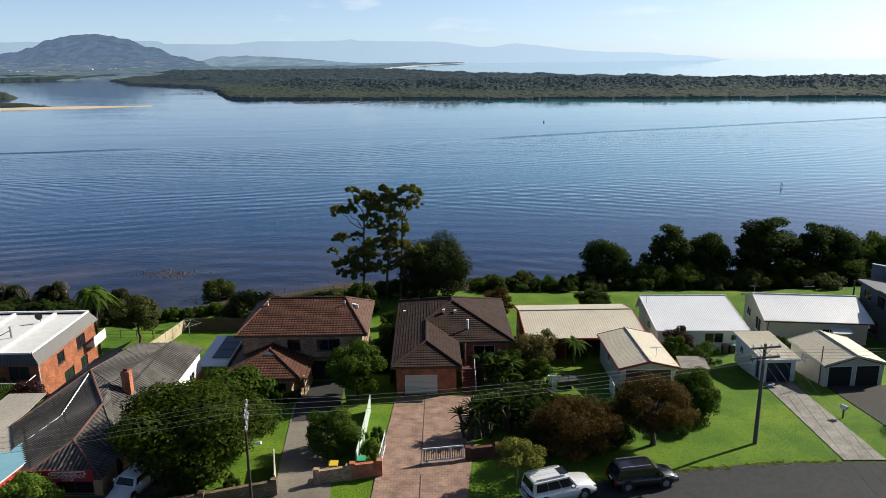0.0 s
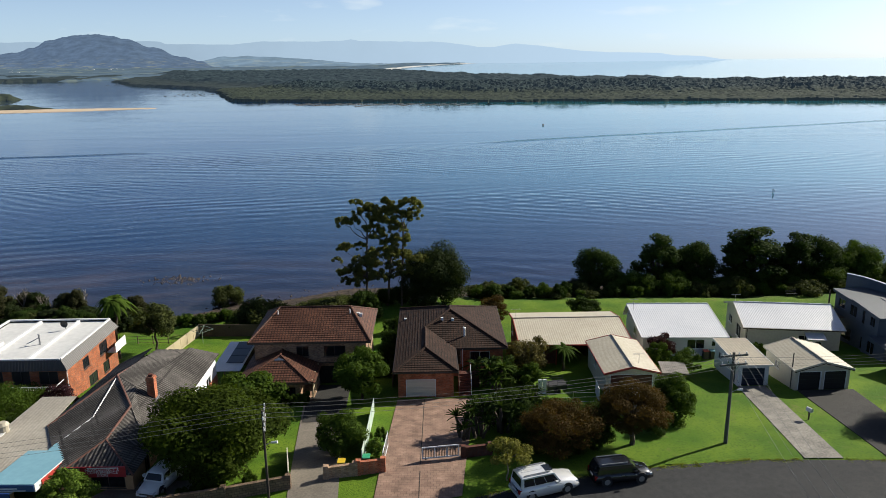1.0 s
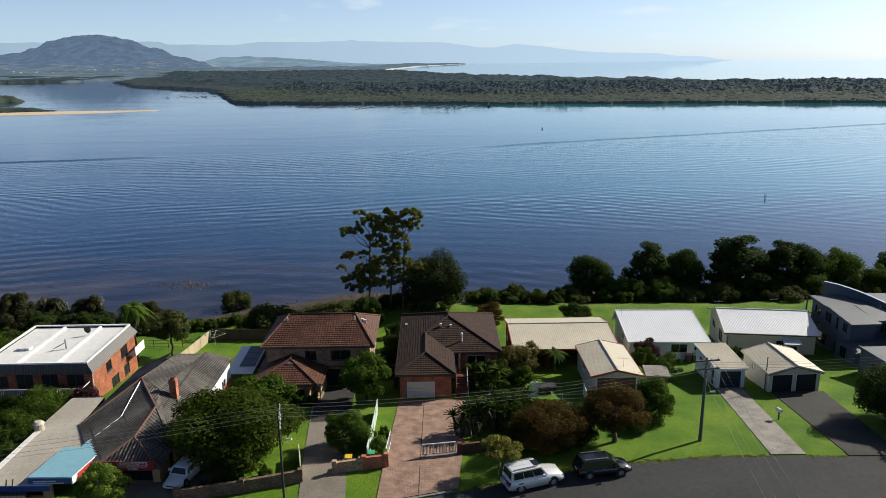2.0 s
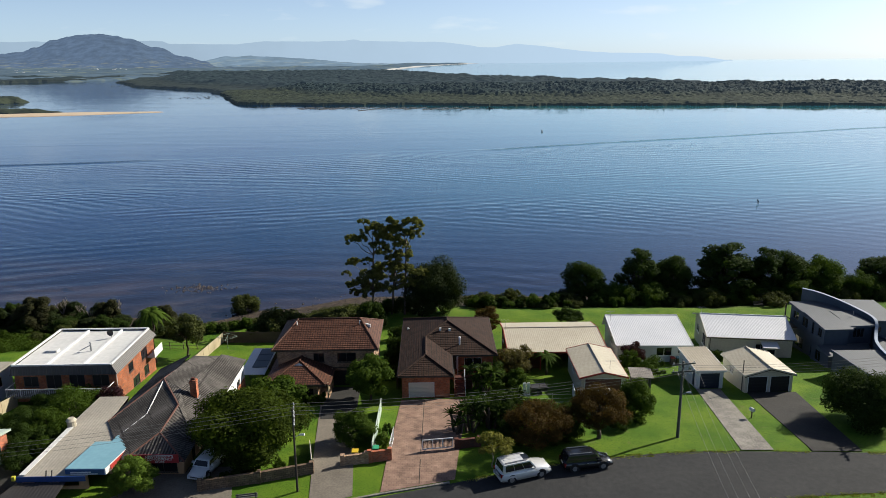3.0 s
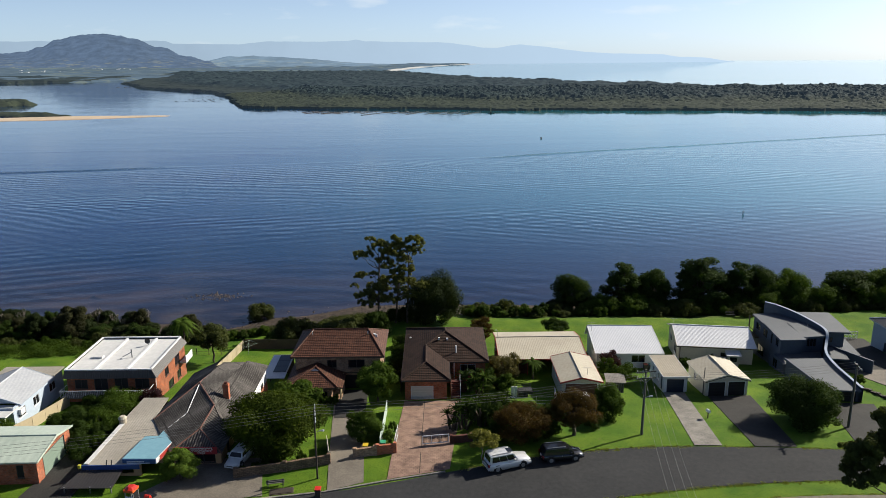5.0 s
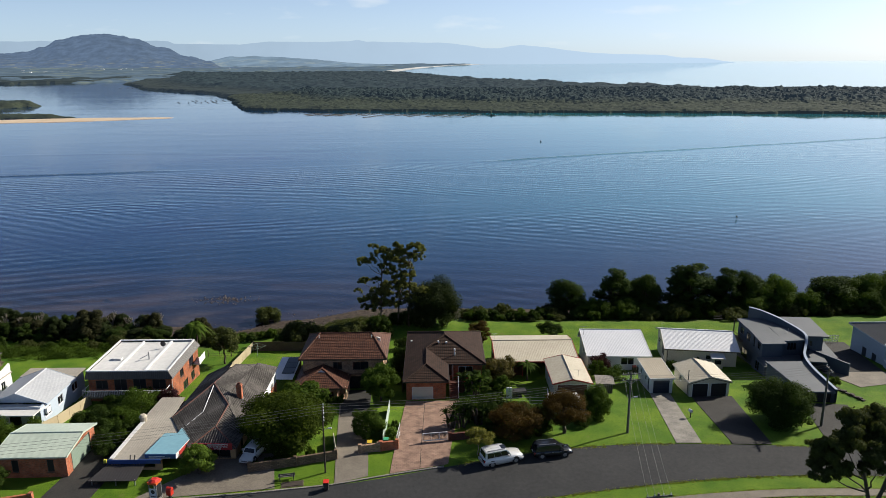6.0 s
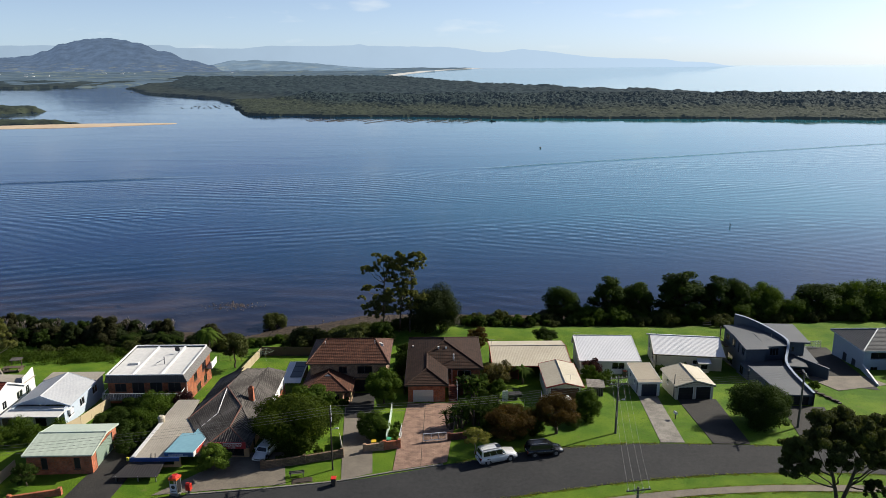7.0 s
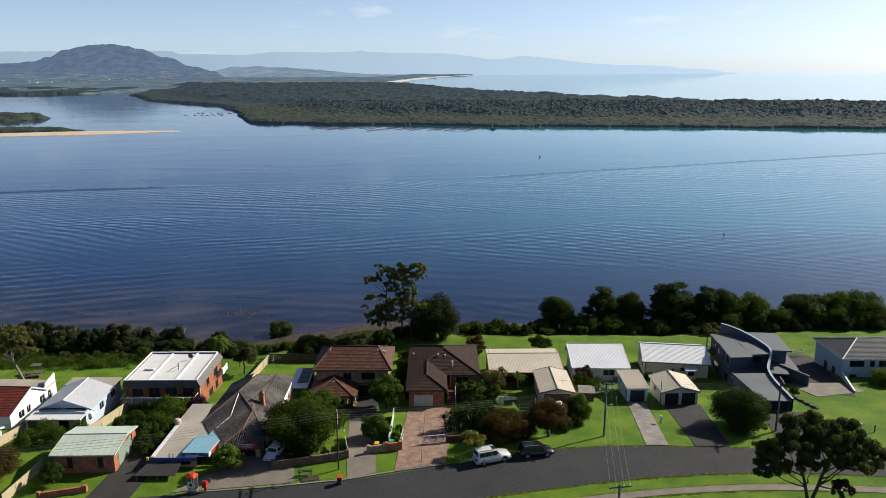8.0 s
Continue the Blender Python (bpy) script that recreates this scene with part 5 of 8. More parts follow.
def corner_shop():
    h = thing("shop", -26.0, 45.0, -0.1, 0, "corner shop with weathered grey corrugated hip roof", "shop")
    e = 1.75
    CAP = ROCK
    # rear and main roof
    A, B = Vector((1.9, 5.7, 3.95)), Vector((-1.6, 11.6, 4.1))
    C, D = Vector((-0.9, 19.2, 3.2)), Vector((1.9, 20.0, 3.0))
    F = Vector((1.3, 2.0, 2.95))
    Q, P = Vector((-5.5, 6.2, 1.95)), Vector((-1.1, -1.0, 1.82))
    part("roof_slope", Mesh().sheet([(4.5, 2.0, e), (4.5, 21.9, e), D, B.lerp(A, 0.5) + Vector((0.9, 0.5, 0.0)), A], "corr", 0.3, 0.05), CEMENT_SHEET, h, "weathered grey corrugated sheeting")
    part("roof_slope", Mesh().sheet([A, B.lerp(A, 0.5) + Vector((0.9, 0.5, 0.0)), B], "flat"), CEMENT_SHEET, h)
    part("roof_slope", Mesh().sheet([B, B.lerp(A, 0.5) + Vector((0.9, 0.5, 0.0)), D, C], "corr", 0.3, 0.05), CEMENT_SHEET, h)
    part("roof_slope", Mesh().sheet([Q, P, F, A, B], "corr", 0.3, 0.05), CEMENT_SHEET, h)
    part("roof_slope", Mesh().sheet([(-5.0, 19.5, e), Q, B, C], "corr", 0.3, 0.05), CEMENT_SHEET, h)
    part("roof_slope", Mesh().sheet([(4.5, 21.9, e), (-0.4, 22.9, e), C, D], "corr", 0.3, 0.05), CEMENT_SHEET, h)
    part("roof_slope", Mesh().sheet([(-0.4, 22.9, e), (-5.0, 19.5, e), C], "corr", 0.3, 0.05), CEMENT_SHEET, h)
    # front hip over the shop window
    part("roof_slope", Mesh().sheet([P, (4.5, -1.2, e), F], "corr", 0.3, 0.05), CEMENT_SHEET, h)
    part("roof_slope", Mesh().sheet([(4.5, -1.2, e), (4.5, 2.05, e), A, F], "corr", 0.3, 0.05), CEMENT_SHEET, h)
    rust = mat("rusty_ridge_capping", (0.20, 0.085, 0.06), 0.8, 0.3, 2.0)
    for p, q in ((A, B), (A, F), (F, P), (F, (4.5, -1.2, e)), (B, C), (B, Q), (C, D), (C, (-0.4, 22.9, e))):
        part("ridge_capping", Mesh().bar(p, q, 0.10), rust, h, "rust-stained ridge capping")
    part("pipe", Mesh().bar((-1.5, 11.0, 4.05), (-1.3, 5.6, 3.02), 0.06).bar((-1.3, 5.6, 3.02), (-3.2, 3.2, 2.0), 0.06), WHITE, h)
    ch = part("chimney", Mesh().box(2.0, 2.65, 9.0, 9.6, 2.0, 5.0).box(1.95, 2.7, 8.95, 9.65, 4.7, 4.85), BRICK_RED, h, "red brick chimney")
    part("chimney_pot", Mesh().box(2.15, 2.5, 9.15, 9.45, 5.0, 5.2), BRICK_DARK, ch)
    part("flashing", Mesh().box(1.9, 2.75, 8.9, 9.7, 2.75, 3.05), GALV, h)
    # walls
    mb = Mesh()
    for p0, p1, hs, z0 in (((-5.0, -0.2), (4.2, -0.6), [(4.2, 5.6, 0.1, 2.1), (6.0, 8.6, 0.5, 1.7)], -0.2), ((4.2, -0.6), (4.2, 12.0), [(2.4, 3.3, 0.2, 2.1)], -0.6)):
        m1 = Mesh()
        wall_face(m1, p0, p1, z0, e, [(a, b, c, d - max(0, d - (e - z0 - 0.1))) for a, b, c, d in hs])
        part("wall", m1, ORANGE_RENDER, h, "peach rendered wall")
        for a, b, c, d in hs:
            opening(h, p0, p1, z0, (a, b, c, d - max(0, d - (e - z0 - 0.1))), "window", CHARCOAL)
    for p0, p1, hs in (((4.2, 12.0), (4.2, 21.4), [(3.0, 4.4, 1.9, 2.9), (6.0, 7.4, 1.9, 2.9)]), ((4.2, 21.4), (-0.2, 22.0), []), ((-0.2, 22.0), (-5.2, 13.0), []), ((-5.2, 13.0), (-5.0, -0.2), [])):
        m1 = Mesh()
        wall_face(m1, p0, p1, -2.4, e, hs)
        part("wall", m1, WHITE, h, "white painted wall")
        for hh in hs:
            opening(h, p0, p1, -2.4, hh, "window", WHITE)
    part("brick_base", Mesh().box(4.18, 4.26, 12.0, 21.4, -2.6, -0.3), BRICK_RED, h)
    for i in range(5):
        part("step", Mesh().box(4.25, 5.3, 4.4 + 0.3 * i, 4.7 + 0.3 * i, -0.5, 0.05 + 0.17 * i), CONCRETE, h)
    # sign on the front gutter
    sg = part("sign", Mesh().box(-0.55, 4.1, -1.42, -1.36, 1.75, 2.6), mat("red_sign", (0.42, 0.02, 0.03), 0.5, 0.08, 1.0), h, "red shop sign with white lettering")
    part("sign_emblem_panel", Mesh().box(-0.5, 0.75, -1.45, -1.421, 1.79, 2.56), mat("dark_emblem_panel", (0.06, 0.05, 0.08), 0.5, 0.1, 1.0), sg)
    part("sign_emblem", Mesh().bar((0.12, -1.451, 2.18), (0.12, -1.47, 2.18), 0.27, sides=14), WHITE, sg)
    part("sign_line", Mesh().box(1.3, 3.6, -1.43, -1.421, 2.46, 2.53), WHITE, sg)
    for i, (txt, size) in enumerate((("NEWSAGENCY &", 0.33), ("CONVENIENCE", 0.33), ("STORE", 0.28))):
        lettering("lettering", txt, size, pose(2.4, -1.425, 2.24 - 0.215 * i, 90, 0, 0), sg)
    # skillion annex with pale steel roof, blue awning roof, blue fascia
    a = thing("shop_annex", -33.6, 42.0, -0.1, 0, "low shop annex under pale corrugated steel roof", "shop")
    part("roof_slope", Mesh().sheet([(-2.0, 0, 1.55), (4.1, 0, 1.55), (4.1, 9.2, 1.85), (-1.5, 9.2, 1.85)], "corr", 0.28), STEEL_OLD, a)
    part("roof_slope", Mesh().sheet([(-1.5, 9.2, 1.85), (2.1, 9.2, 1.85), (2.0, 14.7, 2.05), (-1.1, 14.7, 2.05)], "corr", 0.28), STEEL_OLD, a)
    mb = Mesh()
    wall_face(mb, (-1.8, 0.25), (4.0, 0.25), -0.1, 1.5, [(1.0, 2.4, 0.0, 1.4), (3.2, 5.0, 0.5, 1.4)])
    wall_face(mb, (-1.0, 14.5), (-1.8, 0.25), -1.4, 1.6)
    part("wall", mb, ORANGE_RENDER, a)
    part("blue_fascia", Mesh().box(-2.0, 4.0, -0.16, -0.06, 1.12, 1.62), mat("deep_blue_paint", (0.02, 0.07, 0.30), 0.5, 0.1, 1.0), a, "deep blue fascia board")
    part("flashing", Mesh().beam((-1.6, 0.1, 1.66), (-1.1, 9.0, 1.96), 0.5, 0.05), MEMBRANE, a)
    blue = [(2.1, 0.4), (5.6, 0.3), (6.6, 7.1), (4.4, 7.2), (4.2, 5.1), (2.7, 5.1)]
    part("awning_roof", Mesh().slab([(x, y) for x, y in blue], 1.98, 2.06), BLUE_ROOF, a, "faded sky-blue awning roof")
    part("awning_fascia", Mesh().beam((5.64, 0.3, 1.75), (6.64, 7.1, 1.75), 0.06, 0.6), WHITE, a)
    part("awning_poster", Mesh().beam((5.80, 1.0, 1.75), (6.22, 3.9, 1.75), 0.03, 0.5), mat("red_poster", (0.5, 0.05, 0.04), 0.5, 0.1, 1.0), a)
    part("awning_fascia", Mesh().beam((2.1, 0.36, 1.75), (5.6, 0.26, 1.75), 0.06, 0.5), mat("blue_board", (0.05, 0.13, 0.33), 0.5, 0.1, 1.0), a)
    part("poster_bar", Mesh().box(2.6, 4.4, 0.20, 0.24, 1.72, 1.82).box(2.6, 5.0, 0.20, 0.24, 1.56, 1.64), WHITE, a)
    part("verandah_roof", Mesh().sheet([(-3.0, -3.0, 0.75), (2.3, -3.0, 0.75), (2.3, -0.2, 1.1), (-2.0, -0.2, 1.1)], "corr", 0.3), CHARCOAL, a)
    for x in (-2.6, 0.0, 2.1):
        part("post", Mesh().box(x - 0.05, x + 0.05, -2.9, -2.8, -0.05, 0.8), GALV, a)
    part("roof_tank", Mesh().bar((-1.2, 8.6, 1.7), (-1.2, 8.6, 2.5), 0.42, 0.42, 12).bar((-1.2, 8.6, 2.5), (-1.2, 8.6, 2.75), 0.52, 0.3, 12), STEEL_CREAM, a, "round cream roof ventilator")
    part("floodlight", Mesh().box(-2.3, -2.0, -0.35, -0.1, 1.35, 1.75), mat("yellow_lamp_housing", (0.6, 0.55, 0.05), 0.5, 0.1, 1.0), a)
    part("spout", Mesh().bar((0.6, -0.1, 1.6), (0.6, 0.1, 2.1), 0.06).bar((1.1, -0.1, 1.6), (1.1, 0.1, 2.1), 0.06), CHARCOAL, a)


def lettering(name, text, size, m, parent, material=None):
    cu = bpy.data.curves.new(name, "FONT")
    cu.body, cu.size, cu.align_x, cu.extrude = text, size, "CENTER", 0.004
    tmp = bpy.data.objects.new(name, cu)
    me = bpy.data.meshes.new_from_object(tmp)
    bpy.data.objects.remove(tmp)
    me.materials.clear()
    me.materials.append(material or WHITE)
    ob = new(name, me)
    ob.parent = parent
    ob.matrix_basis = m
    return ob


def green_shed():
    h = thing("shed", -43.55, 40.9, -0.1, 1, "brick shed with pale green ribbed roof and green door", "shed")
    walls(h, -3.9, 3.85, 0, 7.2, -0.4, 2.75, BRICK_RED, front=[("window", 1.7, 0.75, 1.2, 1.5, DARK, 0), ("window", 5.6, 0.75, 1.2, 1.5, DARK, 0)], right=[("garage_door", 1.3, 4.6, 0.4, 2.45, GREEN_DOOR)], thick=0.3, frame_mat=CHARCOAL)
    gable_roof(h, -3.9, 3.85, 0, 7.2, 2.8, 0.62, "corr", STEEL_GREEN, over=0.3, end_over=0.3, trim=STEEL_GREEN, gable_mat=BRICK_RED, at=0.56, pitch=0.76)


def blue_white_house():
    h = thing("house", -53.6, 54.6, -1.0, 0, "small white house with grey roof and flat-roofed porch", "house")
    walls(h, -3.6, 3.8, 0, 12, -0.8, 2.7, PALEBLUE, front=[("door", 3.2, 1.6, 0.8, 2.0, GLASS)], right=[("window", 1.0, 1.6, 1.6, 1.2), ("window", 4.4, 1.4, 1.6, 1.2), ("window", 8.4, 1.6, 1.6, 1.2)], left=[("window", 3, 1.4, 1.6, 1.2)])
    gable_roof(h, -3.6, 3.8, 1.5, 9.0, 2.7, 1.35, "corr", PALE_GREY_ROOF, axis="y", over=0.3, end_over=0.3, trim=PALEBLUE, gable_mat=PALEBLUE)
    part("flat_roof", Mesh().box(-3.9, 4.1, 9.3, 12.3, 2.7, 2.85), STEEL_OLD, h)
    part("porch_roof", Mesh().box(-4.2, 3.9, -1.8, 1.5, 2.35, 2.5), MEMBRANE, h)
    for x in (-4.0, -0.2, 3.7):
        part("porch_post", Mesh().box(x - 0.06, x + 0.06, -1.7, -1.58, -0.6, 2.35), WHITE, h)
    part("air_conditioner", Mesh().box(3.82, 4.2, 0.9, 1.8, 1.4, 2.1), WHITE, h)
    r = thing("house", -65.5, 54.8, -1.0, -3, "white cottage with red tiled roof", "house")
    walls(r, -4.5, 4.6, 0, 12, -0.8, 2.4, WHITE, right=[("window", 2.0, 1.4, 1.4, 1.2), ("window", 4.0, 1.0, 1.4, 1.2), ("window", 7.4, 1.4, 1.4, 1.2), ("window", 9.6, 0.9, 1.0, 1.6)], front=[("window", 3, 1.6, 1.4, 1.1)])
    gable_roof(r, -4.5, 4.6, 0, 9.0, 2.4, 1.9, "tile", TILE_RED, over=0.4, end_over=0.25, trim=WHITE, gable_mat=WHITE, at=0.6)
    part("rear_gable", Mesh().face([(4.6, 8.8, 2.4), (4.6, 12.0, 2.4), (4.6, 12.0, 3.9), (4.6, 9.2, 3.2)]).face([(4.45, 8.8, 2.4), (4.45, 9.2, 3.2), (4.45, 12, 3.9), (4.45, 12, 2.4)]), WHITE, r)
    part("roof_slope", Mesh().box(-4.6, 4.7, 8.9, 12.2, 2.35, 2.5), STEEL_OLD, r)
    s = thing("house", -63.5, 41.5, -0.3, -6, "white cottage corner with grey steel roof", "house")
    walls(s, -6, 3.0, 0, 9, -0.4, 2.0, PALEBLUE, right=[("window", 1.2, 1.2, 0.9, 0.9), ("window", 4.2, 1.4, 0.9, 0.9)], front=[("window", 5, 1.4, 0.9, 0.9)])
    gable_roof(s, -6, 3.0, 0, 9, 2.0, 1.2, "corr", CEMENT_SHEET, over=0.3, end_over=0.3, trim=WHITE, gable_mat=PALEBLUE)
    part("solar_panel", Mesh().box(-3.5, -0.8, 0.6, 2.4, 2.35, 2.42, pose(0, 0, 0.02, 0, 0, 0)), GLASS, s)


for build in (main_house, left_house, cream_house, white_cottage, hall_house, grey_house, right_house, flat_house, corner_shop, green_shed, blue_white_house):
    build()


# ---- vegetation ----
LEAF_DARK = leaf_mat("dark_leaves", (0.012, 0.025, 0.006), (0.050, 0.082, 0.016))
LEAF_GREEN = leaf_mat("green_leaves", (0.016, 0.040, 0.006), (0.085, 0.135, 0.018))
LEAF_DEEP = leaf_mat("deep_green_leaves", (0.007, 0.018, 0.003), (0.070, 0.100, 0.012))
LEAF_LIME = leaf_mat("bright_leaves", (0.045, 0.10, 0.012), (0.15, 0.22, 0.035))
LEAF_OLIVE = leaf_mat("olive_leaves", (0.028, 0.040, 0.014), (0.095, 0.11, 0.035))
LEAF_GUM = leaf_mat("gum_leaves", (0.034, 0.050, 0.016), (0.20, 0.205, 0.060))
LEAF_RED = leaf_mat("bronze_leaves", (0.018, 0.030, 0.008), (0.105, 0.060, 0.020))
CASUARINA_DARK = leaf_mat("dark_needle_foliage", (0.012, 0.022, 0.010), (0.042, 0.058, 0.020))
LEAF_YELLOW = leaf_mat("yellow_green_leaves", (0.10, 0.11, 0.025), (0.25, 0.24, 0.06))
LEAF_PURPLE = leaf_mat("purple_leaves", (0.03, 0.015, 0.02), (0.08, 0.035, 0.045))
CASUARINA = leaf_mat("she_oak_needles", (0.022, 0.027, 0.013), (0.065, 0.066, 0.030))


def leaf_mesh(name, blobs, n, size, material, seed, droop=0.0, long=1.5):
    """Loose leaves on and in ellipsoid clumps. blobs: (centre, radii)."""
    n, size = (int(n * 3.0), size * 0.54) if n < 30000 else (n, size)
    rng = np.random.default_rng(seed)
    vol = np.array([b[1][0] * b[1][1] + b[1][0] * b[1][2] for b in blobs])
    pick = rng.choice(len(blobs), n, p=vol / vol.sum())
    C = np.array([b[0] for b in blobs], float)[pick]
    R = np.array([b[1] for b in blobs], float)[pick]
    d = rng.normal(size=(n, 3))
    d /= np.linalg.norm(d, axis=1)[:, None]
    rad = 1 - 0.45 * rng.random(n) ** 2 + 0.10 * rng.normal(size=n)
    P = C + d * R * rad[:, None]
    nrm = d + 0.42 * rng.normal(size=(n, 3)) + np.array([0, 0, 0.35])
    nrm /= np.linalg.norm(nrm, axis=1)[:, None]
    t = rng.normal(size=(n, 3)) - np.array([0, 0, droop * 3])
    u = t - nrm * (t * nrm).sum(1)[:, None]
    u /= np.linalg.norm(u, axis=1)[:, None] + 1e-9
    v = np.cross(nrm, u)
    s = size * (0.6 + 0.8 * rng.random(n))[:, None]
    a, b = u * s * 0.5 * long, v * s * 0.38
    V = np.stack([P - a, P - a * 0.1 + b, P + a, P - a * 0.1 - b], 1).reshape(-1, 3)
    me = bpy.data.meshes.new(name)
    me.vertices.add(4 * n)
    me.vertices.foreach_set("co", V.ravel())
    me.loops.add(4 * n)
    me.loops.foreach_set("vertex_index", np.arange(4 * n))
    me.polygons.add(n)
    me.polygons.foreach_set("loop_start", np.arange(0, 4 * n, 4))
    me.polygons.foreach_set("loop_total", np.full(n, 4))
    me.update(calc_edges=True)
    me.materials.append(material)
    return me


def limb(mb, p, q, r0, r1, rng, n=3, sway=0.045):
    p, q = Vector(p), Vector(q)
    prev = p
    for i in range(1, n + 1):
        f = i / n
        o = p.lerp(q, f) + (Vector((rng.uniform(-1, 1), rng.uniform(-1, 1), rng.uniform(-0.4, 0.6))) * (q - p).length * sway if i < n else Vector())
        mb.bar(prev, o, r0 + (r1 - r0) * (i - 1) / n, r0 + (r1 - r0) * f, 7)
        prev = o
    return prev


def tree(label, seed, radius, height, base, material, leaves=4000, size=0.32, blobs=26, trunk=0.22, flat=0.75, trunks=1, bark=None, droop=0.0, blob=0.36, name="tree", group="", category="tree", spread=0.0):
    """A tree or shrub about the origin: crown from base to height, limbs up to its clumps."""
    rng = random.Random(seed)
    ob = thing(name, 0, 0, 0, 0, label, category, group)
    blobs, blob = int(blobs * 1.15), blob * 0.92
    limbs = blobs if trunk >= 0.13 else blobs // 2
    cz, rz = (base + height) / 2, (height - base) / 2
    bl = []
    for i in range(blobs):
        # golden-angle spread over the crown, a little inside its outline
        f = (i + 0.5) / blobs
        zz = 1 - 1.75 * f
        a = i * 2.39996 + rng.uniform(-0.4, 0.4)
        rr = math.sqrt(max(0, 1 - zz * zz))
        k = rng.uniform(0.5, 0.93)
        c = (radius * rr * k * math.cos(a), radius * rr * k * math.sin(a), cz + rz * zz * k)
        q = radius * blob * rng.uniform(0.5, 1.25)
        bl.append((c, (q, q, max(0.3, q * flat))))
    mb = Mesh()
    for s in range(trunks):
        a = 2.1 + s * 2 * math.pi / trunks
        foot = Vector((0.35 * (trunks > 1) * math.cos(a), 0.35 * (trunks > 1) * math.sin(a), -0.3))
        fork = Vector((foot.x * (2 + spread), foot.y * (2 + spread), max(0.4, base + (height - base) * 0.22)))
        limb(mb, foot, fork, trunk, trunk * 0.7, rng, 4)
        for c, r in bl[s:limbs:trunks]:
            limb(mb, fork - Vector((0, 0, 0.1)), Vector(c) - Vector((0, 0, r[2] * 0.3)), trunk * 0.38, trunk * 0.10, rng, 1 if trunk < 0.13 else 3)
    part("trunk", mb, bark or BARK, ob)
    cr = new("crown", leaf_mesh("crown", bl, leaves, size, material, seed, droop))
    cr.parent = ob
    return ob


def put(ob, x, y, rz=0.0, s=1.0, sz=None, label=""):
    c = copy_thing(ob, pose(x, y, ground_z(x, y), 0, 0, rz) @ Matrix.Diagonal((s, s, sz or s, 1)))
    if label:
        tagged(c, label)
    return c


def settle(ob, x, y, rz=0.0, s=1.0, sz=None):
    """Stand the first of a kind at its place."""
    ob.matrix_basis = pose(x, y, ground_z(x, y), 0, 0, rz) @ Matrix.Diagonal((s, s, sz or s, 1))
    return ob


# tall gums on the reserve behind the houses
def gum(label, seed, clumps, trunks, leaves, size, material, bark, thick):
    rng = random.Random(seed)
    ob = thing("tree", 0, 0, 0, 0, label, "tree")
    mb = Mesh()
    tops = []
    for foot, fork in trunks:
        stem = Mesh()
        limb(stem, foot, fork, thick, thick * 0.6, rng, 5, 0.006)
        tops.append((Vector(fork), Vector(foot), stem))
    bl = []
    for x, y, z, r in clumps:
        c = Vector((x, y, z))
        f, g, stem = min(tops, key=lambda t: (t[0] - c).length)
        start = f.lerp(g, min(0.6, max(0, (f.z - z + 2.5) / f.z)))
        limb(stem, start, c - Vector((0, 0, r * 0.3)), thick * 0.42, thick * 0.12, rng, 4, 0.08)
        for k in range(26):
            a, d = rng.uniform(0, 6.28), math.sqrt(rng.random())
            q = r * rng.uniform(0.15, 0.34)
            lift = r * (0.62 * (1 - d * d) + rng.uniform(-0.42, 0.12))
            bl.append((tuple(c + Vector((1.15 * r * d * math.cos(a), 1.15 * r * d * math.sin(a), lift))), (q, q, q * 0.72)))
    for f, g, stem in tops:
        part("trunk", stem, bark, ob)
    cr = new("crown", leaf_mesh("crown", bl, leaves, size, material, seed, 0.5, 1.8))
    cr.parent = ob
    return ob


g1 = gum("tall slender gum trees with open tufted crowns", 3,
         [(-5.0, 0, 15.0, 0.9), (-3.6, 0.4, 13.5, 1.7), (-2.2, -0.3, 14.0, 1.1), (-6.9, 0.2, 12.3, 1.2), (-5.4, -0.4, 12.4, 1.0), (0.0, 0.5, 13.7, 1.7), (3.0, -0.3, 14.8, 1.4), (3.5, 0.4, 13.3, 1.2), (1.8, -0.5, 13.0, 1.2), (-0.1, 0.4, 11.8, 1.6),
          (1.4, -0.6, 9.8, 1.5), (-1.7, 0.6, 10.2, 1.2), (-6.8, 0.2, 8.4, 1.2), (-8.0, 0, 6.9, 0.7), (-4.4, -0.5, 9.0, 0.9), (-1.5, 0.4, 7.9, 1.6), (1.8, 0.3, 7.3, 1.4), (4.2, -0.6, 7.1, 1.1),
          (-3.6, 0.3, 5.9, 1.9), (-6.3, -0.4, 5.2, 1.5), (-1.8, -0.5, 4.6, 1.4), (-4.8, 0.2, 4.0, 1.6), (2.5, 0.4, 5.6, 1.3), (-6.8, 0.4, 3.8, 0.8), (0.4, 0.6, 6.0, 1.2), (-1.6, 0.5, 12.6, 1.2), (1.2, 0.4, 11.2, 1.2), (-0.4, -0.6, 9.4, 1.2), (-3.0, 0.5, 11.4, 1.0), (0.2, -0.4, 8.0, 1.2), (-2.8, 0.3, 7.4, 1.2), (-5.0, 0.3, 6.6, 1.1), (0.8, 0.5, 4.6, 1.1), (-0.4, 0.3, 15.0, 0.9)],
         [((-3.9, 0, -0.3), (-3.4, 0, 11.6)), ((-0.8, 0.5, -0.3), (0.3, 0, 10.6)), ((1.4, 0.2, -0.3), (1.9, 0.3, 11.8))], 120000, 0.125, LEAF_GUM, mat("grey_gum_bark", (0.17, 0.135, 0.11), 0.85, 0.35, 1.5), 0.2)
settle(g1, -5.0, 100.0, 0, 1.0, 1.07)
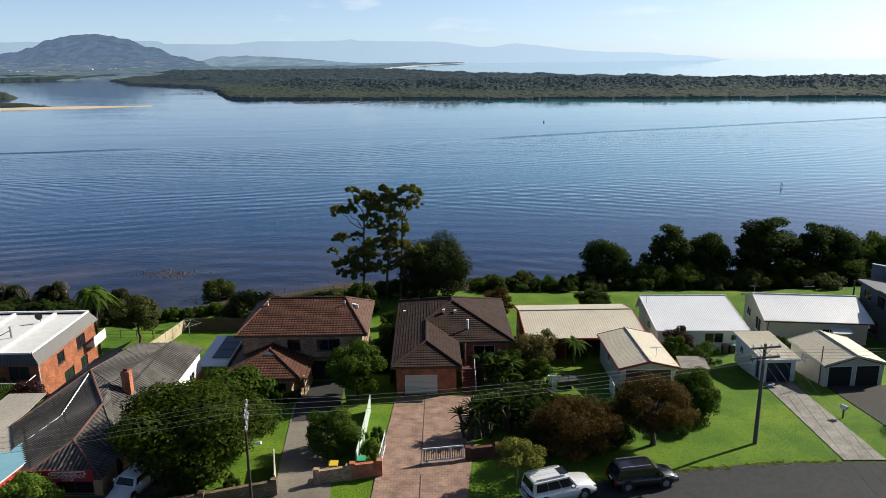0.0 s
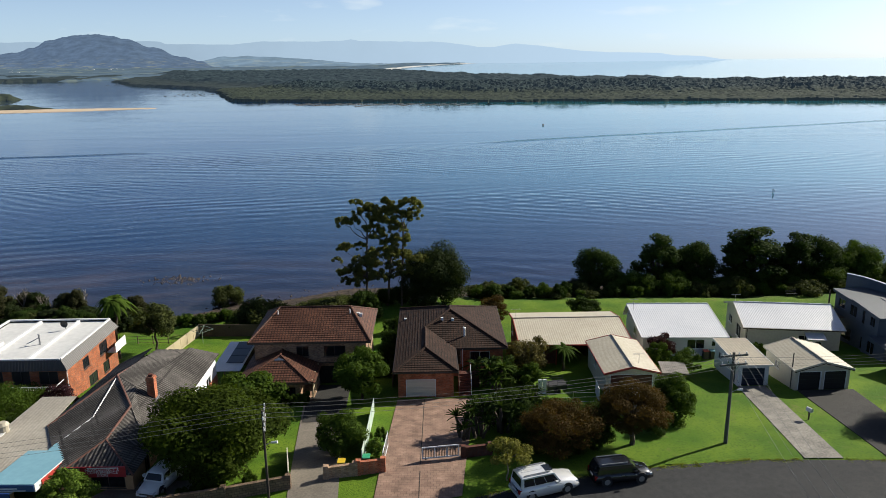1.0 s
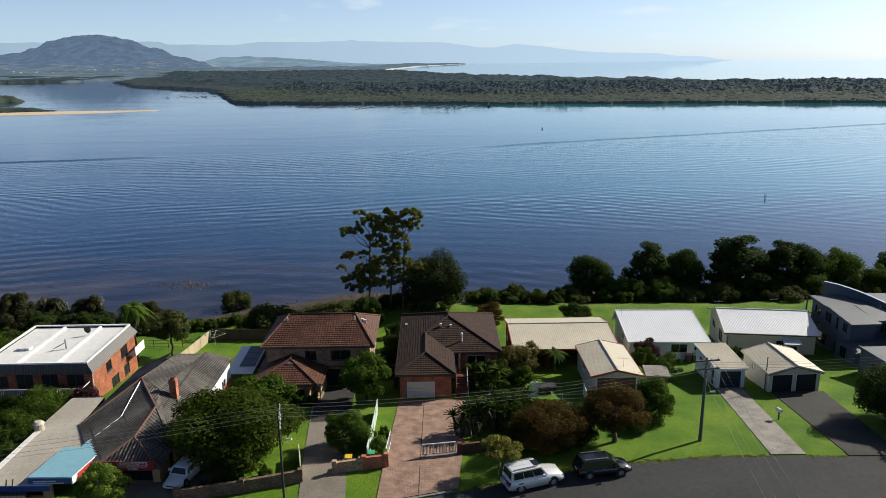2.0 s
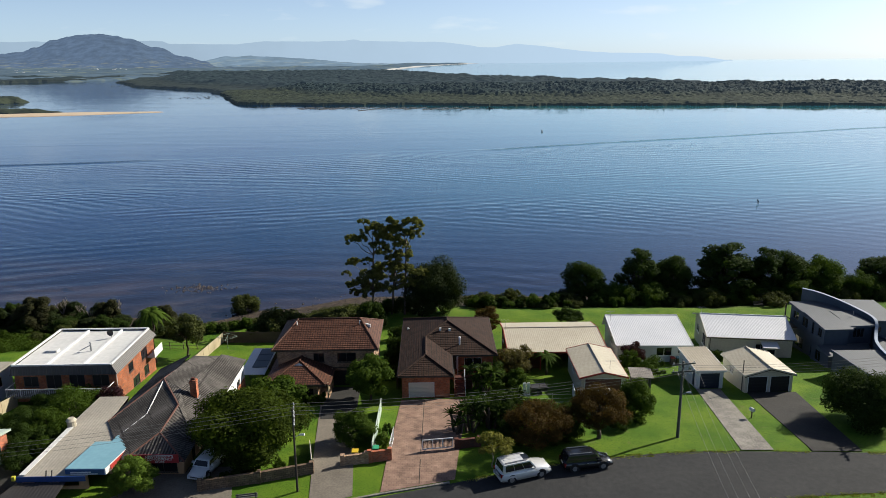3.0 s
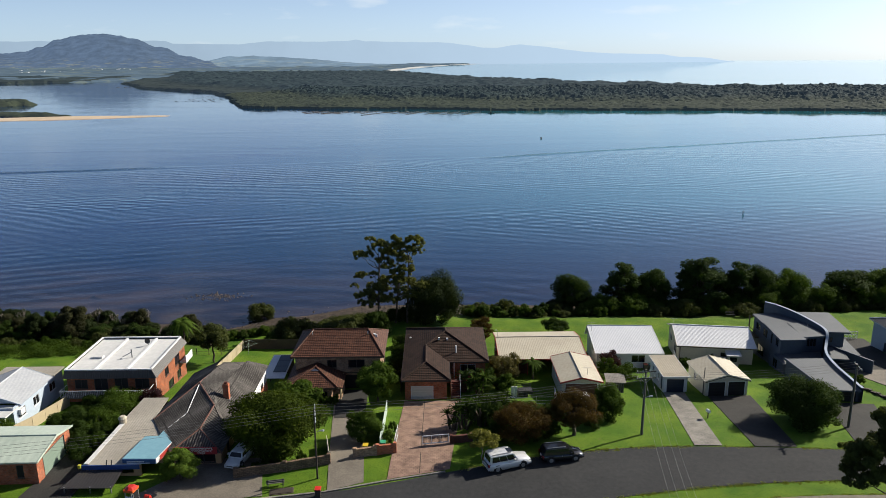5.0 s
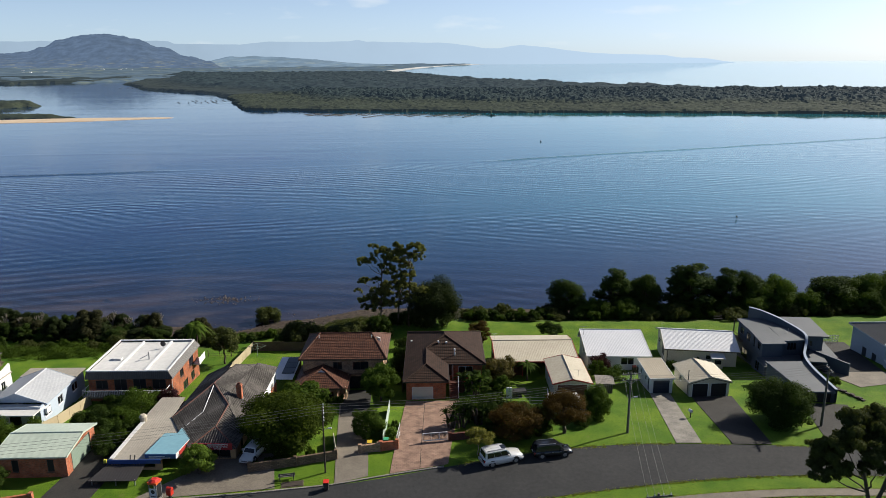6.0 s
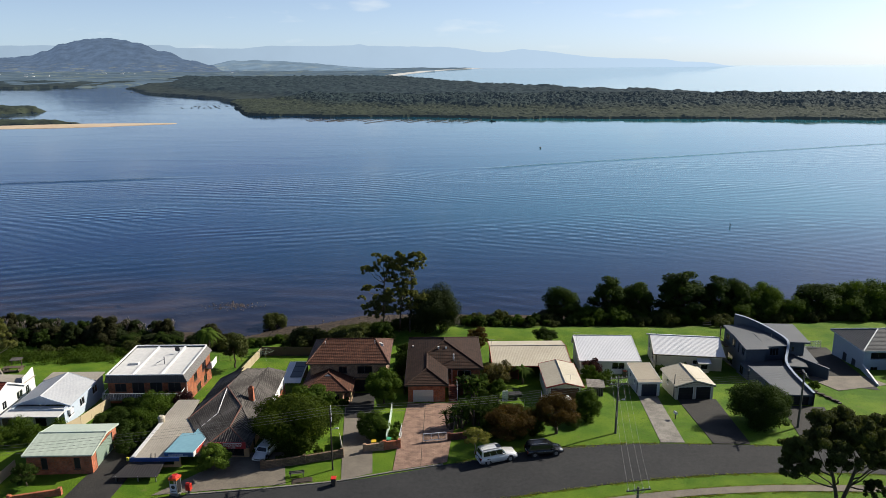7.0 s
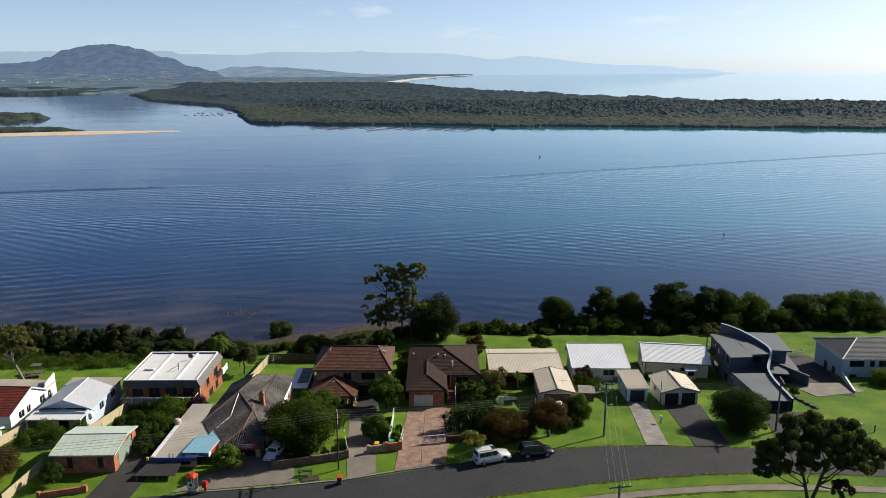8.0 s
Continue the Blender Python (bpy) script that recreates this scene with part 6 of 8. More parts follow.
g2 = gum("broad dark gum tree on the street verge", 8,
         [(-4.6, 0, 5.2, 1.8), (-3.0, -1.5, 6.4, 1.8), (-1.0, 1.0, 7.4, 1.9), (1.0, -1.0, 7.6, 1.9), (3.0, 0.6, 6.8, 1.9), (4.8, -0.6, 5.6, 1.8), (5.4, 0.5, 4.0, 1.5), (-2.0, 1.5, 5.0, 1.7), (0.2, -1.4, 5.8, 1.7), (2.6, -1.8, 5.0, 1.7), (-5.0, -0.4, 3.6, 1.3), (-3.6, 1.0, 4.0, 1.5),
          (4.0, 1.4, 3.4, 1.4), (1.6, 1.8, 6.0, 1.6), (2.8, -1.2, 1.9, 1.1), (0.2, 0.5, 7.0, 1.6), (3.4, 2.0, 5.6, 1.5), (-1.0, -1.2, 4.4, 1.1)],
         [((0, 0, -0.3), (-1.4, 0.2, 4.2)), ((0.2, 0, -0.3), (1.6, 0, 4.6))], 100000, 0.14, LEAF_OLIVE, BARK, 0.2)
settle(g2, 46.6, 33.4, 0, 1.12, 1.26)

big_round = settle(tree("large dense dark-leaved street tree with rounded crown", 11, 4.6, 6.6, 0.4, LEAF_DEEP, 14000, 0.32, 44, 0.28, 0.7), -16.4, 48.2, 0, 1.17, 0.94)
settle(tree("green frangipani tree with broad leaves", 12, 2.6, 4.6, 0.8, LEAF_GREEN, 2800, 0.42, 20, 0.14), -15.9, 57.2, 0, 1.15, 1.0)
settle(tree("tall bushy green garden tree beside a driveway", 13, 2.6, 5.4, 0.9, LEAF_GREEN, 4200, 0.34, 24, 0.16), -6.2, 62.4)
settle(tree("rounded clipped green shrub beside a driveway", 14, 2.3, 3.9, -0.1, LEAF_GREEN, 4500, 0.24, 26, 0.12, 0.9, name="shrub", category="shrub"), -6.8, 50.2, 0, 1.0, 0.9)
settle(tree("small bright green shrub by a fence", 15, 0.9, 1.9, -0.1, LEAF_LIME, 900, 0.2, 10, 0.06, name="shrub", category="shrub"), -3.9, 49.0)
settle(tree("low green shrub by a fence", 16, 0.6, 1.3, -0.1, LEAF_GREEN, 500, 0.2, 8, 0.05, name="shrub", category="shrub"), -3.6, 52.0)
settle(tree("bronze-leaved garden tree over a front lawn", 17, 3.3, 5.2, 1.5, LEAF_RED, 6500, 0.21, 34, 0.24, 0.6, blob=0.30), 17.7, 50.3)
settle(tree("dense bronze and green garden tree", 18, 3.5, 4.5, 0.9, LEAF_RED, 6500, 0.21, 34, 0.2, 0.6, blob=0.30, bark=mat("reddish_bark", (0.26, 0.11, 0.05), 0.85, 0.35, 1.5)), 11.5, 48.9)
settle(tree("small pale yellow-green tree with white trunk", 19, 1.7, 3.3, 1.6, LEAF_YELLOW, 1300, 0.22, 16, 0.07, 0.6, bark=BARK_PALE), 6.6, 44.7)
hedge_box = settle(tree("big square clipped green hedge bush", 20, 2.1, 3.6, -0.3, LEAF_GREEN, 5200, 0.22, 34, 0.12, 0.95, name="shrub", category="shrub"), 23.1, 56.4)
hedge_box.matrix_basis = hedge_box.matrix_basis @ Matrix.Diagonal((0.98, 1.3, 1.12, 1))
settle(tree("dense dark glossy camellia tree", 21, 3.9, 5.6, -0.2, LEAF_DARK, 13000, 0.29, 52, 0.24, 0.85), 46.8, 53.4, 0, 1.05, 0.95)
settle(tree("pinkish green flowering shrub", 22, 1.9, 3.4, 0.0, leaf_mat("pink_flecked_leaves", (0.035, 0.05, 0.016), (0.15, 0.125, 0.05)), 2600, 0.22, 20, 0.1, name="shrub", category="shrub"), 11.7, 70.4, 0, 1.25, 1.22)
settle(tree("rounded green garden shrub", 23, 1.4, 2.2, -0.1, LEAF_GREEN, 1800, 0.22, 16, 0.08, name="shrub", category="shrub"), 11.2, 66.0, 0, 1.1, 1.0)
settle(tree("purple-leaved shrub against a cottage", 24, 1.6, 3.6, -0.1, LEAF_PURPLE, 1800, 0.22, 16, 0.08, name="shrub", category="shrub"), 27.6, 73.4)
settle(tree("green shrub beside a cottage", 25, 1.4, 2.8, -0.1, LEAF_GREEN, 1600, 0.22, 14, 0.08, name="shrub", category="shrub"), 26.6, 71.4)
settle(tree("rounded green shrub by an old shed", 26, 1.7, 3.2, -0.1, LEAF_GREEN, 2200, 0.22, 18, 0.08, name="shrub", category="shrub"), 28.4, 68.2)
settle(tree("small dark red tree behind a roof", 27, 2.0, 4.8, -0.1, LEAF_RED, 3200, 0.24, 22, 0.1), 9.5, 89.8)
settle(tree("small dark-leaved tree on the lawn", 28, 2.2, 3.4, 0.9, LEAF_DARK, 1800, 0.28, 16, 0.12), 22.4, 92.4, 0, 1.1, 1.0)
settle(tree("leafy green tree beside the shop awning", 29, 1.9, 3.8, 0.1, LEAF_LIME, 3000, 0.24, 20, 0.12), -25.2, 41.3)
settle(tree("dark round tree on the reserve", 30, 5.0, 8.4, -0.6, CASUARINA_DARK, 15000, 0.37, 60, 0.25, 0.9), 1.5, 101.8)
settle(tree("bright green shrub beside a white house", 31, 2.6, 2.8, -0.1, LEAF_LIME, 3200, 0.26, 22, 0.1, name="shrub", category="shrub"), 80.5, 72.5)
settle(tree("low shrub in a garden bed", 32, 0.9, 1.6, -0.1, LEAF_GREEN, 700, 0.2, 9, 0.05, name="shrub", category="shrub"), 61.0, 66.5)
settle(tree("dark red-leaved garden shrub", 33, 3.0, 3.6, -0.1, LEAF_RED, 4200, 0.24, 24, 0.12, name="shrub", category="shrub"), -54.5, 40.2)
settle(tree("small green tree on a front lawn", 34, 1.5, 2.8, 0.5, LEAF_DARK, 1400, 0.22, 14, 0.08), -46.3, 38.4)
s_a = tree("leafy green garden shrub between houses", 35, 2.3, 3.6, -0.1, LEAF_GREEN, 2300, 0.24, 24, 0.12, name="shrub", category="shrub", group="garden shrubs between houses")
settle(s_a, -37.8, 56.5)
for x, y, s in ((-39.5, 59.3, 0.9), (-36.6, 52.0, 0.7), (-38.8, 53.5, 0.8), (-37.2, 60.2, 0.7), (-36.8, 48.6, 0.5), (-53.5, 50.2, 0.85), (-51.2, 48.8, 0.7), (-54.9, 48.0, 0.7), (-49.6, 52.3, 0.55)):
    put(s_a, x, y, x * 77, s)
settle(tree("purple flowering shrub below a balcony", 36, 1.7, 2.8, -0.1, LEAF_PURPLE, 1600, 0.24, 14, 0.08, name="shrub", category="shrub"), -35.0, 60.0)
# hedges and low planting along walls
h_a = tree("low clipped green hedge plant", 37, 0.8, 1.2, -0.15, LEAF_GREEN, 800, 0.18, 10, 0.05, name="shrub", category="shrub", group="low hedge plants")
settle(h_a, -17.6, 61.6)
for i in range(6):
    put(h_a, -16.6 + 0.95 * i, 61.6, 50 * i, 0.9 + 0.1 * (i % 2))
for x, y, s in ((-17.6, 43.0, 0.8), (-16.4, 43.6, 0.9), (-15.3, 43.8, 0.8), (-19.0, 42.4, 0.7), (-13.2, 45.0, 0.8), (43.8, 76.0, 1.3), (45.0, 75.6, 1.0), (39.6, 75.4, 1.3), (60.0, 68.6, 0.8), (78.5, 70.8, 1.2), (5.5, 61.0, 0.7)):
    put(h_a, x, y, x * 31, s)

# palms, yuccas and ferns: fronds round a stem
def fronds(mb, x, y, z, n, length, droop, width, rng, up=0.6):
    for i in range(n):
        a = 2 * math.pi * i / n + rng.uniform(-0.2, 0.2)
        el = up * rng.uniform(0.2, 1.5)
        prev, pw = Vector((x, y, z)), width * 0.4
        d = Vector((math.cos(a) * math.cos(el), math.sin(a) * math.cos(el), math.sin(el)))
        side = Vector((-math.sin(a), math.cos(a), 0))
        L = length * rng.uniform(0.75, 1.1)
        for k in range(1, 6):
            f = k / 5
            p = Vector((x, y, z)) + d * L * f + Vector((0, 0, -droop * L * f * f))
            w = width * (1 - f * f) + 0.01
            mid, pm = p + Vector((0, 0, 0.05)), prev + Vector((0, 0, 0.05))
            mb.face([prev - side * pw, p - side * w, mid, pm])
            mb.face([pm, mid, p + side * w, prev + side * pw])
            prev, pw = p, w


def palm(label, seed, stem, n, length, droop, width, material, heads=1, name="palm", category="palm", up=0.6):
    rng = random.Random(seed)
    ob = thing(name, 0, 0, 0, 0, label, category)
    mb = Mesh()
    for hd in range(heads):
        a = hd * 2.4
        x, y = 0.8 * math.cos(a) * (heads > 1), 0.8 * math.sin(a) * (heads > 1)
        top = stem * (1 - 0.22 * (hd % 3))
        tr = Mesh()
        limb(tr, (x * 0.4, y * 0.4, -0.3), (x, y, top), 0.16, 0.12, rng, 4)
        part("trunk", tr, BARK, ob)
        f = Mesh()
        fronds(f, x, y, top, n, length, droop, width, rng, up)
        cr = part("fronds", f, material, ob)
    return ob


settle(palm("tall feathery palm behind a brick house", 1, 7.4, 40, 3.0, 0.95, 0.42, LEAF_GREEN), -37.0, 78.2)
settle(tree("green tree behind a brick house", 38, 2.8, 6.4, 1.8, LEAF_OLIVE, 3200, 0.32, 20, 0.16), -33.4, 80.6)
for i, (x, y, s) in enumerate(((3.5, 52.2, 1.0), (4.9, 52.4, 1.05), (5.6, 53.8, 1.0), (7.2, 53.6, 1.15), (6.2, 55.4, 0.9), (8.9, 54.6, 1.1), (8.6, 52.0, 0.9), (10.4, 56.4, 1.0), (10.9, 54.2, 0.9))):
    if i == 0:
        yuc = settle(palm("dark spiky yucca clump beside a driveway", 4, 2.4, 26, 1.3, 0.35, 0.09, LEAF_DARK, 4, "yucca", "yucca", 0.9), x, y, 0, s)
    else:
        put(yuc, x, y, 63 * i, s)
settle(palm("dark green cycad by the entry stairs", 5, 2.5, 24, 2.0, 0.5, 0.16, LEAF_GREEN, 3, "palm", "palm", 0.8), 7.4, 64.4)
settle(palm("tree fern with drooping fronds", 6, 2.2, 18, 1.9, 0.6, 0.22, LEAF_GREEN, 1, "tree_fern", "fern", 0.5), 15.6, 70.6, 0, 1.1, 1.2)
settle(tree("dense dark garden shrub behind yuccas", 39, 2.2, 2.8, -0.1, LEAF_DARK, 3200, 0.26, 22, 0.1, name="shrub", category="shrub"), 8.0, 56.4)
settle(tree("dark green shrub under garden trees", 40, 2.0, 2.2, -0.1, LEAF_DARK, 2600, 0.24, 20, 0.1, name="shrub", category="shrub"), 13.6, 54.4)
settle(palm("leafy palm clump against a brick wall", 7, 2.6, 22, 1.9, 0.55, 0.18, LEAF_DARK, 3, "palm", "palm", 0.7), 6.2, 66.2)
settle(tree("green shrub beside entry stairs", 41, 1.9, 3.2, -0.1, LEAF_DARK, 1800, 0.24, 14, 0.08, name="shrub", category="shrub"), 8.4, 66.2)

dense = tree("dense dark shrub massed in a front garden", 42, 2.1, 3.0, -0.2, LEAF_DARK, 2300, 0.24, 22, 0.1, name="shrub", category="shrub", group="front garden shrubs")
settle(dense, 9.4, 52.6)
for x, y, s in ((13.4, 52.4, 1.0), (14.6, 50.2, 0.8), (7.4, 58.0, 0.7), (12.0, 56.6, 0.7), (15.6, 54.2, 0.9), (9.6, 58.4, 0.7), (5.8, 57.2, 0.6), (12.0, 48.6, 0.7), (8.6, 49.4, 0.7), (20.4, 52.6, 0.6), (17.2, 56.8, 0.6), (-4.3, 70.0, 0.6), (-4.2, 76.0, 0.7), (-4.0, 82.0, 0.8), (-4.2, 88.0, 0.8), (-40.2, 57.2, 0.9), (-38.2, 62.0, 0.8), (-41.4, 60.4, 0.8), (-35.8, 57.8, 0.7), (-36.0, 54.6, 0.7), (-26.0, 89.8, 0.9), (-18.0, 89.6, 0.9), (-43.5, 60.8, 0.7)):
    put(dense, x, y, 37 * x, s)
for x, y, s in ((-41.0, 52.2, 0.9), (-39.6, 50.0, 0.8), (-38.6, 47.6, 0.7), (-37.6, 45.6, 0.6), (-42.6, 55.0, 0.8), (-41.0, 57.6, 0.65), (-40.0, 54.6, 0.8), (-43.8, 57.8, 0.6), (-42.2, 59.8, 0.5), (-8.6, 100.6, 0.8), (-6.2, 101.4, 0.9), (-4.0, 102.2, 1.0), (-2.4, 101.2, 0.8), (-10.6, 101.0, 0.6), (-37.4, 50.6, 0.7), (-40.6, 48.6, 0.5), (-44.6, 54.4, 0.7)):
    put(dense, x, y, 37 * x, s)
# she-oaks and banksias along the shore
oaks = [tree("dark round she-oak on the shore bank", 50 + i, r, h, 0.2, m, n, 0.42, 34, 0.22, 0.95, droop=0.5, group="shore trees") for i, (r, h, m, n) in enumerate(((3.6, 10.0, LEAF_DARK, 5200), (3.0, 9.0, CASUARINA, 4600), (4.0, 8.4, LEAF_GREEN, 5200), (2.6, 10.5, LEAF_DARK, 4200)))]
# (x, half width, top, kind): y follows the bank
right_row = [(25.6, 2.0, -4.6, 1), (29.1, 3.5, 0.8, 0), (34.0, 2.3, -2.7, 1), (39.2, 3.5, 2.8, 3), (45.6, 3.2, 3.6, 0), (49.8, 2.2, 1.1, 1), (55.0, 3.3, 3.7, 3), (59.4, 2.0, 1.9, 1), (62.5, 2.2, 2.8, 3), (67.0, 3.0, 4.1, 0), (73.7, 3.6, 1.0, 2), (78.9, 2.6, 2.6, 1), (85.2, 4.4, 2.8, 0), (92.0, 4.2, 1.2, 2), (97.5, 4.4, 1.4, 2), (104.5, 4.0, -2.0, 2), (111.0, 4.2, -2.5, 1), (43.0, 2.6, 0.4, 1), (70.5, 2.8, 0.0, 2)]
used = set()
for i, (x, half, top, k) in enumerate(right_row):
    r, hgt = (3.6, 3.0, 4.0, 2.6)[k], (10.0, 9.0, 8.4, 10.5)[k]
    y = 112 + 0.6 * math.sin(i * 2.1)
    m_ = pose(x, y, ground_z(x, y), 0, 0, 40 * i) @ Matrix.Diagonal((1.12 * half / r, 1.12 * half / r, 1.02 * (top - ground_z(x, y)) / hgt, 1))
    if k not in used:
        used.add(k)
        oaks[k].matrix_basis = m_
    else:
        copy_thing(oaks[k], m_)
for i in range(34):
    x, y = 33.0 + 2.3 * i + 0.7 * math.sin(i * 5.3), 109.2 + 1.3 * math.sin(i * 3.7)
    put(oaks[(2, 2, 1, 2)[i % 4]], x, y, 71 * i, 0.72, 0.44 + 0.10 * math.sin(i * 2.3) + (0.08 if x > 66 else 0))
cas = [tree("grey-green she-oak among bare trees on the bank", 60 + i, 2.4, h, 0.6, m, n, 0.36, 24, 0.16, 1.3, droop=0.8, group="bank trees") for i, (h, m, n) in enumerate(((8.0, CASUARINA, 5200), (7.0, LEAF_DARK, 5000), (8.0, CASUARINA_DARK, 4600)))]
rng = random.Random(5)
for i in range(44):
    x = -112 + 1.7 * i + rng.uniform(-0.8, 0.8)
    y = 98.5 + 4.0 * math.sin(i * 1.7) + (4 if x < -70 else 0) - max(0, x + 62) * 0.16
    k = 2 if i % 3 == 1 else (0 if i % 4 else 1)
    if i > 4 and i % 5 == 3:
        continue
    if i < 3:
        settle(cas[(0, 2, 1)[i]], x, y, 40 * i)
    else:
        put(cas[k], x, y, 53 * i, rng.uniform(0.7, 1.2), rng.uniform(0.36, 0.74))
for i in range(26):
    put(cas[(0, 1, 2)[i % 3]], -112 + 2.55 * i + rng.uniform(-1, 1), 95.0 + rng.uniform(-2.0, 4.0) - max(0, -52 + 2.55 * (i - 26) + 2) * 0.1, 71 * i, rng.uniform(0.7, 1.1), rng.uniform(0.36, 0.5))
settle(gum("leaning gum tree with pale trunk", 70, [(-2.6, 0, 9.0, 1.8), (-0.6, 0.5, 10.0, 1.8), (-4.6, 0, 7.6, 1.7), (1.2, 0, 8.6, 1.5), (-3.6, -0.6, 6.4, 1.5), (-1.4, 0.4, 7.4, 1.4), (2.0, 0.3, 6.6, 1.2)], [((0.6, 0, -0.3), (-1.6, 0, 5.6))], 16000, 0.2, LEAF_GUM, BARK_PALE, 0.3), -71.0, 75.4, 0, 0.92)

# leafless grey trees standing among the she-oaks
def bare_tree(label, seed, height):
    rng = random.Random(seed)
    ob = thing("tree", 0, 0, 0, 0, label, "tree", "bare trees on the bank")
    trunk_, twigs = Mesh(), Mesh()
    top = limb(trunk_, (0, 0, -0.3), (0.2, 0.1, height * 0.42), 0.15, 0.10, rng, 3, 0.03)
    ends = [(top, 0.085)]
    for level in range(3):
        nxt = []
        for p, r in ends:
            for k in range(4 if level == 0 else 3):
                a = rng.uniform(0, 6.28)
                q = p + Vector((math.cos(a) * 0.34, math.sin(a) * 0.34, rng.uniform(0.55, 1.0))) * height * (0.24, 0.17, 0.12)[level]
                twigs.bar(p, q, r, r * 0.6, 4)
                nxt.append((q, r * 0.6))
        ends = nxt
    part("trunk", trunk_, BARK_PALE, ob)
    part("branches", twigs, BARK_PALE, ob)
    return ob


bare = settle(bare_tree("leafless pale grey tree on the bank", 4, 6.2), -51.0, 98.4)
for x, y, s in ((-56.6, 98.8, 0.85), (-54.8, 97.6, 0.7), (-60.3, 99.4, 0.95), (-62.0, 98.2, 0.75), (-70.5, 98.6, 0.8), (-73.8, 99.2, 0.9), (-76.5, 98.4, 0.8), (-81.0, 99.6, 0.9), (-84.0, 99.0, 0.95), (-88.5, 99.4, 1.0)):
    put(bare, x, y, x * 53, s)

# scrub along the bank: shrubs of a few kinds
scrub = [tree("low coastal scrub bush on the bank", 80 + i, r, h, -0.3, m, n, 0.3, 18, 0.08, 0.8, name="shrub", category="shrub", group="coastal scrub") for i, (r, h, m, n) in enumerate(((1.9, 2.4, LEAF_GREEN, 1700), (2.2, 2.0, LEAF_OLIVE, 1700), (1.6, 2.6, LEAF_DARK, 1500), (2.4, 2.6, LEAF_OLIVE, 2000)))]
rng = random.Random(9)
spots = []
for i in range(64):
    x = 8.5 + 1.62 * i
    spots += [(x + rng.uniform(-0.7, 0.7), 105.2 + rng.uniform(-1.2, 1.4) + 0.02 * x, rng.uniform(0.7, 1.15)), (x + rng.uniform(-0.7, 0.7), 108.6 + rng.uniform(-1.2, 1.2) + 0.03 * x, rng.uniform(0.8, 1.25))]
for i in range(24):
    x = -46 + 1.7 * i
    if x < -7:
        spots += [(x, 94.0 + rng.uniform(-1.5, 1.5), rng.uniform(0.6, 1.0)), (x + 0.8, 97.5 + rng.uniform(-1.5, 1.5), rng.uniform(0.5, 0.8) if x < -38 else rng.uniform(0.25, 0.45))]
        if rng.random() < 0.5 and x < -38:
            spots.append((x, 102.0 + rng.uniform(-1.5, 2.0), rng.uniform(0.3, 0.5)))
for i in range(34):
    x = -110 + 1.95 * i
    spots += [(x, 90.5 + rng.uniform(-1.2, 1.2) - max(0, x + 62) * 0.05, rng.uniform(0.5, 0.95)), (x, 94.5 + rng.uniform(-1.5, 1.5), rng.uniform(0.6, 1.0))]
for x, y in ((-34.3, 115.2), (-16.5, 93.5), (-18.5, 92.5), (-20.5, 92.0), (-23.0, 91.5), (-13.5, 93.5), (-8.5, 95.0)):
    spots.append((x, y, 1.2))
for i, (x, y, s) in enumerate(spots):
    k = rng.randrange(4)
    if i < 4:
        settle(scrub[i], x, y, 50 * i, s)
    else:
        q = s * rng.uniform(0.6, 1.35)
        put(scrub[k], x, y + rng.uniform(-0.8, 0.8), rng.uniform(0, 360), q, q * rng.uniform(0.65, 1.3))

# undergrowth nobody could count: below the bank trees, and creeping down to the rocks
rng = random.Random(12)
brush = []
for i in range(150):
    x, y = rng.uniform(-106, -47), rng.uniform(83.2, 90.5)
    r = rng.uniform(0.5, 0.9) if y < 85 else rng.uniform(0.8, 1.5)
    brush.append(((x, y, ground_z(x, y) + r * 0.35), (r * 1.3, r, r * 0.8)))
tagged(new("undergrowth", leaf_mesh("undergrowth", brush, 29000, 0.24, LEAF_GREEN, 31)), "tangled green undergrowth along the foot of the bank trees", "undergrowth", "", "stuff")
brush = []
for i in range(210):
    x = rng.uniform(-46, -7)
    y = rng.uniform(95.5, min(shore_y(x) - 4.5, 97.0 + 0.36 * (x + 46)))
    r = rng.uniform(0.4, 0.95)
    brush.append(((x, y, ground_z(x, y) + r * 0.3), (r * 1.4, r, r * 0.75)))
tagged(new("undergrowth", leaf_mesh("undergrowth", brush, 24000, 0.22, LEAF_OLIVE, 32)), "low olive scrub creeping down a rocky shore", "undergrowth", "", "stuff")

# ragged grass along the edges of the street
def edge_points(n, seed):
    rr = random.Random(seed)
    for k in range(n):
        line_, sgn = ((road_n, 1), (road_s, -1), ([(x, y - 2.6) for x, y in road_s], 1), ([(x, y - 3.9) for x, y in road_s], -1))[k % 4]
        i = rr.randrange(2, len(line_) - 2)
        f = rr.random()
        x, y = line_[i][0] + (line_[i + 1][0] - line_[i][0]) * f, line_[i][1] + (line_[i + 1][1] - line_[i][1]) * f
        if k % 4 == 0 and (x < 4 or 30.5 < x < 34.2 or 37.2 < x < 42.4 or 48.8 < x < 54.2):
            continue
        yield x, y + sgn * rr.uniform(-0.28, 0.25)
blades = [((x, y, 0.02), (0.25, 0.2, 0.02)) for x, y in edge_points(2600, 3)]
tufts = tagged(new("verge_grass", leaf_mesh("verge_grass", blades, 16000, 0.15, leaf_mat("verge_grass_blades", (0.12, 0.17, 0.025), (0.27, 0.30, 0.06)), 5)), "ragged green grass edging the street and path", "grass", "", "stuff")

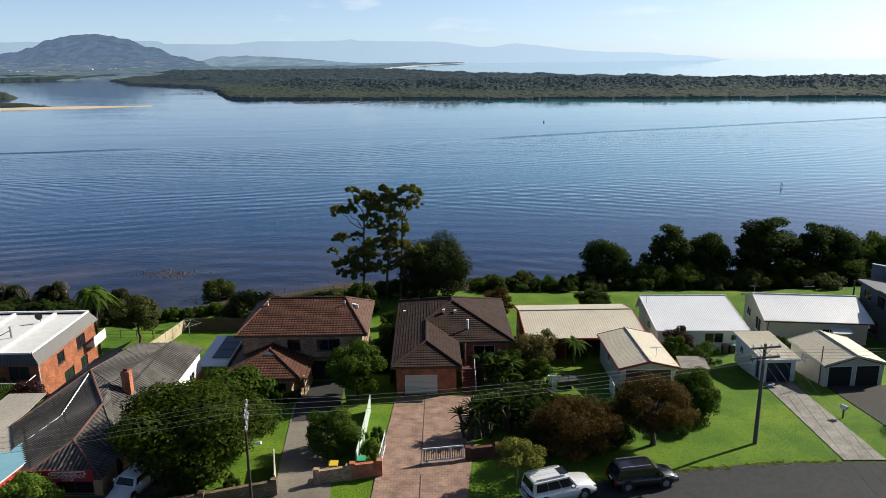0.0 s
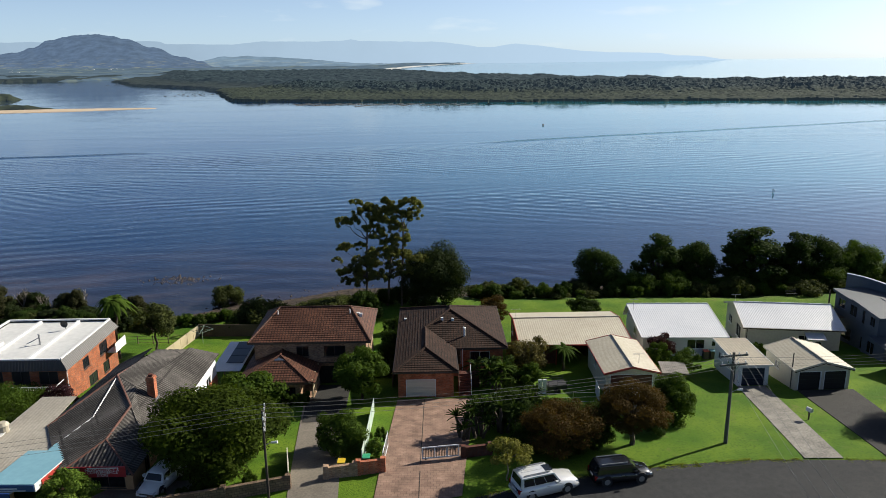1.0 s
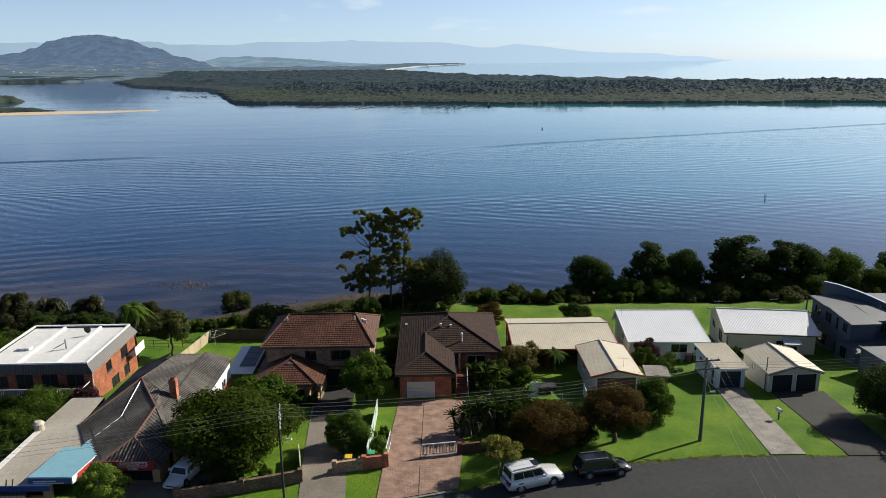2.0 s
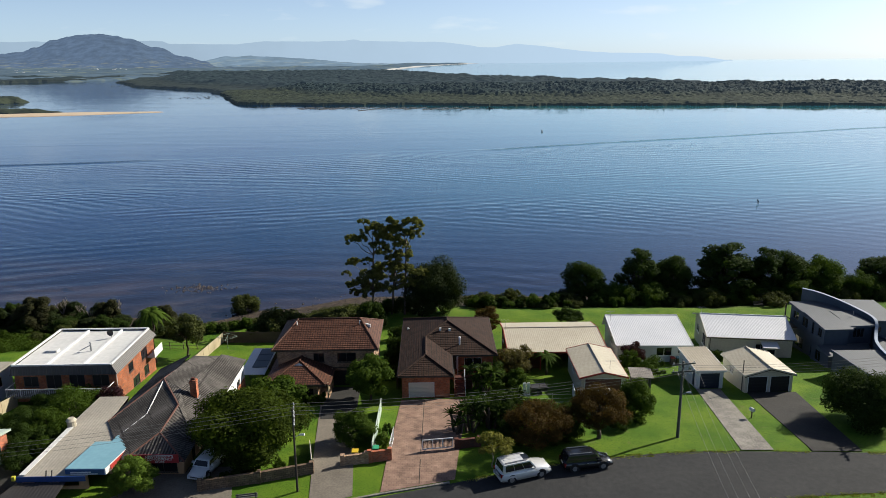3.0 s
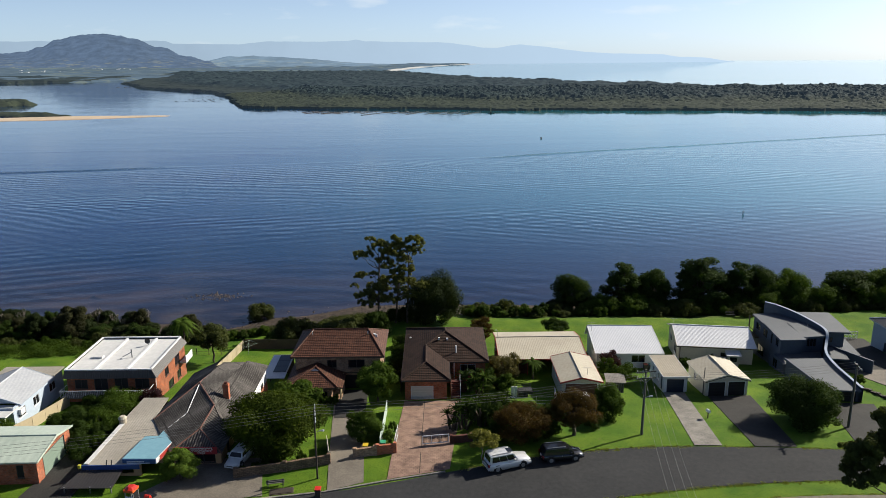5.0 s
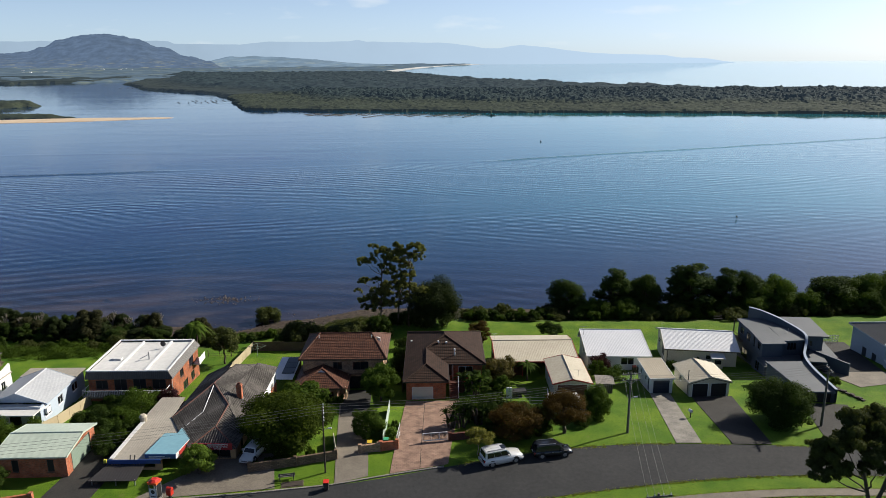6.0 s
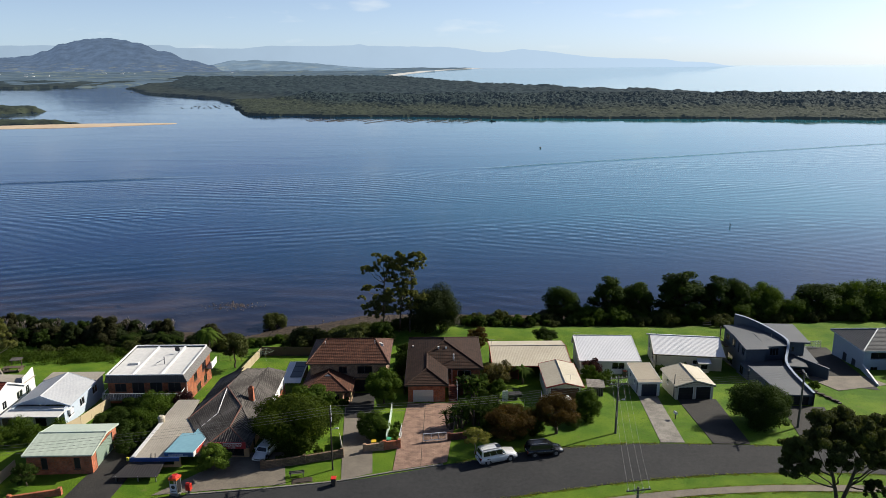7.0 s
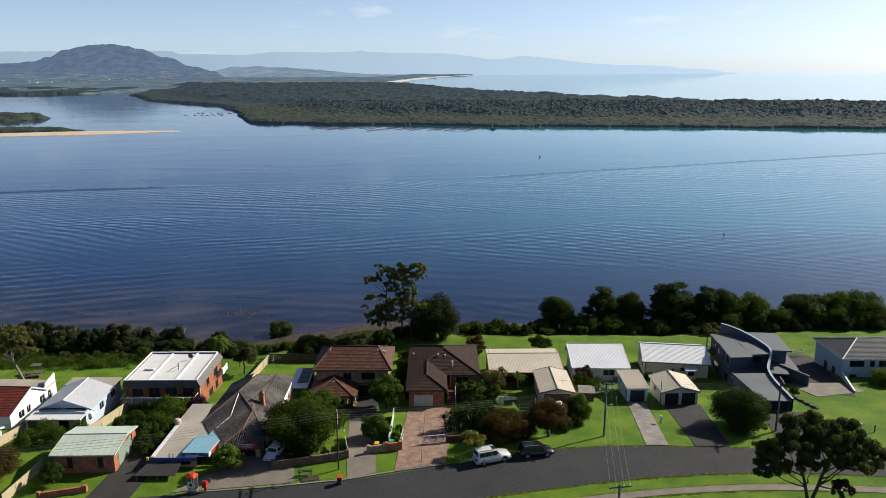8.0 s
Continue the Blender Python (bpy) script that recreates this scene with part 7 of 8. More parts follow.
# rocks and weed on the tidal flat
rng = random.Random(21)
mb = Mesh()
for i in range(900):
    x = rng.uniform(-48, 12)
    y = shore_y(x) + rng.gauss(-2.5, 3.4) if i % 3 else rng.gauss(129.5, 1.6)
    if i % 3 == 0:
        x = rng.gauss(-47, 3.2)
    r = rng.uniform(0.12, 0.5)
    z = max(WATER - 0.02, ground_z(x, y))
    pts_ = [Vector((x + r * rng.uniform(0.6, 1.2) * math.cos(a), y + r * rng.uniform(0.6, 1.2) * math.sin(a), z - 0.1)) for a in (0, 1.25, 2.5, 3.75, 5.0)]
    top = Vector((x, y, z + r * rng.uniform(0.25, 0.5)))
    for a, b in zip(pts_, pts_[1:] + pts_[:1]):
        mb.face([a, b, top])
tagged(part("shore_rocks", mb, ROCK), "scattered brown rocks and weed along the waterline", "rocks", "", "stuff")


# ---- far shore, sandbar, hills ----
def far_forest(name, inside, x0, x1, y0, y1, step, crown, height, material, label, seed):
    """A canopy of rounded crowns as one sheet, where inside(x, y) gives 0 (water) to 1 (tall wood)."""
    rng = np.random.default_rng(seed)
    nx, ny = int((x1 - x0) / step) + 1, int((y1 - y0) / step) + 1
    X, Y = np.meshgrid(np.linspace(x0, x1, nx), np.linspace(y0, y1, ny))
    X = X + rng.uniform(-0.3, 0.3, X.shape) * step
    Y = Y + rng.uniform(-0.3, 0.3, Y.shape) * step
    gx, gy = int((x1 - x0) / crown) + 3, int((y1 - y0) / crown) + 3
    jx, jy = rng.uniform(0.1, 0.9, (gy, gx)), rng.uniform(0.1, 0.9, (gy, gx))
    jh = rng.uniform(0.5, 1.0, (gy, gx)) ** 0.8
    cx, cy = (X - x0) / crown + 1, (Y - y0) / crown + 1
    H = np.zeros_like(X)
    for dx in (-1, 0, 1):
        for dy in (-1, 0, 1):
            ix, iy = np.clip(np.floor(cx).astype(int) + dx, 0, gx - 1), np.clip(np.floor(cy).astype(int) + dy, 0, gy - 1)
            d2 = (cx - ix - jx[iy, ix]) ** 2 + (cy - iy - jy[iy, ix]) ** 2
            H = np.maximum(H, jh[iy, ix] * np.sqrt(np.clip(1 - d2 / 0.62, 0, 1)))
    H = 0.5 + 0.5 * H + rng.uniform(-0.07, 0.07, X.shape)
    K = np.vectorize(inside)(X, Y)
    Z0 = np.vectorize(sea_z)(X, Y)
    Z = np.where(K > 0, Z0 + H * height * K, Z0 - 3.0)
    keep = (K[:-1, :-1] > 0) | (K[1:, :-1] > 0) | (K[:-1, 1:] > 0) | (K[1:, 1:] > 0)
    idx = np.arange(nx * ny).reshape(ny, nx)
    F = np.stack([idx[:-1, :-1], idx[:-1, 1:], idx[1:, 1:], idx[1:, :-1]], -1)[keep]
    used_, inv = np.unique(F, return_inverse=True)
    V = np.stack([X, Y, Z], -1).reshape(-1, 3)[used_]
    me = bpy.data.meshes.new(name)
    me.from_pydata(V.tolist(), [], inv.reshape(-1, 4).tolist())
    me.materials.append(material)
    return tagged(new(name, me), label, "forest", "", "stuff")


def lerp_line(pts, x):
    for (a, b), (c, d) in zip(pts, pts[1:]):
        if x <= c:
            return b + (d - b) * max(0, (x - a)) / (c - a)
    return pts[-1][1]


FRONT = [(-250, 905), (-212, 800), (-173, 790), (-119, 774), (-75, 768), (-6, 755), (60, 730), (114, 728), (196, 716), (281, 705), (357, 695), (430, 680), (700, 640), (1100, 560)]
BACK = [(-900, 3000), (-130, 2450), (-60, 2250), (100, 1720), (330, 1260), (600, 1040), (1100, 820)]
LEFT = [(800, -212), (905, -248), (1037, -290), (1210, -372), (1300, -455), (1404, -555), (1729, -725), (1900, -760), (2600, -1000)]


def wobble(x, y, s):
    return noise.noise((x / s, y / s, 1.7))


def mangrove(x, y):
    f = y - lerp_line(FRONT, x) - 9 * wobble(x, 0, 35)
    b = lerp_line(BACK, x) - y
    l = x - lerp_line(LEFT, y) - 14 * wobble(0, y, 40)
    if f < 0 or b < 0 or l < 0:
        return 0.0
    e = min(1, 0.55 + min(f, l) / 25)
    tall = smooth(95, 150, f + 30 * wobble(x, y, 90)) * smooth(60, 140, l)
    return e * (0.38 + 0.62 * tall) * (0.85 + 0.3 * wobble(x, y, 50))


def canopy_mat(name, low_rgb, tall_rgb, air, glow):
    """Low olive mangroves at the edge, taller blue-green wood behind, a little sea haze painted over as emission."""
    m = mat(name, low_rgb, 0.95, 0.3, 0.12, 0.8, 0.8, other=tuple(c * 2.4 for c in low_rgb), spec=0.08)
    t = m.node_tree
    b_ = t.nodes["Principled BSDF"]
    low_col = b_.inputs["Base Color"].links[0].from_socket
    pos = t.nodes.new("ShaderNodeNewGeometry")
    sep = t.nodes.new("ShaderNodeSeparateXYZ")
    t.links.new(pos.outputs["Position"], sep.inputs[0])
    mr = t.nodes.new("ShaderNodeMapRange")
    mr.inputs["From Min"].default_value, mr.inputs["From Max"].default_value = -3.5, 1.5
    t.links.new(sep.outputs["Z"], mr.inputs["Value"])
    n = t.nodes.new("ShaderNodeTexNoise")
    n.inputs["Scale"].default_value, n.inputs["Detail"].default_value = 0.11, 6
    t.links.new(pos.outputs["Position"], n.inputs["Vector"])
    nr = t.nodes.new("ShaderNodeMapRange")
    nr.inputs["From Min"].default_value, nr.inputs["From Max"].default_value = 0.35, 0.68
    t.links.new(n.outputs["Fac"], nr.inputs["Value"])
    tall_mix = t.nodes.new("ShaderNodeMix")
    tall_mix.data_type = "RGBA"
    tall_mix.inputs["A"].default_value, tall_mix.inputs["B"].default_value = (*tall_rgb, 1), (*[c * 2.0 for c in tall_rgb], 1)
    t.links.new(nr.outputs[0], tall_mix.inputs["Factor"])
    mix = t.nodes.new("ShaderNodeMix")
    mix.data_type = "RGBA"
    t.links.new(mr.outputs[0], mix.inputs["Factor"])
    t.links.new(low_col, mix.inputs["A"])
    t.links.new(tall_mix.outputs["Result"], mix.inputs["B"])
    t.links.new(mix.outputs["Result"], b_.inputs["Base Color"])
    # the haze: an even blue glow mixed over the leaves
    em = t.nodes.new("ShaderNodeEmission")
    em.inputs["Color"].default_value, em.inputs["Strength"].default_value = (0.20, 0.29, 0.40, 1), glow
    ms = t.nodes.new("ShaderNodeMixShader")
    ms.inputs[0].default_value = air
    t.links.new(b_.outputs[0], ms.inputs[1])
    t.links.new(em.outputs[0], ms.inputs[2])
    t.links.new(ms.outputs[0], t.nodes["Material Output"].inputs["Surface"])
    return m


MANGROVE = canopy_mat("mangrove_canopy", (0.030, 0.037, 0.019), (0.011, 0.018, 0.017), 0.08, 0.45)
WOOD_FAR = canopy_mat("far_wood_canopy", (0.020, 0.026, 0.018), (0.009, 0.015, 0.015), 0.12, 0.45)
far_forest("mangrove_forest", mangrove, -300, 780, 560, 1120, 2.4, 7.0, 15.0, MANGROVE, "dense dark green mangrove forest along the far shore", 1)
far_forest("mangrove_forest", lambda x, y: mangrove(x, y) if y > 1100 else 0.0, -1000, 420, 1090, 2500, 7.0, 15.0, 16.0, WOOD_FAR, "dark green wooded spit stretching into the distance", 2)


def island(cx, cy, rx, ry):
    def f(x, y):
        d = math.hypot((x - cx) / rx, (y - cy) / ry) + 0.25 * wobble(x, y, 14)
        return max(0.0, min(1.0, (1 - d) * 3))
    return f


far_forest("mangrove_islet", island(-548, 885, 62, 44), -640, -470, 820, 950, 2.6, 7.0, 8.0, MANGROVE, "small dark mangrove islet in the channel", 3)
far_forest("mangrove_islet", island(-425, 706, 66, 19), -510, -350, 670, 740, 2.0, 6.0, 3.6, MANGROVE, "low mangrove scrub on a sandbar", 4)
sb = Mesh()
ring = []
turn = math.radians(13)
for i in range(48):
    a = 2 * math.pi * i / 48
    u, w = 125 * math.cos(a), (24 - 11 * math.cos(a)) * math.sin(a) * (0.9 + 0.12 * math.cos(5 * a)) + 3 * math.sin(2 * a)
    ring.append((-377 + u * math.cos(turn) - w * math.sin(turn), 662 + u * math.sin(turn) + w * math.cos(turn)))
sb.face([(x, y, WATER + 0.3) for x, y in ring])
for (x, y), (u, v) in zip(ring, ring[1:] + ring[:1]):
    ex = lambda p, q: (-377 + (p + 377) * 1.03, 662 + (q - 662) * 1.05, WATER - 0.3)
    sb.face([ex(x, y), ex(u, v), (u, v, WATER + 0.3), (x, y, WATER + 0.3)])
tagged(part("sandbar", sb, SAND), "pale tan sandbar lying low in the channel", "sandbar", "", "structure")

def creek_mouth(x, y):
    near = 1755 + 0.85 * max(0, x + 1022) + 26 * wobble(x, 1, 60)
    if x > -872 - 0.05 * (y - 1900) + 10 * wobble(1, y, 40) or y < near:
        return 0.0
    return 0.55 + 0.3 * wobble(x, y, 80)


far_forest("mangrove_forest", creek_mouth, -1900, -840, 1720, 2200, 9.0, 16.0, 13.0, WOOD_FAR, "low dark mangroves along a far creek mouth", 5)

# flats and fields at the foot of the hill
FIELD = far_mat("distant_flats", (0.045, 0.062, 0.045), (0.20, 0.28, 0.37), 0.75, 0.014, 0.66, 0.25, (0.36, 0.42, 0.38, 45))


def flats(x, y):
    coast = lerp_line([(1830, -880), (1950, -820), (2100, -800), (2600, -460), (3200, -160), (3700, -60), (4300, 300)], y) + 20 * wobble(x, y, 80)
    near = 1870 + 90 * wobble(x, 3, 160) + max(0, -x - 1100) * 0.25
    if x > coast or y < near:
        return 0.0
    return 0.35 + 0.5 * max(0, wobble(x, y, 70)) + 0.25 * max(0, wobble(x, y, 260))


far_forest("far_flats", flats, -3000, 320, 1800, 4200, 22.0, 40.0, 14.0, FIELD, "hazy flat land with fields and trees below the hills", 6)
bm_ = Mesh()
coast = [(-170, 2900), (-120, 3250), (-40, 3600), (80, 3950), (330, 4250), (700, 4420)]
for (x, y), (u, v) in zip(coast, coast[1:]):
    bm_.face([(x - 30, y, sea_z(x, y) + 2.0), (x + 26, y, sea_z(x, y) + 0.8), (u + 26, v, sea_z(u, v) + 0.8), (u - 30, v, sea_z(u, v) + 2.0)])
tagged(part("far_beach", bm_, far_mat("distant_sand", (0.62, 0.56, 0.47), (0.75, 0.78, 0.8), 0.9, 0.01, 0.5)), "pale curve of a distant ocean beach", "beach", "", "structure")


def ridge(name, y0, depth, x0, x1, n, top, material, label):
    """A hill range: its skyline height at each x, falling to both sides, with gullies."""
    mb = Mesh()
    rows = 14
    grid = []
    for j in range(rows + 1):
        f = j / rows
        row = []
        for i in range(n + 1):
            x = x0 + (x1 - x0) * i / n
            y = y0 - depth * (1 - f)
            h_ = top(x) * (math.sin(f * math.pi / 2) ** 1.2) * (1 + 0.12 * (1 - f) * noise.fractal((x / 260, y / 260, 2.0), 1.0, 2.0, 5))
            row.append(Vector((x * y / y0, y, 12 + max(-10, h_))))
        grid.append(row)
    for j in range(rows):
        for i in range(n):
            mb.face([grid[j][i], grid[j][i + 1], grid[j + 1][i + 1], grid[j + 1][i]])
    return tagged(part(name, mb, material, smooth=True), label, "hills", "", "structure")


HILL = [(-2700, 60), (-2500, 66), (-2290, 75), (-2170, 84), (-2090, 106), (-1983, 144), (-1900, 160), (-1861, 168), (-1800, 171), (-1742, 173), (-1660, 163), (-1597, 148), (-1453, 103), (-1308, 55), (-1205, 31), (-1130, 6), (-1000, 0)]
RANGE = [(-2700, 140), (-2389, 141), (-2109, 142), (-1850, 134), (-1611, 142), (-1487, 140), (-1450, 124), (-1270, 122), (-1083, 118), (-925, 134), (-643, 130), (-470, 134), (-423, 141), (-380, 131), (-267, 128), (60, 123), (200, 106), (268, 94), (363, 91), (430, 103), (489, 108), (616, 98), (760, 78), (935, 60), (1285, 51), (1382, 38), (1542, 31), (1640, 16), (1760, 4)]


def eased(pts, x):
    for (a, b), (c, d) in zip(pts, pts[1:]):
        if x <= c:
            return b + (d - b) * smooth(0.0, 1.0, 0.5 * smooth(a, c, x) + 0.5 * max(0, x - a) / (c - a))
    return pts[-1][1]


def hill_top(x):
    return eased(HILL, x) + 2.6 * noise.fractal((x / 24, 0, 0), 0.8, 2.0, 4)


def low_hill_top(x):
    p = 784 + (x - 40) / 3.014
    return 24 * (1 - smooth(540, 760, p)) + 3.02 * (10 * smooth(345, 410, p) * (1 - smooth(440, 640, p)) + 1.4 * noise.fractal((p / 24, 5, 0), 1.0, 2.0, 4))


def range_top(x):
    return lerp_line(RANGE, x) + 2.5 * noise.fractal((x / 90, 9, 0), 1.0, 2.0, 4)


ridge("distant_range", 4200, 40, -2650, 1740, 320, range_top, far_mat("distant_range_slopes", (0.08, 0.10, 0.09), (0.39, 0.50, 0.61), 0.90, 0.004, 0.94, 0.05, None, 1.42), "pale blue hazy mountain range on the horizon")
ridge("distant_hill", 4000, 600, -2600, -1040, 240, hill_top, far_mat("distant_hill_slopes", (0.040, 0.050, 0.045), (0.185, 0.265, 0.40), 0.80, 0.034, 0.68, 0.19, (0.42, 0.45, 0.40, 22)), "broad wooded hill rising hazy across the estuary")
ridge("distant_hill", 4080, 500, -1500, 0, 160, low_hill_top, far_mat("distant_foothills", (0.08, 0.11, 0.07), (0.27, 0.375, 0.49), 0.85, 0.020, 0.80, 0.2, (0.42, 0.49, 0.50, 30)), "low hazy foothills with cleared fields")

rng = random.Random(77)
tw = Mesh()
for i in range(44):
    x, y = rng.gauss(-1500, 300) if i % 3 else rng.gauss(-1420, 60), rng.uniform(2700, 3300)
    s_ = rng.uniform(1.5, 6)
    z = sea_z(x, y) + 2
    tw.box(x - s_, x + s_, y - 4, y + 4, z, z + rng.uniform(2, 4.5))
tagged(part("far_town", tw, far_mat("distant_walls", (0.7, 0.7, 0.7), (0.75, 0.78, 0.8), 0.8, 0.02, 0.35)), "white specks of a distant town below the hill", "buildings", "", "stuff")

# buoys, marker posts and oyster racks
def marker(name, x, y, hgt, r, material, label):
    ob = thing(name, x, y, WATER, 0, label, "marker")
    part("post", Mesh().bar((0, 0, -1), (0, 0, hgt), r, r * 0.8, 8), material, ob)
    part("head", Mesh().bar((0, 0, hgt), (0, 0, hgt + 0.5), r * 1.8, r * 0.9, 8), material, ob)


marker("buoy", 73.0, 458, 0.45, 0.42, CHARCOAL, "small dark channel buoy floating on the water")
marker("marker_post", 106.0, 213, 0.9, 0.09, TIMBER, "thin timber marker post standing in the water")
marker("marker_post", 106.5, 213.3, 0.5, 0.08, TIMBER, "short timber marker post standing in the water")
for x, y in ((58.3, 691), (106.6, 724)):
    b = thing("work_boat", x, y, WATER, 8, "small dark oyster punt moored by the mangroves", "boat", "moored punts")
    part("hull", Mesh().slab([(-3.2, -1.0), (2.4, -1.0), (3.6, 0), (2.4, 1.0), (-3.2, 1.0)], -0.2, 0.55), CHARCOAL, b)
    part("cabin", Mesh().box(-1.5, -0.3, -0.6, 0.6, 0.55, 1.7), TIMBER, b)
rng = random.Random(31)
def rack(x, y, rz, length):
    ob = thing("oyster_rack", x, y, WATER, rz, "low dark timber oyster rack standing in shallow water", "rack", "oyster racks")
    for s in (-0.6, 0.6):
        part("rail", Mesh().box(0, length, s - 0.12, s + 0.12, 0.05, 0.3), CHARCOAL, ob)
    for i in range(int(length / 5) + 1):
        part("post", Mesh().box(5 * i - 0.12, 5 * i + 0.12, -0.75, 0.75, -0.8, 0.45), CHARCOAL, ob)
for i in range(17):
    rack(-118 + 10.4 * i, 742 - 1.6 * i - (12 if i % 5 == 2 else 0), -118 + rng.uniform(-4, 4), rng.uniform(22, 46))
for i in range(12):
    rack(-330 + 9 * (i % 6) + rng.uniform(-2, 2), 940 + 42 * (i // 6), 112 + rng.uniform(-6, 6), rng.uniform(14, 26))
for i in range(9):
    rack(-640 + 13 * i, 1490 + rng.uniform(-10, 10), 100, 28)


# ---- vehicles ----
def paint(name, rgb, metal=0.3):
    m = mat(name, rgb, 0.25, 0.05, 1.0, metal=metal)
    m.node_tree.nodes["Principled BSDF"].inputs["Coat Weight"].default_value = 0.6
    return m


LAMP_RED = mat("tail_lamp_red", (0.35, 0.015, 0.015), 0.2, 0.05, 1.0)
LAMP_CLEAR = mat("head_lamp_clear", (0.6, 0.62, 0.65), 0.1, 0.05, 1.0)


def loft(mb, rings):
    for a, b in zip(rings, rings[1:]):
        n = len(a)
        for i in range(n):
            j = (i + 1) % n
            mb.face([a[i], b[i], b[j], a[j]][::-1])
    mb.face(rings[0])
    mb.face(rings[-1][::-1])
    return mb


def vehicle(label, x, y, rz, length, width, height, belt, colour, bonnet, rear, boxy=0.6, rails=False, name="car", z=None):
    """A car pointing along its x; bonnet and rear: where the glasshouse starts and ends along its length."""
    ob = thing(name, x, y, (ground_z(x, y) + 0.03) if z is None else z, rz, label, "car")
    L, W = length / 2, width / 2

    def ring(px, zb, zt, w, cut=0.12):
        return [Vector((px, -w, zb)), Vector((px, w, zb)), Vector((px, w + 0.02, (zb + zt) / 2)), Vector((px, w - cut * 0.4, zt - cut)), Vector((px, w - cut * 1.4, zt)), Vector((px, -w + cut * 1.4, zt)), Vector((px, -w + cut * 0.4, zt - cut)), Vector((px, -w - 0.02, (zb + zt) / 2))]

    hood = belt - 0.10
    body = Mesh()
    loft(body, [ring(-L, 0.45, belt - 0.15, W * 0.86), ring(-L + 0.10, 0.32, belt, W * 0.95), ring(-L + 0.7, 0.26, belt + 0.02, W), ring(L * 0.2, 0.26, belt, W), ring(L * 0.48, 0.28, hood + 0.06, W * 0.99), ring(L - 0.5, 0.30, hood - 0.06, W * 0.95), ring(L - 0.12, 0.34, hood - 0.16, W * 0.86), ring(L, 0.45, hood - 0.32, W * 0.74)])
    part("body", body, colour, ob, smooth=True)
    f, r = L - bonnet, -L + rear
    cab = Mesh()
    tw = W * 0.76
    lean = (0.75 if boxy > 0.5 else 1.15) * (height - belt)
    lo, hi = belt - 0.03, height
    back = 0.35 * (height - belt) * (1.6 - boxy)
    loft(cab, [[Vector((r, -W * 0.93, lo)), Vector((r, W * 0.93, lo)), Vector((f, W * 0.93, lo)), Vector((f, -W * 0.93, lo))][::-1],
               [Vector((r + back * 0.9, -tw - 0.02, hi - 0.06)), Vector((r + back * 0.9, tw + 0.02, hi - 0.06)), Vector((f - lean, tw + 0.02, hi - 0.06)), Vector((f - lean, -tw - 0.02, hi - 0.06))][::-1],
               [Vector((r + back * 1.05 + 0.08, -tw + 0.10, hi - 0.015)), Vector((r + back * 1.05 + 0.08, tw - 0.10, hi - 0.015)), Vector((f - lean - 0.16, tw - 0.10, hi - 0.015)), Vector((f - lean - 0.16, -tw + 0.10, hi - 0.015))][::-1],
               [Vector((r + back * 1.2 + 0.35, -tw + 0.34, hi)), Vector((r + back * 1.2 + 0.35, tw - 0.34, hi)), Vector((f - lean - 0.5, tw - 0.34, hi)), Vector((f - lean - 0.5, -tw + 0.34, hi))][::-1]])
    part("cabin", cab, colour, ob)
    P = lambda q, v, s: Vector((q, s * (W * 0.93 + (tw + 0.02 - W * 0.93) * v), lo + (hi - 0.06 - lo) * v))
    # glass, a finger proud of the cabin faces
    span_f, span_r = f - lean, r + back * 0.9
    for s in (-1, 1):
        cuts = [0.07, 0.36, 0.66, 0.96]
        for a, b in zip(cuts, cuts[1:]):
            q = []
            for u, v in ((a, 0.14), (b - 0.012, 0.14), (b - 0.012, 0.88), (a, 0.88)):
                x0, x1 = r + back * 0.9 * v, f - lean * v
                q.append(P(x0 + (x1 - x0) * u, v, s) + Vector((0, s * 0.012, 0)))
            part("side_window", Mesh().face(q if s < 0 else q[::-1]), GLASS, ob)
    for name_, x_lo, x_hi, out in (("windscreen", f, span_f, 1), ("rear_window", r, span_r, -1)):
        g = []
        for s, v in ((-0.86, 0.14), (0.86, 0.14), (0.84, 0.9), (-0.84, 0.9)):
            px = x_lo + (x_hi - x_lo) * v
            g.append(Vector((px + out * 0.015, s * (W * 0.93 + (tw - W * 0.93) * v), lo + (hi - 0.06 - lo) * v + 0.012)))
        part(name_, Mesh().face(g if out > 0 else g[::-1]), GLASS, ob)
    for px in (-L * 0.60, L * 0.58):
        for s in (-1, 1):
            rw = 0.37 if height > 1.6 else 0.32
            wh = part("tyre", Mesh().bar((px, s * (W - 0.22), rw), (px, s * (W + 0.015), rw), rw, rw, 18), RUBBER, ob)
            part("rim", Mesh().bar((px, s * (W + 0.0), rw), (px, s * (W + 0.03), rw), rw * 0.66, rw * 0.6, 12), GALV, wh)
            part("wheel_arch", Mesh().bar((px, s * (W - 0.3), rw + 0.05), (px, s * (W + 0.005), rw + 0.05), rw + 0.09, rw + 0.09, 18), RUBBER, ob)
    for s in (-1, 1):
        part("headlight", Mesh().box(L - 0.30, L - 0.06, s * W * 0.62 - 0.2, s * W * 0.62 + 0.2, hood - 0.38, hood - 0.2), LAMP_CLEAR, ob)
        part("tail_light", Mesh().box(-L - 0.01, -L + 0.2, s * W * 0.80 - 0.12, s * W * 0.80 + 0.12, belt - 0.42, belt - 0.12), LAMP_RED, ob)
        part("mirror", Mesh().box(f - 0.55, f - 0.35, s * (W + 0.02), s * (W + 0.22), belt + 0.02, belt + 0.2) if s > 0 else Mesh().box(f - 0.55, f - 0.35, -W - 0.22, -W - 0.02, belt + 0.02, belt + 0.2), colour, ob)
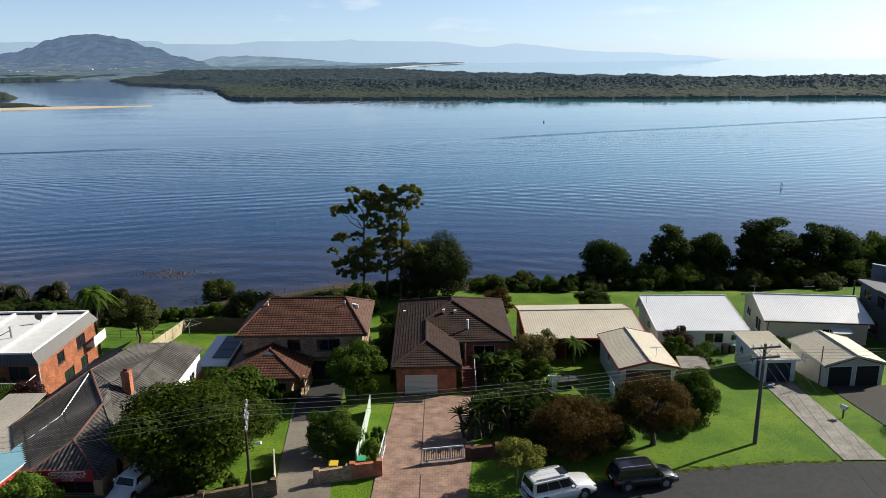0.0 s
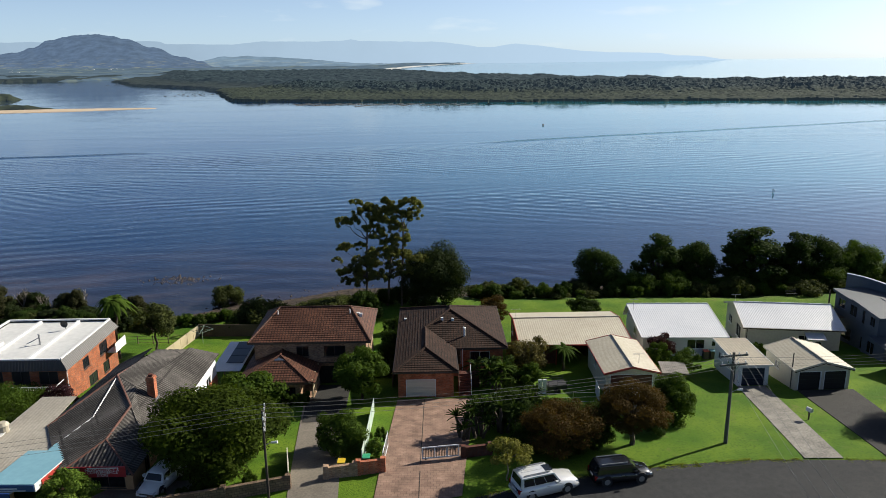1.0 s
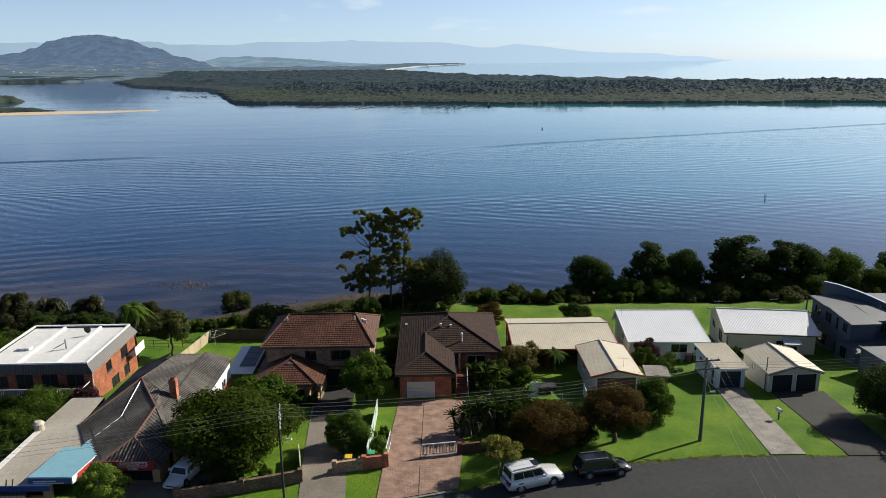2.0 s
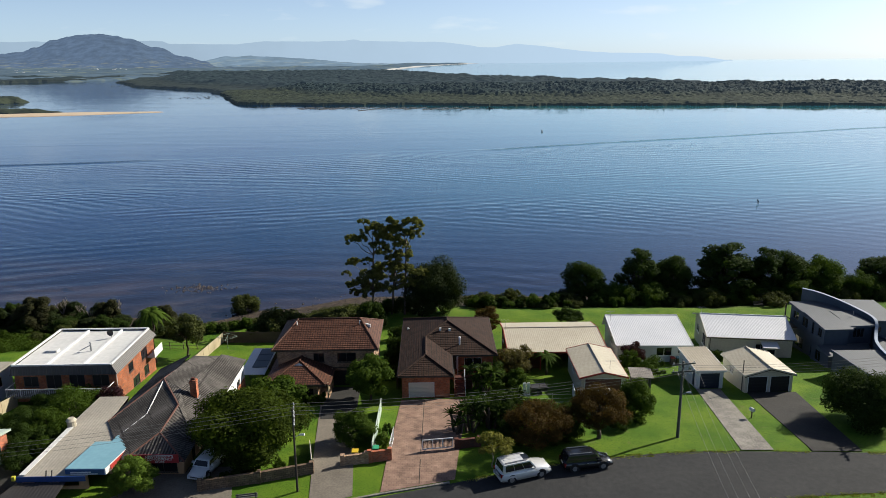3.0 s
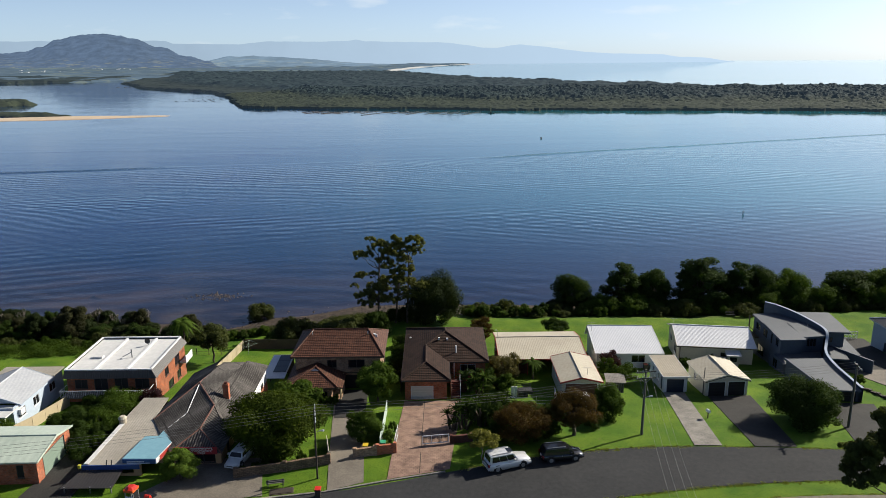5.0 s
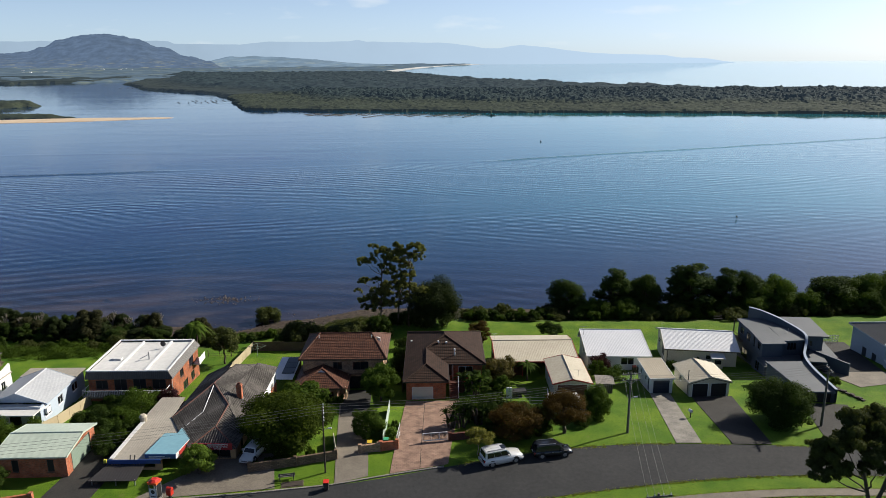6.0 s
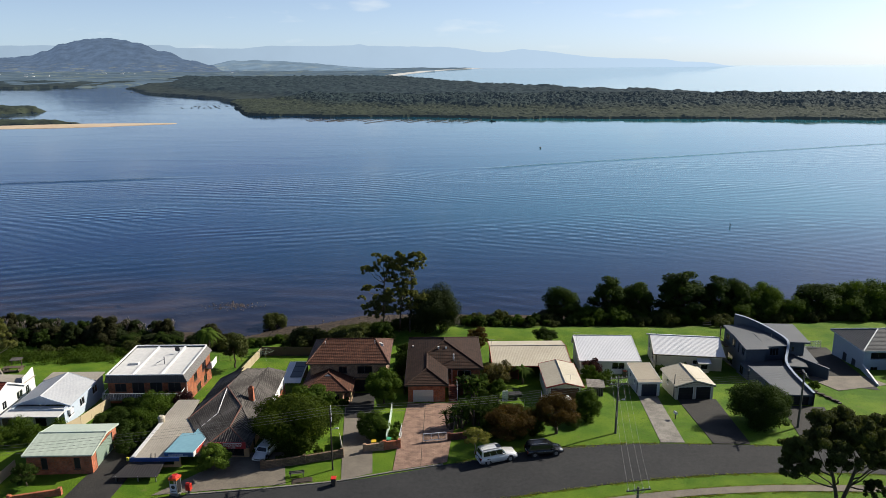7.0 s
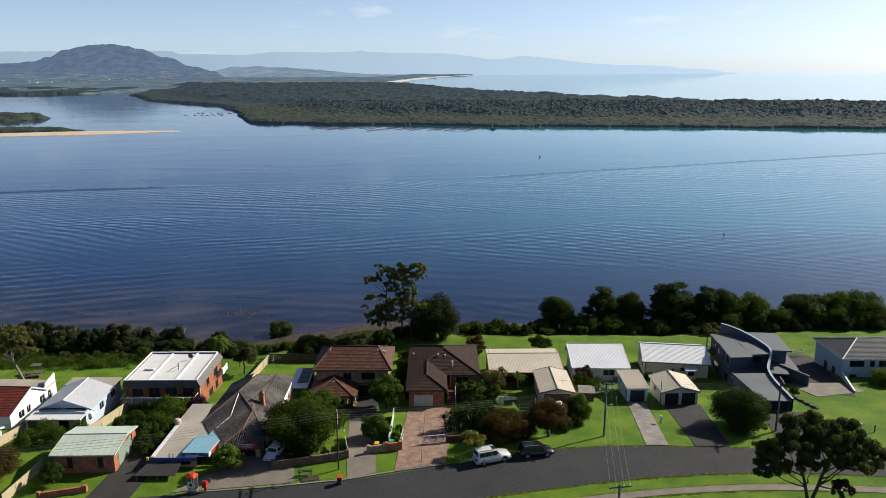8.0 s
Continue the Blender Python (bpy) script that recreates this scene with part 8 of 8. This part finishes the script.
        if rails:
            part("roof_rail", Mesh().box(span_r + 0.2, span_f - 0.25, s * (tw - 0.12) - 0.03, s * (tw - 0.12) + 0.03, hi + 0.03, hi + 0.09), GALV, ob)
        for px in (-0.25, 0.75):
            part("door_handle", Mesh().box(px, px + 0.18, s * (W + 0.01) - 0.02, s * (W + 0.01) + 0.02, belt - 0.2, belt - 0.15), GALV, ob)
    part("bumper", Mesh().box(L - 0.14, L + 0.04, -W * 0.8, W * 0.8, 0.34, 0.56), colour, ob)
    part("bumper", Mesh().box(-L - 0.06, -L + 0.1, -W * 0.88, W * 0.88, 0.36, 0.62), colour, ob)
    part("grille", Mesh().box(L + 0.0, L + 0.05, -W * 0.45, W * 0.45, 0.56, hood - 0.36), CHARCOAL, ob)
    part("number_plate", Mesh().box(-L - 0.03, -L - 0.005, -0.25, 0.25, 0.68, 0.8), WHITE, ob)
    return ob


SILVER, GUNMETAL, CARWHITE = paint("silver_paint", (0.78, 0.79, 0.81), 0.25), paint("dark_grey_paint", (0.035, 0.039, 0.048), 0.6), paint("white_car_paint", (0.78, 0.78, 0.78), 0.0)
c1 = vehicle("large silver four-wheel-drive wagon parked at the kerb", 9.19, 43.24, 18.5, 4.95, 1.95, 1.90, 1.14, SILVER, 1.55, 0.14, 1.15, True, z=0.03)
part("sunroof", Mesh().box(-0.15, 0.45, -0.42, 0.42, 1.902, 1.91), GLASS, c1)
for i in range(3):
    part("roof_rib", Mesh().box(-1.9, -0.3, -0.5 + 0.5 * i - 0.05, -0.5 + 0.5 * i + 0.05, 1.885, 1.925), SILVER, c1)
vehicle("dark grey compact wagon parked at the kerb", 15.25, 44.62, 8.4, 4.64, 1.84, 1.64, 1.0, GUNMETAL, 1.05, 0.12, 0.35, True, z=0.03)
vehicle("white hatchback parked beside the corner shop", -19.9, 45.0, -104, 4.3, 1.76, 1.48, 0.95, CARWHITE, 1.1, 0.15, 0.6)
vehicle("white wagon parked behind a bronze tree", 20.9, 58.4, -78, 4.5, 1.8, 1.55, 0.98, CARWHITE, 1.2, 0.12, 0.7)


# ---- street poles and cables ----
def power_pole(x, y, top, label, lamp=0, arm_rz=0, z=None, arms=1, wood=None, r=0.17):
    gz = ground_z(x, y) if z is None else z
    ob = thing("power_pole", x, y, gz, arm_rz, label, "pole")
    H = top - gz
    part("pole", Mesh().bar((0, 0, -0.4), (0, 0, H), r, r * 0.65, 10), wood or POLE_WOOD, ob)
    for k in range(arms):
        zz = H - 0.25 - 0.8 * k
        a = part("crossarm", Mesh().box(-1.2, 1.2, -0.17, -0.06, zz - 0.07, zz + 0.07), POLE_WOOD, ob)
        for i in (-1.05, -0.4, 0.4, 1.05):
            part("insulator", Mesh().bar((i, -0.11, zz + 0.07), (i, -0.11, zz + 0.27), 0.05, 0.04, 8), WHITE, a)
        part("brace", Mesh().bar((-0.7, -0.12, zz), (0, -0.12, zz - 0.55), 0.025).bar((0.7, -0.12, zz), (0, -0.12, zz - 0.55), 0.025), GALV, ob)
    if lamp:
        m = pose(0, 0, 0, 0, 0, -arm_rz)
        part("lamp_arm", Mesh().bar((0, 0, lamp - gz - 0.3), m @ Vector((0.55, -0.1, lamp - gz)), 0.03), GALV, ob)
        part("lamp_head", Mesh().bar(m @ Vector((0.5, -0.08, lamp - gz - 0.02)), m @ Vector((0.95, -0.16, lamp - gz + 0.04)), 0.07, 0.11, 8), WHITE, ob)
    return ob


power_pole(25.71, 50.27, 7.9, "tall grey timber power pole with crossarm and streetlight", 4.6, 8, arms=2)
power_pole(50.9, 51.6, 7.6, "leaning grey timber power pole on the grass", 0, 80, arms=1)
power_pole(20.6, 22.3, 9.4, "timber power pole with crossarm below the verge", 0, 8, arms=1)
power_pole(-10.9, 41.3, 8.0, "slim dark street pole with small white lamp", 5.6, 100, arms=2, wood=mat("dark_brown_pole", (0.06, 0.045, 0.035), 0.85, 0.3, 2.0), r=0.11)
power_pole(-62.0, 31.0, 7.8, "timber power pole beside the street", 0, 100, arms=1)


def cable(a, b, sag, name="cable"):
    a, b = Vector(a), Vector(b)
    mb = Mesh()
    prev = a
    for i in range(1, 17):
        f = i / 16
        p = a.lerp(b, f) - Vector((0, 0, sag * 4 * f * (1 - f)))
        mb.bar(prev, p, 0.011, sides=4)
        prev = p
    tagged(part(name, mb, WIRE), "thin overhead power line strung between poles", "cable", "overhead power lines")


def across(p, o, rz):
    m = pose(p[0], p[1], p[2], 0, 0, rz)
    return m @ Vector((o, -0.11, 0.0))


for o in (-1.05, -0.4, 0.4, 1.05):
    cable(across((25.71, 50.27, 7.92), o, 8), across((20.6, 22.3, 9.42), o, 8), 0.5)
    cable(across((25.71, 50.27, 7.1), o * 0.8, 98), across((-10.9, 41.3, 7.95), o, 100), 0.7)
    cable(across((-10.9, 41.3, 7.95), o, 100), across((-62.0, 31.0, 7.75), o, 100), 0.9)
    cable(across((25.71, 50.27, 7.1), o * 0.8, 98), across((50.9, 51.6, 7.5), o, 80), 0.5)

# ---- fences, walls, gates ----
def panel_fence(label, pts, hgt, material, step=2.3, group="", sheet=True):
    """Steel sheet or paling fence over the ground: posts and one panel a bay."""
    x, y = pts[0]
    ob = thing("fence", x, y, ground_z(x, y), 0, label, "fence", group)
    base = Vector((x, y, ground_z(x, y)))
    for (a, b), (c, d) in zip(pts, pts[1:]):
        n = max(1, round(math.hypot(c - a, d - b) / step))
        for i in range(n):
            p, q = [Vector((a + (c - a) * f, b + (d - b) * f, 0)) for f in (i / n, (i + 1) / n)]
            p.z, q.z = ground_z(p.x, p.y), ground_z(q.x, q.y)
            p, q = p - base, q - base
            part("post", Mesh().box(p.x - 0.045, p.x + 0.045, p.y - 0.045, p.y + 0.045, p.z - 0.3, p.z + hgt + 0.04), material, ob)
            if sheet:
                part("panel", Mesh().beam(p + Vector((0, 0, hgt / 2)), q + Vector((0, 0, hgt / 2)), 0.04, hgt), material, ob)
                part("rail", Mesh().beam(p + Vector((0, 0, hgt)), q + Vector((0, 0, hgt)), 0.07, 0.05), material, ob)
            else:
                for k in (0.15, 0.55, 0.95):
                    part("rail", Mesh().beam(p + Vector((0, 0, hgt * k)), q + Vector((0, 0, hgt * k)), 0.03, 0.03), material, ob)
    return ob


def low_wall(label, pts, hgt, material, piers=True):
    x, y = pts[0]
    ob = thing("garden_wall", x, y, ground_z(x, y), 0, label, "wall")
    for (a, b), (c, d) in zip(pts, pts[1:]):
        p, q = Vector((0 + a - x, b - y, ground_z(a, b) - ground_z(x, y))), Vector((c - x, d - y, ground_z(c, d) - ground_z(x, y)))
        part("wall_run", Mesh().beam(p + Vector((0, 0, hgt / 2 - 0.15)), q + Vector((0, 0, hgt / 2 - 0.15)), 0.24, hgt + 0.3), material, ob)
        part("coping", Mesh().beam(p + Vector((0, 0, hgt + 0.03)), q + Vector((0, 0, hgt + 0.03)), 0.3, 0.06), material, ob)
    if piers:
        for a, b in pts:
            o = Vector((a - x, b - y, ground_z(a, b) - ground_z(x, y)))
            part("pier", Mesh().box(o.x - 0.2, o.x + 0.2, o.y - 0.2, o.y + 0.2, o.z - 0.3, o.z + hgt + 0.22), material, ob)
    return ob


low_wall("low brown brick front wall with piers", [(-7.4, 45.4), (-5.2, 45.9)], 0.95, BRICK_TAN)
low_wall("low red brick front wall with tall end pier", [(-4.95, 45.96), (-3.05, 46.3)], 1.05, BRICK_RED)
low_wall("low brick wall beside a driveway gate", [(3.35, 48.4), (5.6, 48.9)], 0.9, BRICK_DARK)
low_wall("rough stone retaining wall below a street tree", [(-19.5, 41.6), (-14.6, 42.8), (-10.1, 44.2)], 1.0, WALLSTONE)
low_wall("low red brick boundary wall", [(-46.5, 35.2), (-41.5, 36.6)], 0.7, BRICK_RED)
panel_fence("tall pale sheet fence between driveways", [(-4.75, 47.0), (-4.7, 53.0), (-4.7, 58.8)], 1.5, mat("pale_green_steel", (0.50, 0.60, 0.53), 0.5, 0.12, 1.0), 2.4)
panel_fence("cream sheet fence piece sweeping up beside a driveway", [(-10.1, 44.5), (-10.9, 48.2)], 1.3, CREAM, 1.8)
panel_fence("cream steel fence between back gardens", [(-31.2, 69.5), (-30.9, 79.4), (-30.7, 88.5)], 1.5, CREAM_FENCE)
panel_fence("dark timber paling fence at the garden end", [(-30.5, 88.0), (-21.7, 87.6), (-13.0, 87.2)], 1.7, TIMBER)
panel_fence("cream steel fence between cottages", [(-57.8, 64.0), (-58.3, 52.0), (-59.6, 41.0)], 1.4, CREAM_FENCE)
panel_fence("cream steel fence beside a white house", [(-46.9, 62.0), (-47.6, 54.5), (-48.2, 51.8)], 1.5, CREAM_FENCE)
panel_fence("cream steel fence along a shed lawn", [(-49.6, 42.0), (-49.8, 39.0), (-50.2, 34.0)], 1.3, CREAM_FENCE)
panel_fence("thin galvanised pool-style yard fence", [(6.6, 59.9), (12.0, 60.1), (17.4, 60.3)], 1.2, GALV, 2.6, sheet=False)
panel_fence("low timber rail fence along the reserve", [(-42.0, 84.5), (-37.5, 84.8), (-31.5, 84.6)], 1.1, TIMBER, 2.2, sheet=False)
panel_fence("white picket side gate by a garage", [(17.3, 60.4), (17.6, 63.2)], 1.4, WHITE, 1.4)
panel_fence("dark timber side fence beside a house", [(-3.3, 66.0), (-3.4, 80.0), (-3.5, 90.0)], 1.6, TIMBER)

gate = thing("sliding_gate", 0.0, 47.85, 0.0, 8, "white steel sliding driveway gate with dark slats", "gate")
part("gate_frame", Mesh().box(0, 3.05, -0.03, 0.03, 1.05, 1.15), WHITE, gate)
part("gate_frame", Mesh().box(0, 3.05, -0.03, 0.03, 0.1, 0.2), WHITE, gate)
for x in (0, 1.0, 2.0, 2.97):
    part("gate_frame", Mesh().box(x, x + 0.08, -0.03, 0.03, 0.2, 1.05), WHITE, gate)
for i in range(22):
    part("slat", Mesh().box(0.12 + 0.13 * i, 0.165 + 0.13 * i, -0.015, 0.015, 0.2, 1.05), CHARCOAL, gate)
part("gate_wheel", Mesh().bar((0.3, -0.03, 0.06), (0.3, 0.03, 0.06), 0.07, sides=10), RUBBER, gate)
leaf = thing("side_gate", -3.1, 46.8, 0.0, 86, "narrow white steel gate leaf standing open", "gate")
for z in (0.2, 1.3):
    part("rail", Mesh().box(0, 3.2, -0.03, 0.03, z, z + 0.07), WHITE, leaf)
for i in range(5):
    part("slat", Mesh().box(0.8 * i, 0.8 * i + 0.05, -0.025, 0.025, 0.05, 1.5), WHITE, leaf)

# ---- street furniture and garden things ----
RED_PAINT = mat("bright_red_paint", (0.60, 0.03, 0.015), 0.4, 0.08, 1.0)
ORANGE_PAINT = mat("orange_paint", (0.75, 0.12, 0.02), 0.4, 0.05, 1.0)
ph = thing("phone_box", -28.2, 36.5, 0.05, -12, "telephone booth with orange top and glass sides", "phone box")
for x in (-0.42, 0.42):
    for y in (-0.42, 0.42):
        part("frame_post", Mesh().box(x - 0.04, x + 0.04, y - 0.04, y + 0.04, 0, 1.95), GALV, ph)
part("canopy", Mesh().box(-0.52, 0.52, -0.52, 0.52, 1.95, 2.2), ORANGE_PAINT, ph)
part("canopy_dome", Mesh().bar((0, 0, 2.2), (0, 0, 2.4), 0.62, 0.3, 8), RED_PAINT, ph)
part("sign_panel", Mesh().box(-0.4, 0.4, -0.47, -0.45, 0.35, 1.5), WHITE, ph)
part("sign_shape", Mesh().bar((0.0, -0.471, 1.1), (0.0, -0.48, 1.1), 0.24, sides=12), CHARCOAL, ph)
part("sign_bar", Mesh().box(-0.3, 0.3, -0.48, -0.471, 0.5, 0.62), CHARCOAL, ph)
part("side_pane", Mesh().box(0.44, 0.455, -0.38, 0.38, 0.3, 1.9), GLASS, ph)
part("base", Mesh().box(-0.5, 0.5, -0.5, 0.5, -0.05, 0.1), CONCRETE, ph)
pb = thing("post_box", -26.7, 36.5, 0.05, -12, "red street post box on a short stand", "post box")
part("box_body", Mesh().box(-0.28, 0.28, -0.26, 0.26, 0.5, 1.15), RED_PAINT, pb)
part("box_top", Mesh().bar((-0.28, 0, 1.15), (0.28, 0, 1.15), 0.24, sides=10), RED_PAINT, pb)
part("stand", Mesh().box(-0.12, 0.12, -0.12, 0.12, -0.05, 0.5), CHARCOAL, pb)
def wheelie(x, y, lid, label, rz=0):
    b = thing("wheelie_bin", x, y, ground_z(x, y) + 0.02, rz, label, "bin", "street bins")
    part("bin_body", loft(Mesh(), [[Vector((sx * 0.22, sy * 0.25, 0.05)) for sx, sy in ((-1, -1), (-1, 1), (1, 1), (1, -1))], [Vector((sx * 0.29, sy * 0.33, 0.95)) for sx, sy in ((-1, -1), (-1, 1), (1, 1), (1, -1))]]), CHARCOAL, b)
    part("bin_lid", Mesh().box(-0.3, 0.3, -0.36, 0.34, 0.95, 1.04), lid, b)
    for s in (-0.24, 0.24):
        part("wheel", Mesh().bar((s - 0.03, 0.3, 0.1), (s + 0.03, 0.3, 0.1), 0.1, sides=10), RUBBER, b)
wheelie(-10.3, 37.9, RED_PAINT, "dark wheelie bin with red lid at the kerb")
wheelie(-6.3, 46.3, mat("yellow_bin_lid", (0.65, 0.45, 0.02), 0.5, 0.05, 1.0), "wheelie bin with yellow lid behind a wall")
wheelie(-4.4, 46.9, mat("green_bin_lid", (0.05, 0.40, 0.20), 0.5, 0.05, 1.0), "wheelie bin with green lid behind a wall")
def mailbox(x, y):
    b = thing("mailbox", x, y, ground_z(x, y), 20, "small white domed mailbox on a post", "mailbox", "mailboxes on the verge")
    part("post", Mesh().box(-0.05, 0.05, -0.05, 0.05, -0.2, 0.85), TIMBER, b)
    part("box_body", Mesh().box(-0.16, 0.16, -0.28, 0.28, 0.85, 1.05), WHITE, b)
    part("box_dome", Mesh().bar((0, -0.28, 1.05), (0, 0.28, 1.05), 0.16, sides=10), WHITE, b)
mailbox(35.3, 55.0)
mailbox(63.2, 51.6)
pst = thing("marker_stake", 64.9, 51.0, ground_z(64.9, 51), 0, "short dark timber stake in the lawn", "post")
part("stake", Mesh().box(-0.07, 0.07, -0.07, 0.07, -0.2, 1.1), TIMBER, pst)
part("cap", Mesh().box(-0.09, 0.09, -0.09, 0.09, 1.1, 1.14), TIMBER, pst)
def bench(x, y, rz, label, material):
    b = thing("bench", x, y, ground_z(x, y), rz, label, "bench")
    for i in range(3):
        part("seat_slat", Mesh().box(-0.9, 0.9, -0.25 + 0.17 * i, -0.12 + 0.17 * i, 0.42, 0.46), material, b)
    for i in range(2):
        part("back_slat", Mesh().box(-0.9, 0.9, 0.27, 0.31, 0.6 + 0.18 * i, 0.72 + 0.18 * i), material, b)
    for s in (-0.75, 0.75):
        part("leg", Mesh().box(s - 0.04, s + 0.04, -0.25, -0.17, -0.05, 0.42), material, b)
        part("leg", Mesh().box(s - 0.04, s + 0.04, 0.23, 0.31, -0.05, 0.95), material, b)
bench(-15.0, 40.0, 190, "weathered grey timber street bench on the verge", POLE_WOOD)
bench(7.9, 61.2, 10, "small white garden bench on paving", WHITE)
bench(57.6, 103.0, 5, "dark timber bench on the reserve lawn", CHARCOAL)
slab_ = thing("plaque_slab", -14.2, 39.0, 0.0, 10, "low dark concrete slab set in the verge", "slab")
part("slab", Mesh().box(-1.1, 1.1, -0.45, 0.45, -0.1, 0.1), SOIL, slab_)
part("slab_edge", Mesh().box(-1.2, 1.2, -0.55, 0.55, -0.12, 0.05), TIMBER, slab_)
os_ = thing("garden_shed", 26.3, 65.6, ground_z(26.3, 65.6), -6, "old small shed with lichen-stained flat roof", "shed")
part("shed_wall", Mesh().box(-1.1, 1.1, -1.0, 1.0, -0.4, 1.7), CEMENT_SHEET, os_)
part("shed_roof", Mesh().sheet([(-1.35, -1.25, 1.72), (1.35, -1.25, 1.72), (1.35, 1.25, 1.95), (-1.35, 1.25, 1.95)], "corr", 0.2), mat("lichen_roof", (0.13, 0.12, 0.11), 0.9, 0.5, 3.0, other=(0.42, 0.38, 0.34)), os_)
tl = thing("box_trailer", 13.6, 63.9, ground_z(13.6, 63.9), 8, "dark box trailer standing on grass", "trailer")
part("tray", Mesh().box(-1.0, 1.0, -0.6, 0.6, 0.45, 0.95), CHARCOAL, tl)
for s in (-0.58, 0.58):
    for px in (-0.95, 0.0, 0.95):
        part("cage_post", Mesh().bar((px, s, 0.95), (px, s, 1.45), 0.025), CHARCOAL, tl)
    for z_ in (1.2, 1.45):
        part("cage_rail", Mesh().bar((-0.95, s, z_), (0.95, s, z_), 0.02), CHARCOAL, tl)
part("drawbar", Mesh().bar((1.0, 0, 0.5), (2.0, 0, 0.45), 0.04), CHARCOAL, tl)
for s in (-0.68, 0.68):
    part("tyre", Mesh().bar((0, s - 0.09, 0.32), (0, s + 0.09, 0.32), 0.32, sides=14), RUBBER, tl)
for i in range(2):
    sbd = thing("white_board", 11.9 + 0.45 * i, 63.3, ground_z(12, 63.3) - 0.02, 12, "white upright board leaning in a yard", "board", "white boards in the yard")
    part("board", Mesh().box(-0.2, 0.2, -0.05, 0.05, 0, 1.55), WHITE, sbd)
    part("board_foot", Mesh().box(-0.2, 0.2, -0.15, 0.2, 0, 0.06), WHITE, sbd)
sw = thing("swing_frame", -29.0, 84.6, ground_z(-29, 84.6), 5, "green steel clothes hoist frame in a back garden", "clothes line")
part("mast", Mesh().bar((0, 0, -0.2), (0, 0, 1.9), 0.04), GREEN_DOOR, sw)
for i in range(4):
    a = i * math.pi / 2
    part("arm", Mesh().bar((0, 0, 1.8), (1.5 * math.cos(a), 1.5 * math.sin(a), 1.9), 0.025), GREEN_DOOR, sw)
part("line_wire", Mesh().bar((1.5, 0, 1.9), (0, 1.5, 1.9), 0.02).bar((0, 1.5, 1.9), (-1.5, 0, 1.9), 0.02).bar((-1.5, 0, 1.9), (0, -1.5, 1.9), 0.02).bar((0, -1.5, 1.9), (1.5, 0, 1.9), 0.02), GREEN_DOOR, sw)
pt_ = thing("picnic_shelter", -71.6, 79.8, ground_z(-71.6, 79.6), 6, "low dark picnic table with small grey roof", "picnic table")
part("table_top", Mesh().box(-1.6, 1.6, -0.5, 0.5, 0.7, 0.78), TIMBER, pt_)
for s in (-0.9, 0.9):
    part("seat", Mesh().box(-1.6, 1.6, s - 0.18, s + 0.18, 0.4, 0.46), TIMBER, pt_)
for s in (-1.2, 1.2):
    part("leg", Mesh().box(s - 0.06, s + 0.06, -1.0, 1.0, -0.1, 0.7), TIMBER, pt_)
part("roof_sheet", Mesh().box(-1.0, 0.8, 0.9, 2.4, 1.5, 1.6), CEMENT_SHEET, pt_)
for s in (-0.9, 0.7):
    part("roof_post", Mesh().box(s - 0.05, s + 0.05, 1.6, 1.7, -0.1, 1.5), TIMBER, pt_)
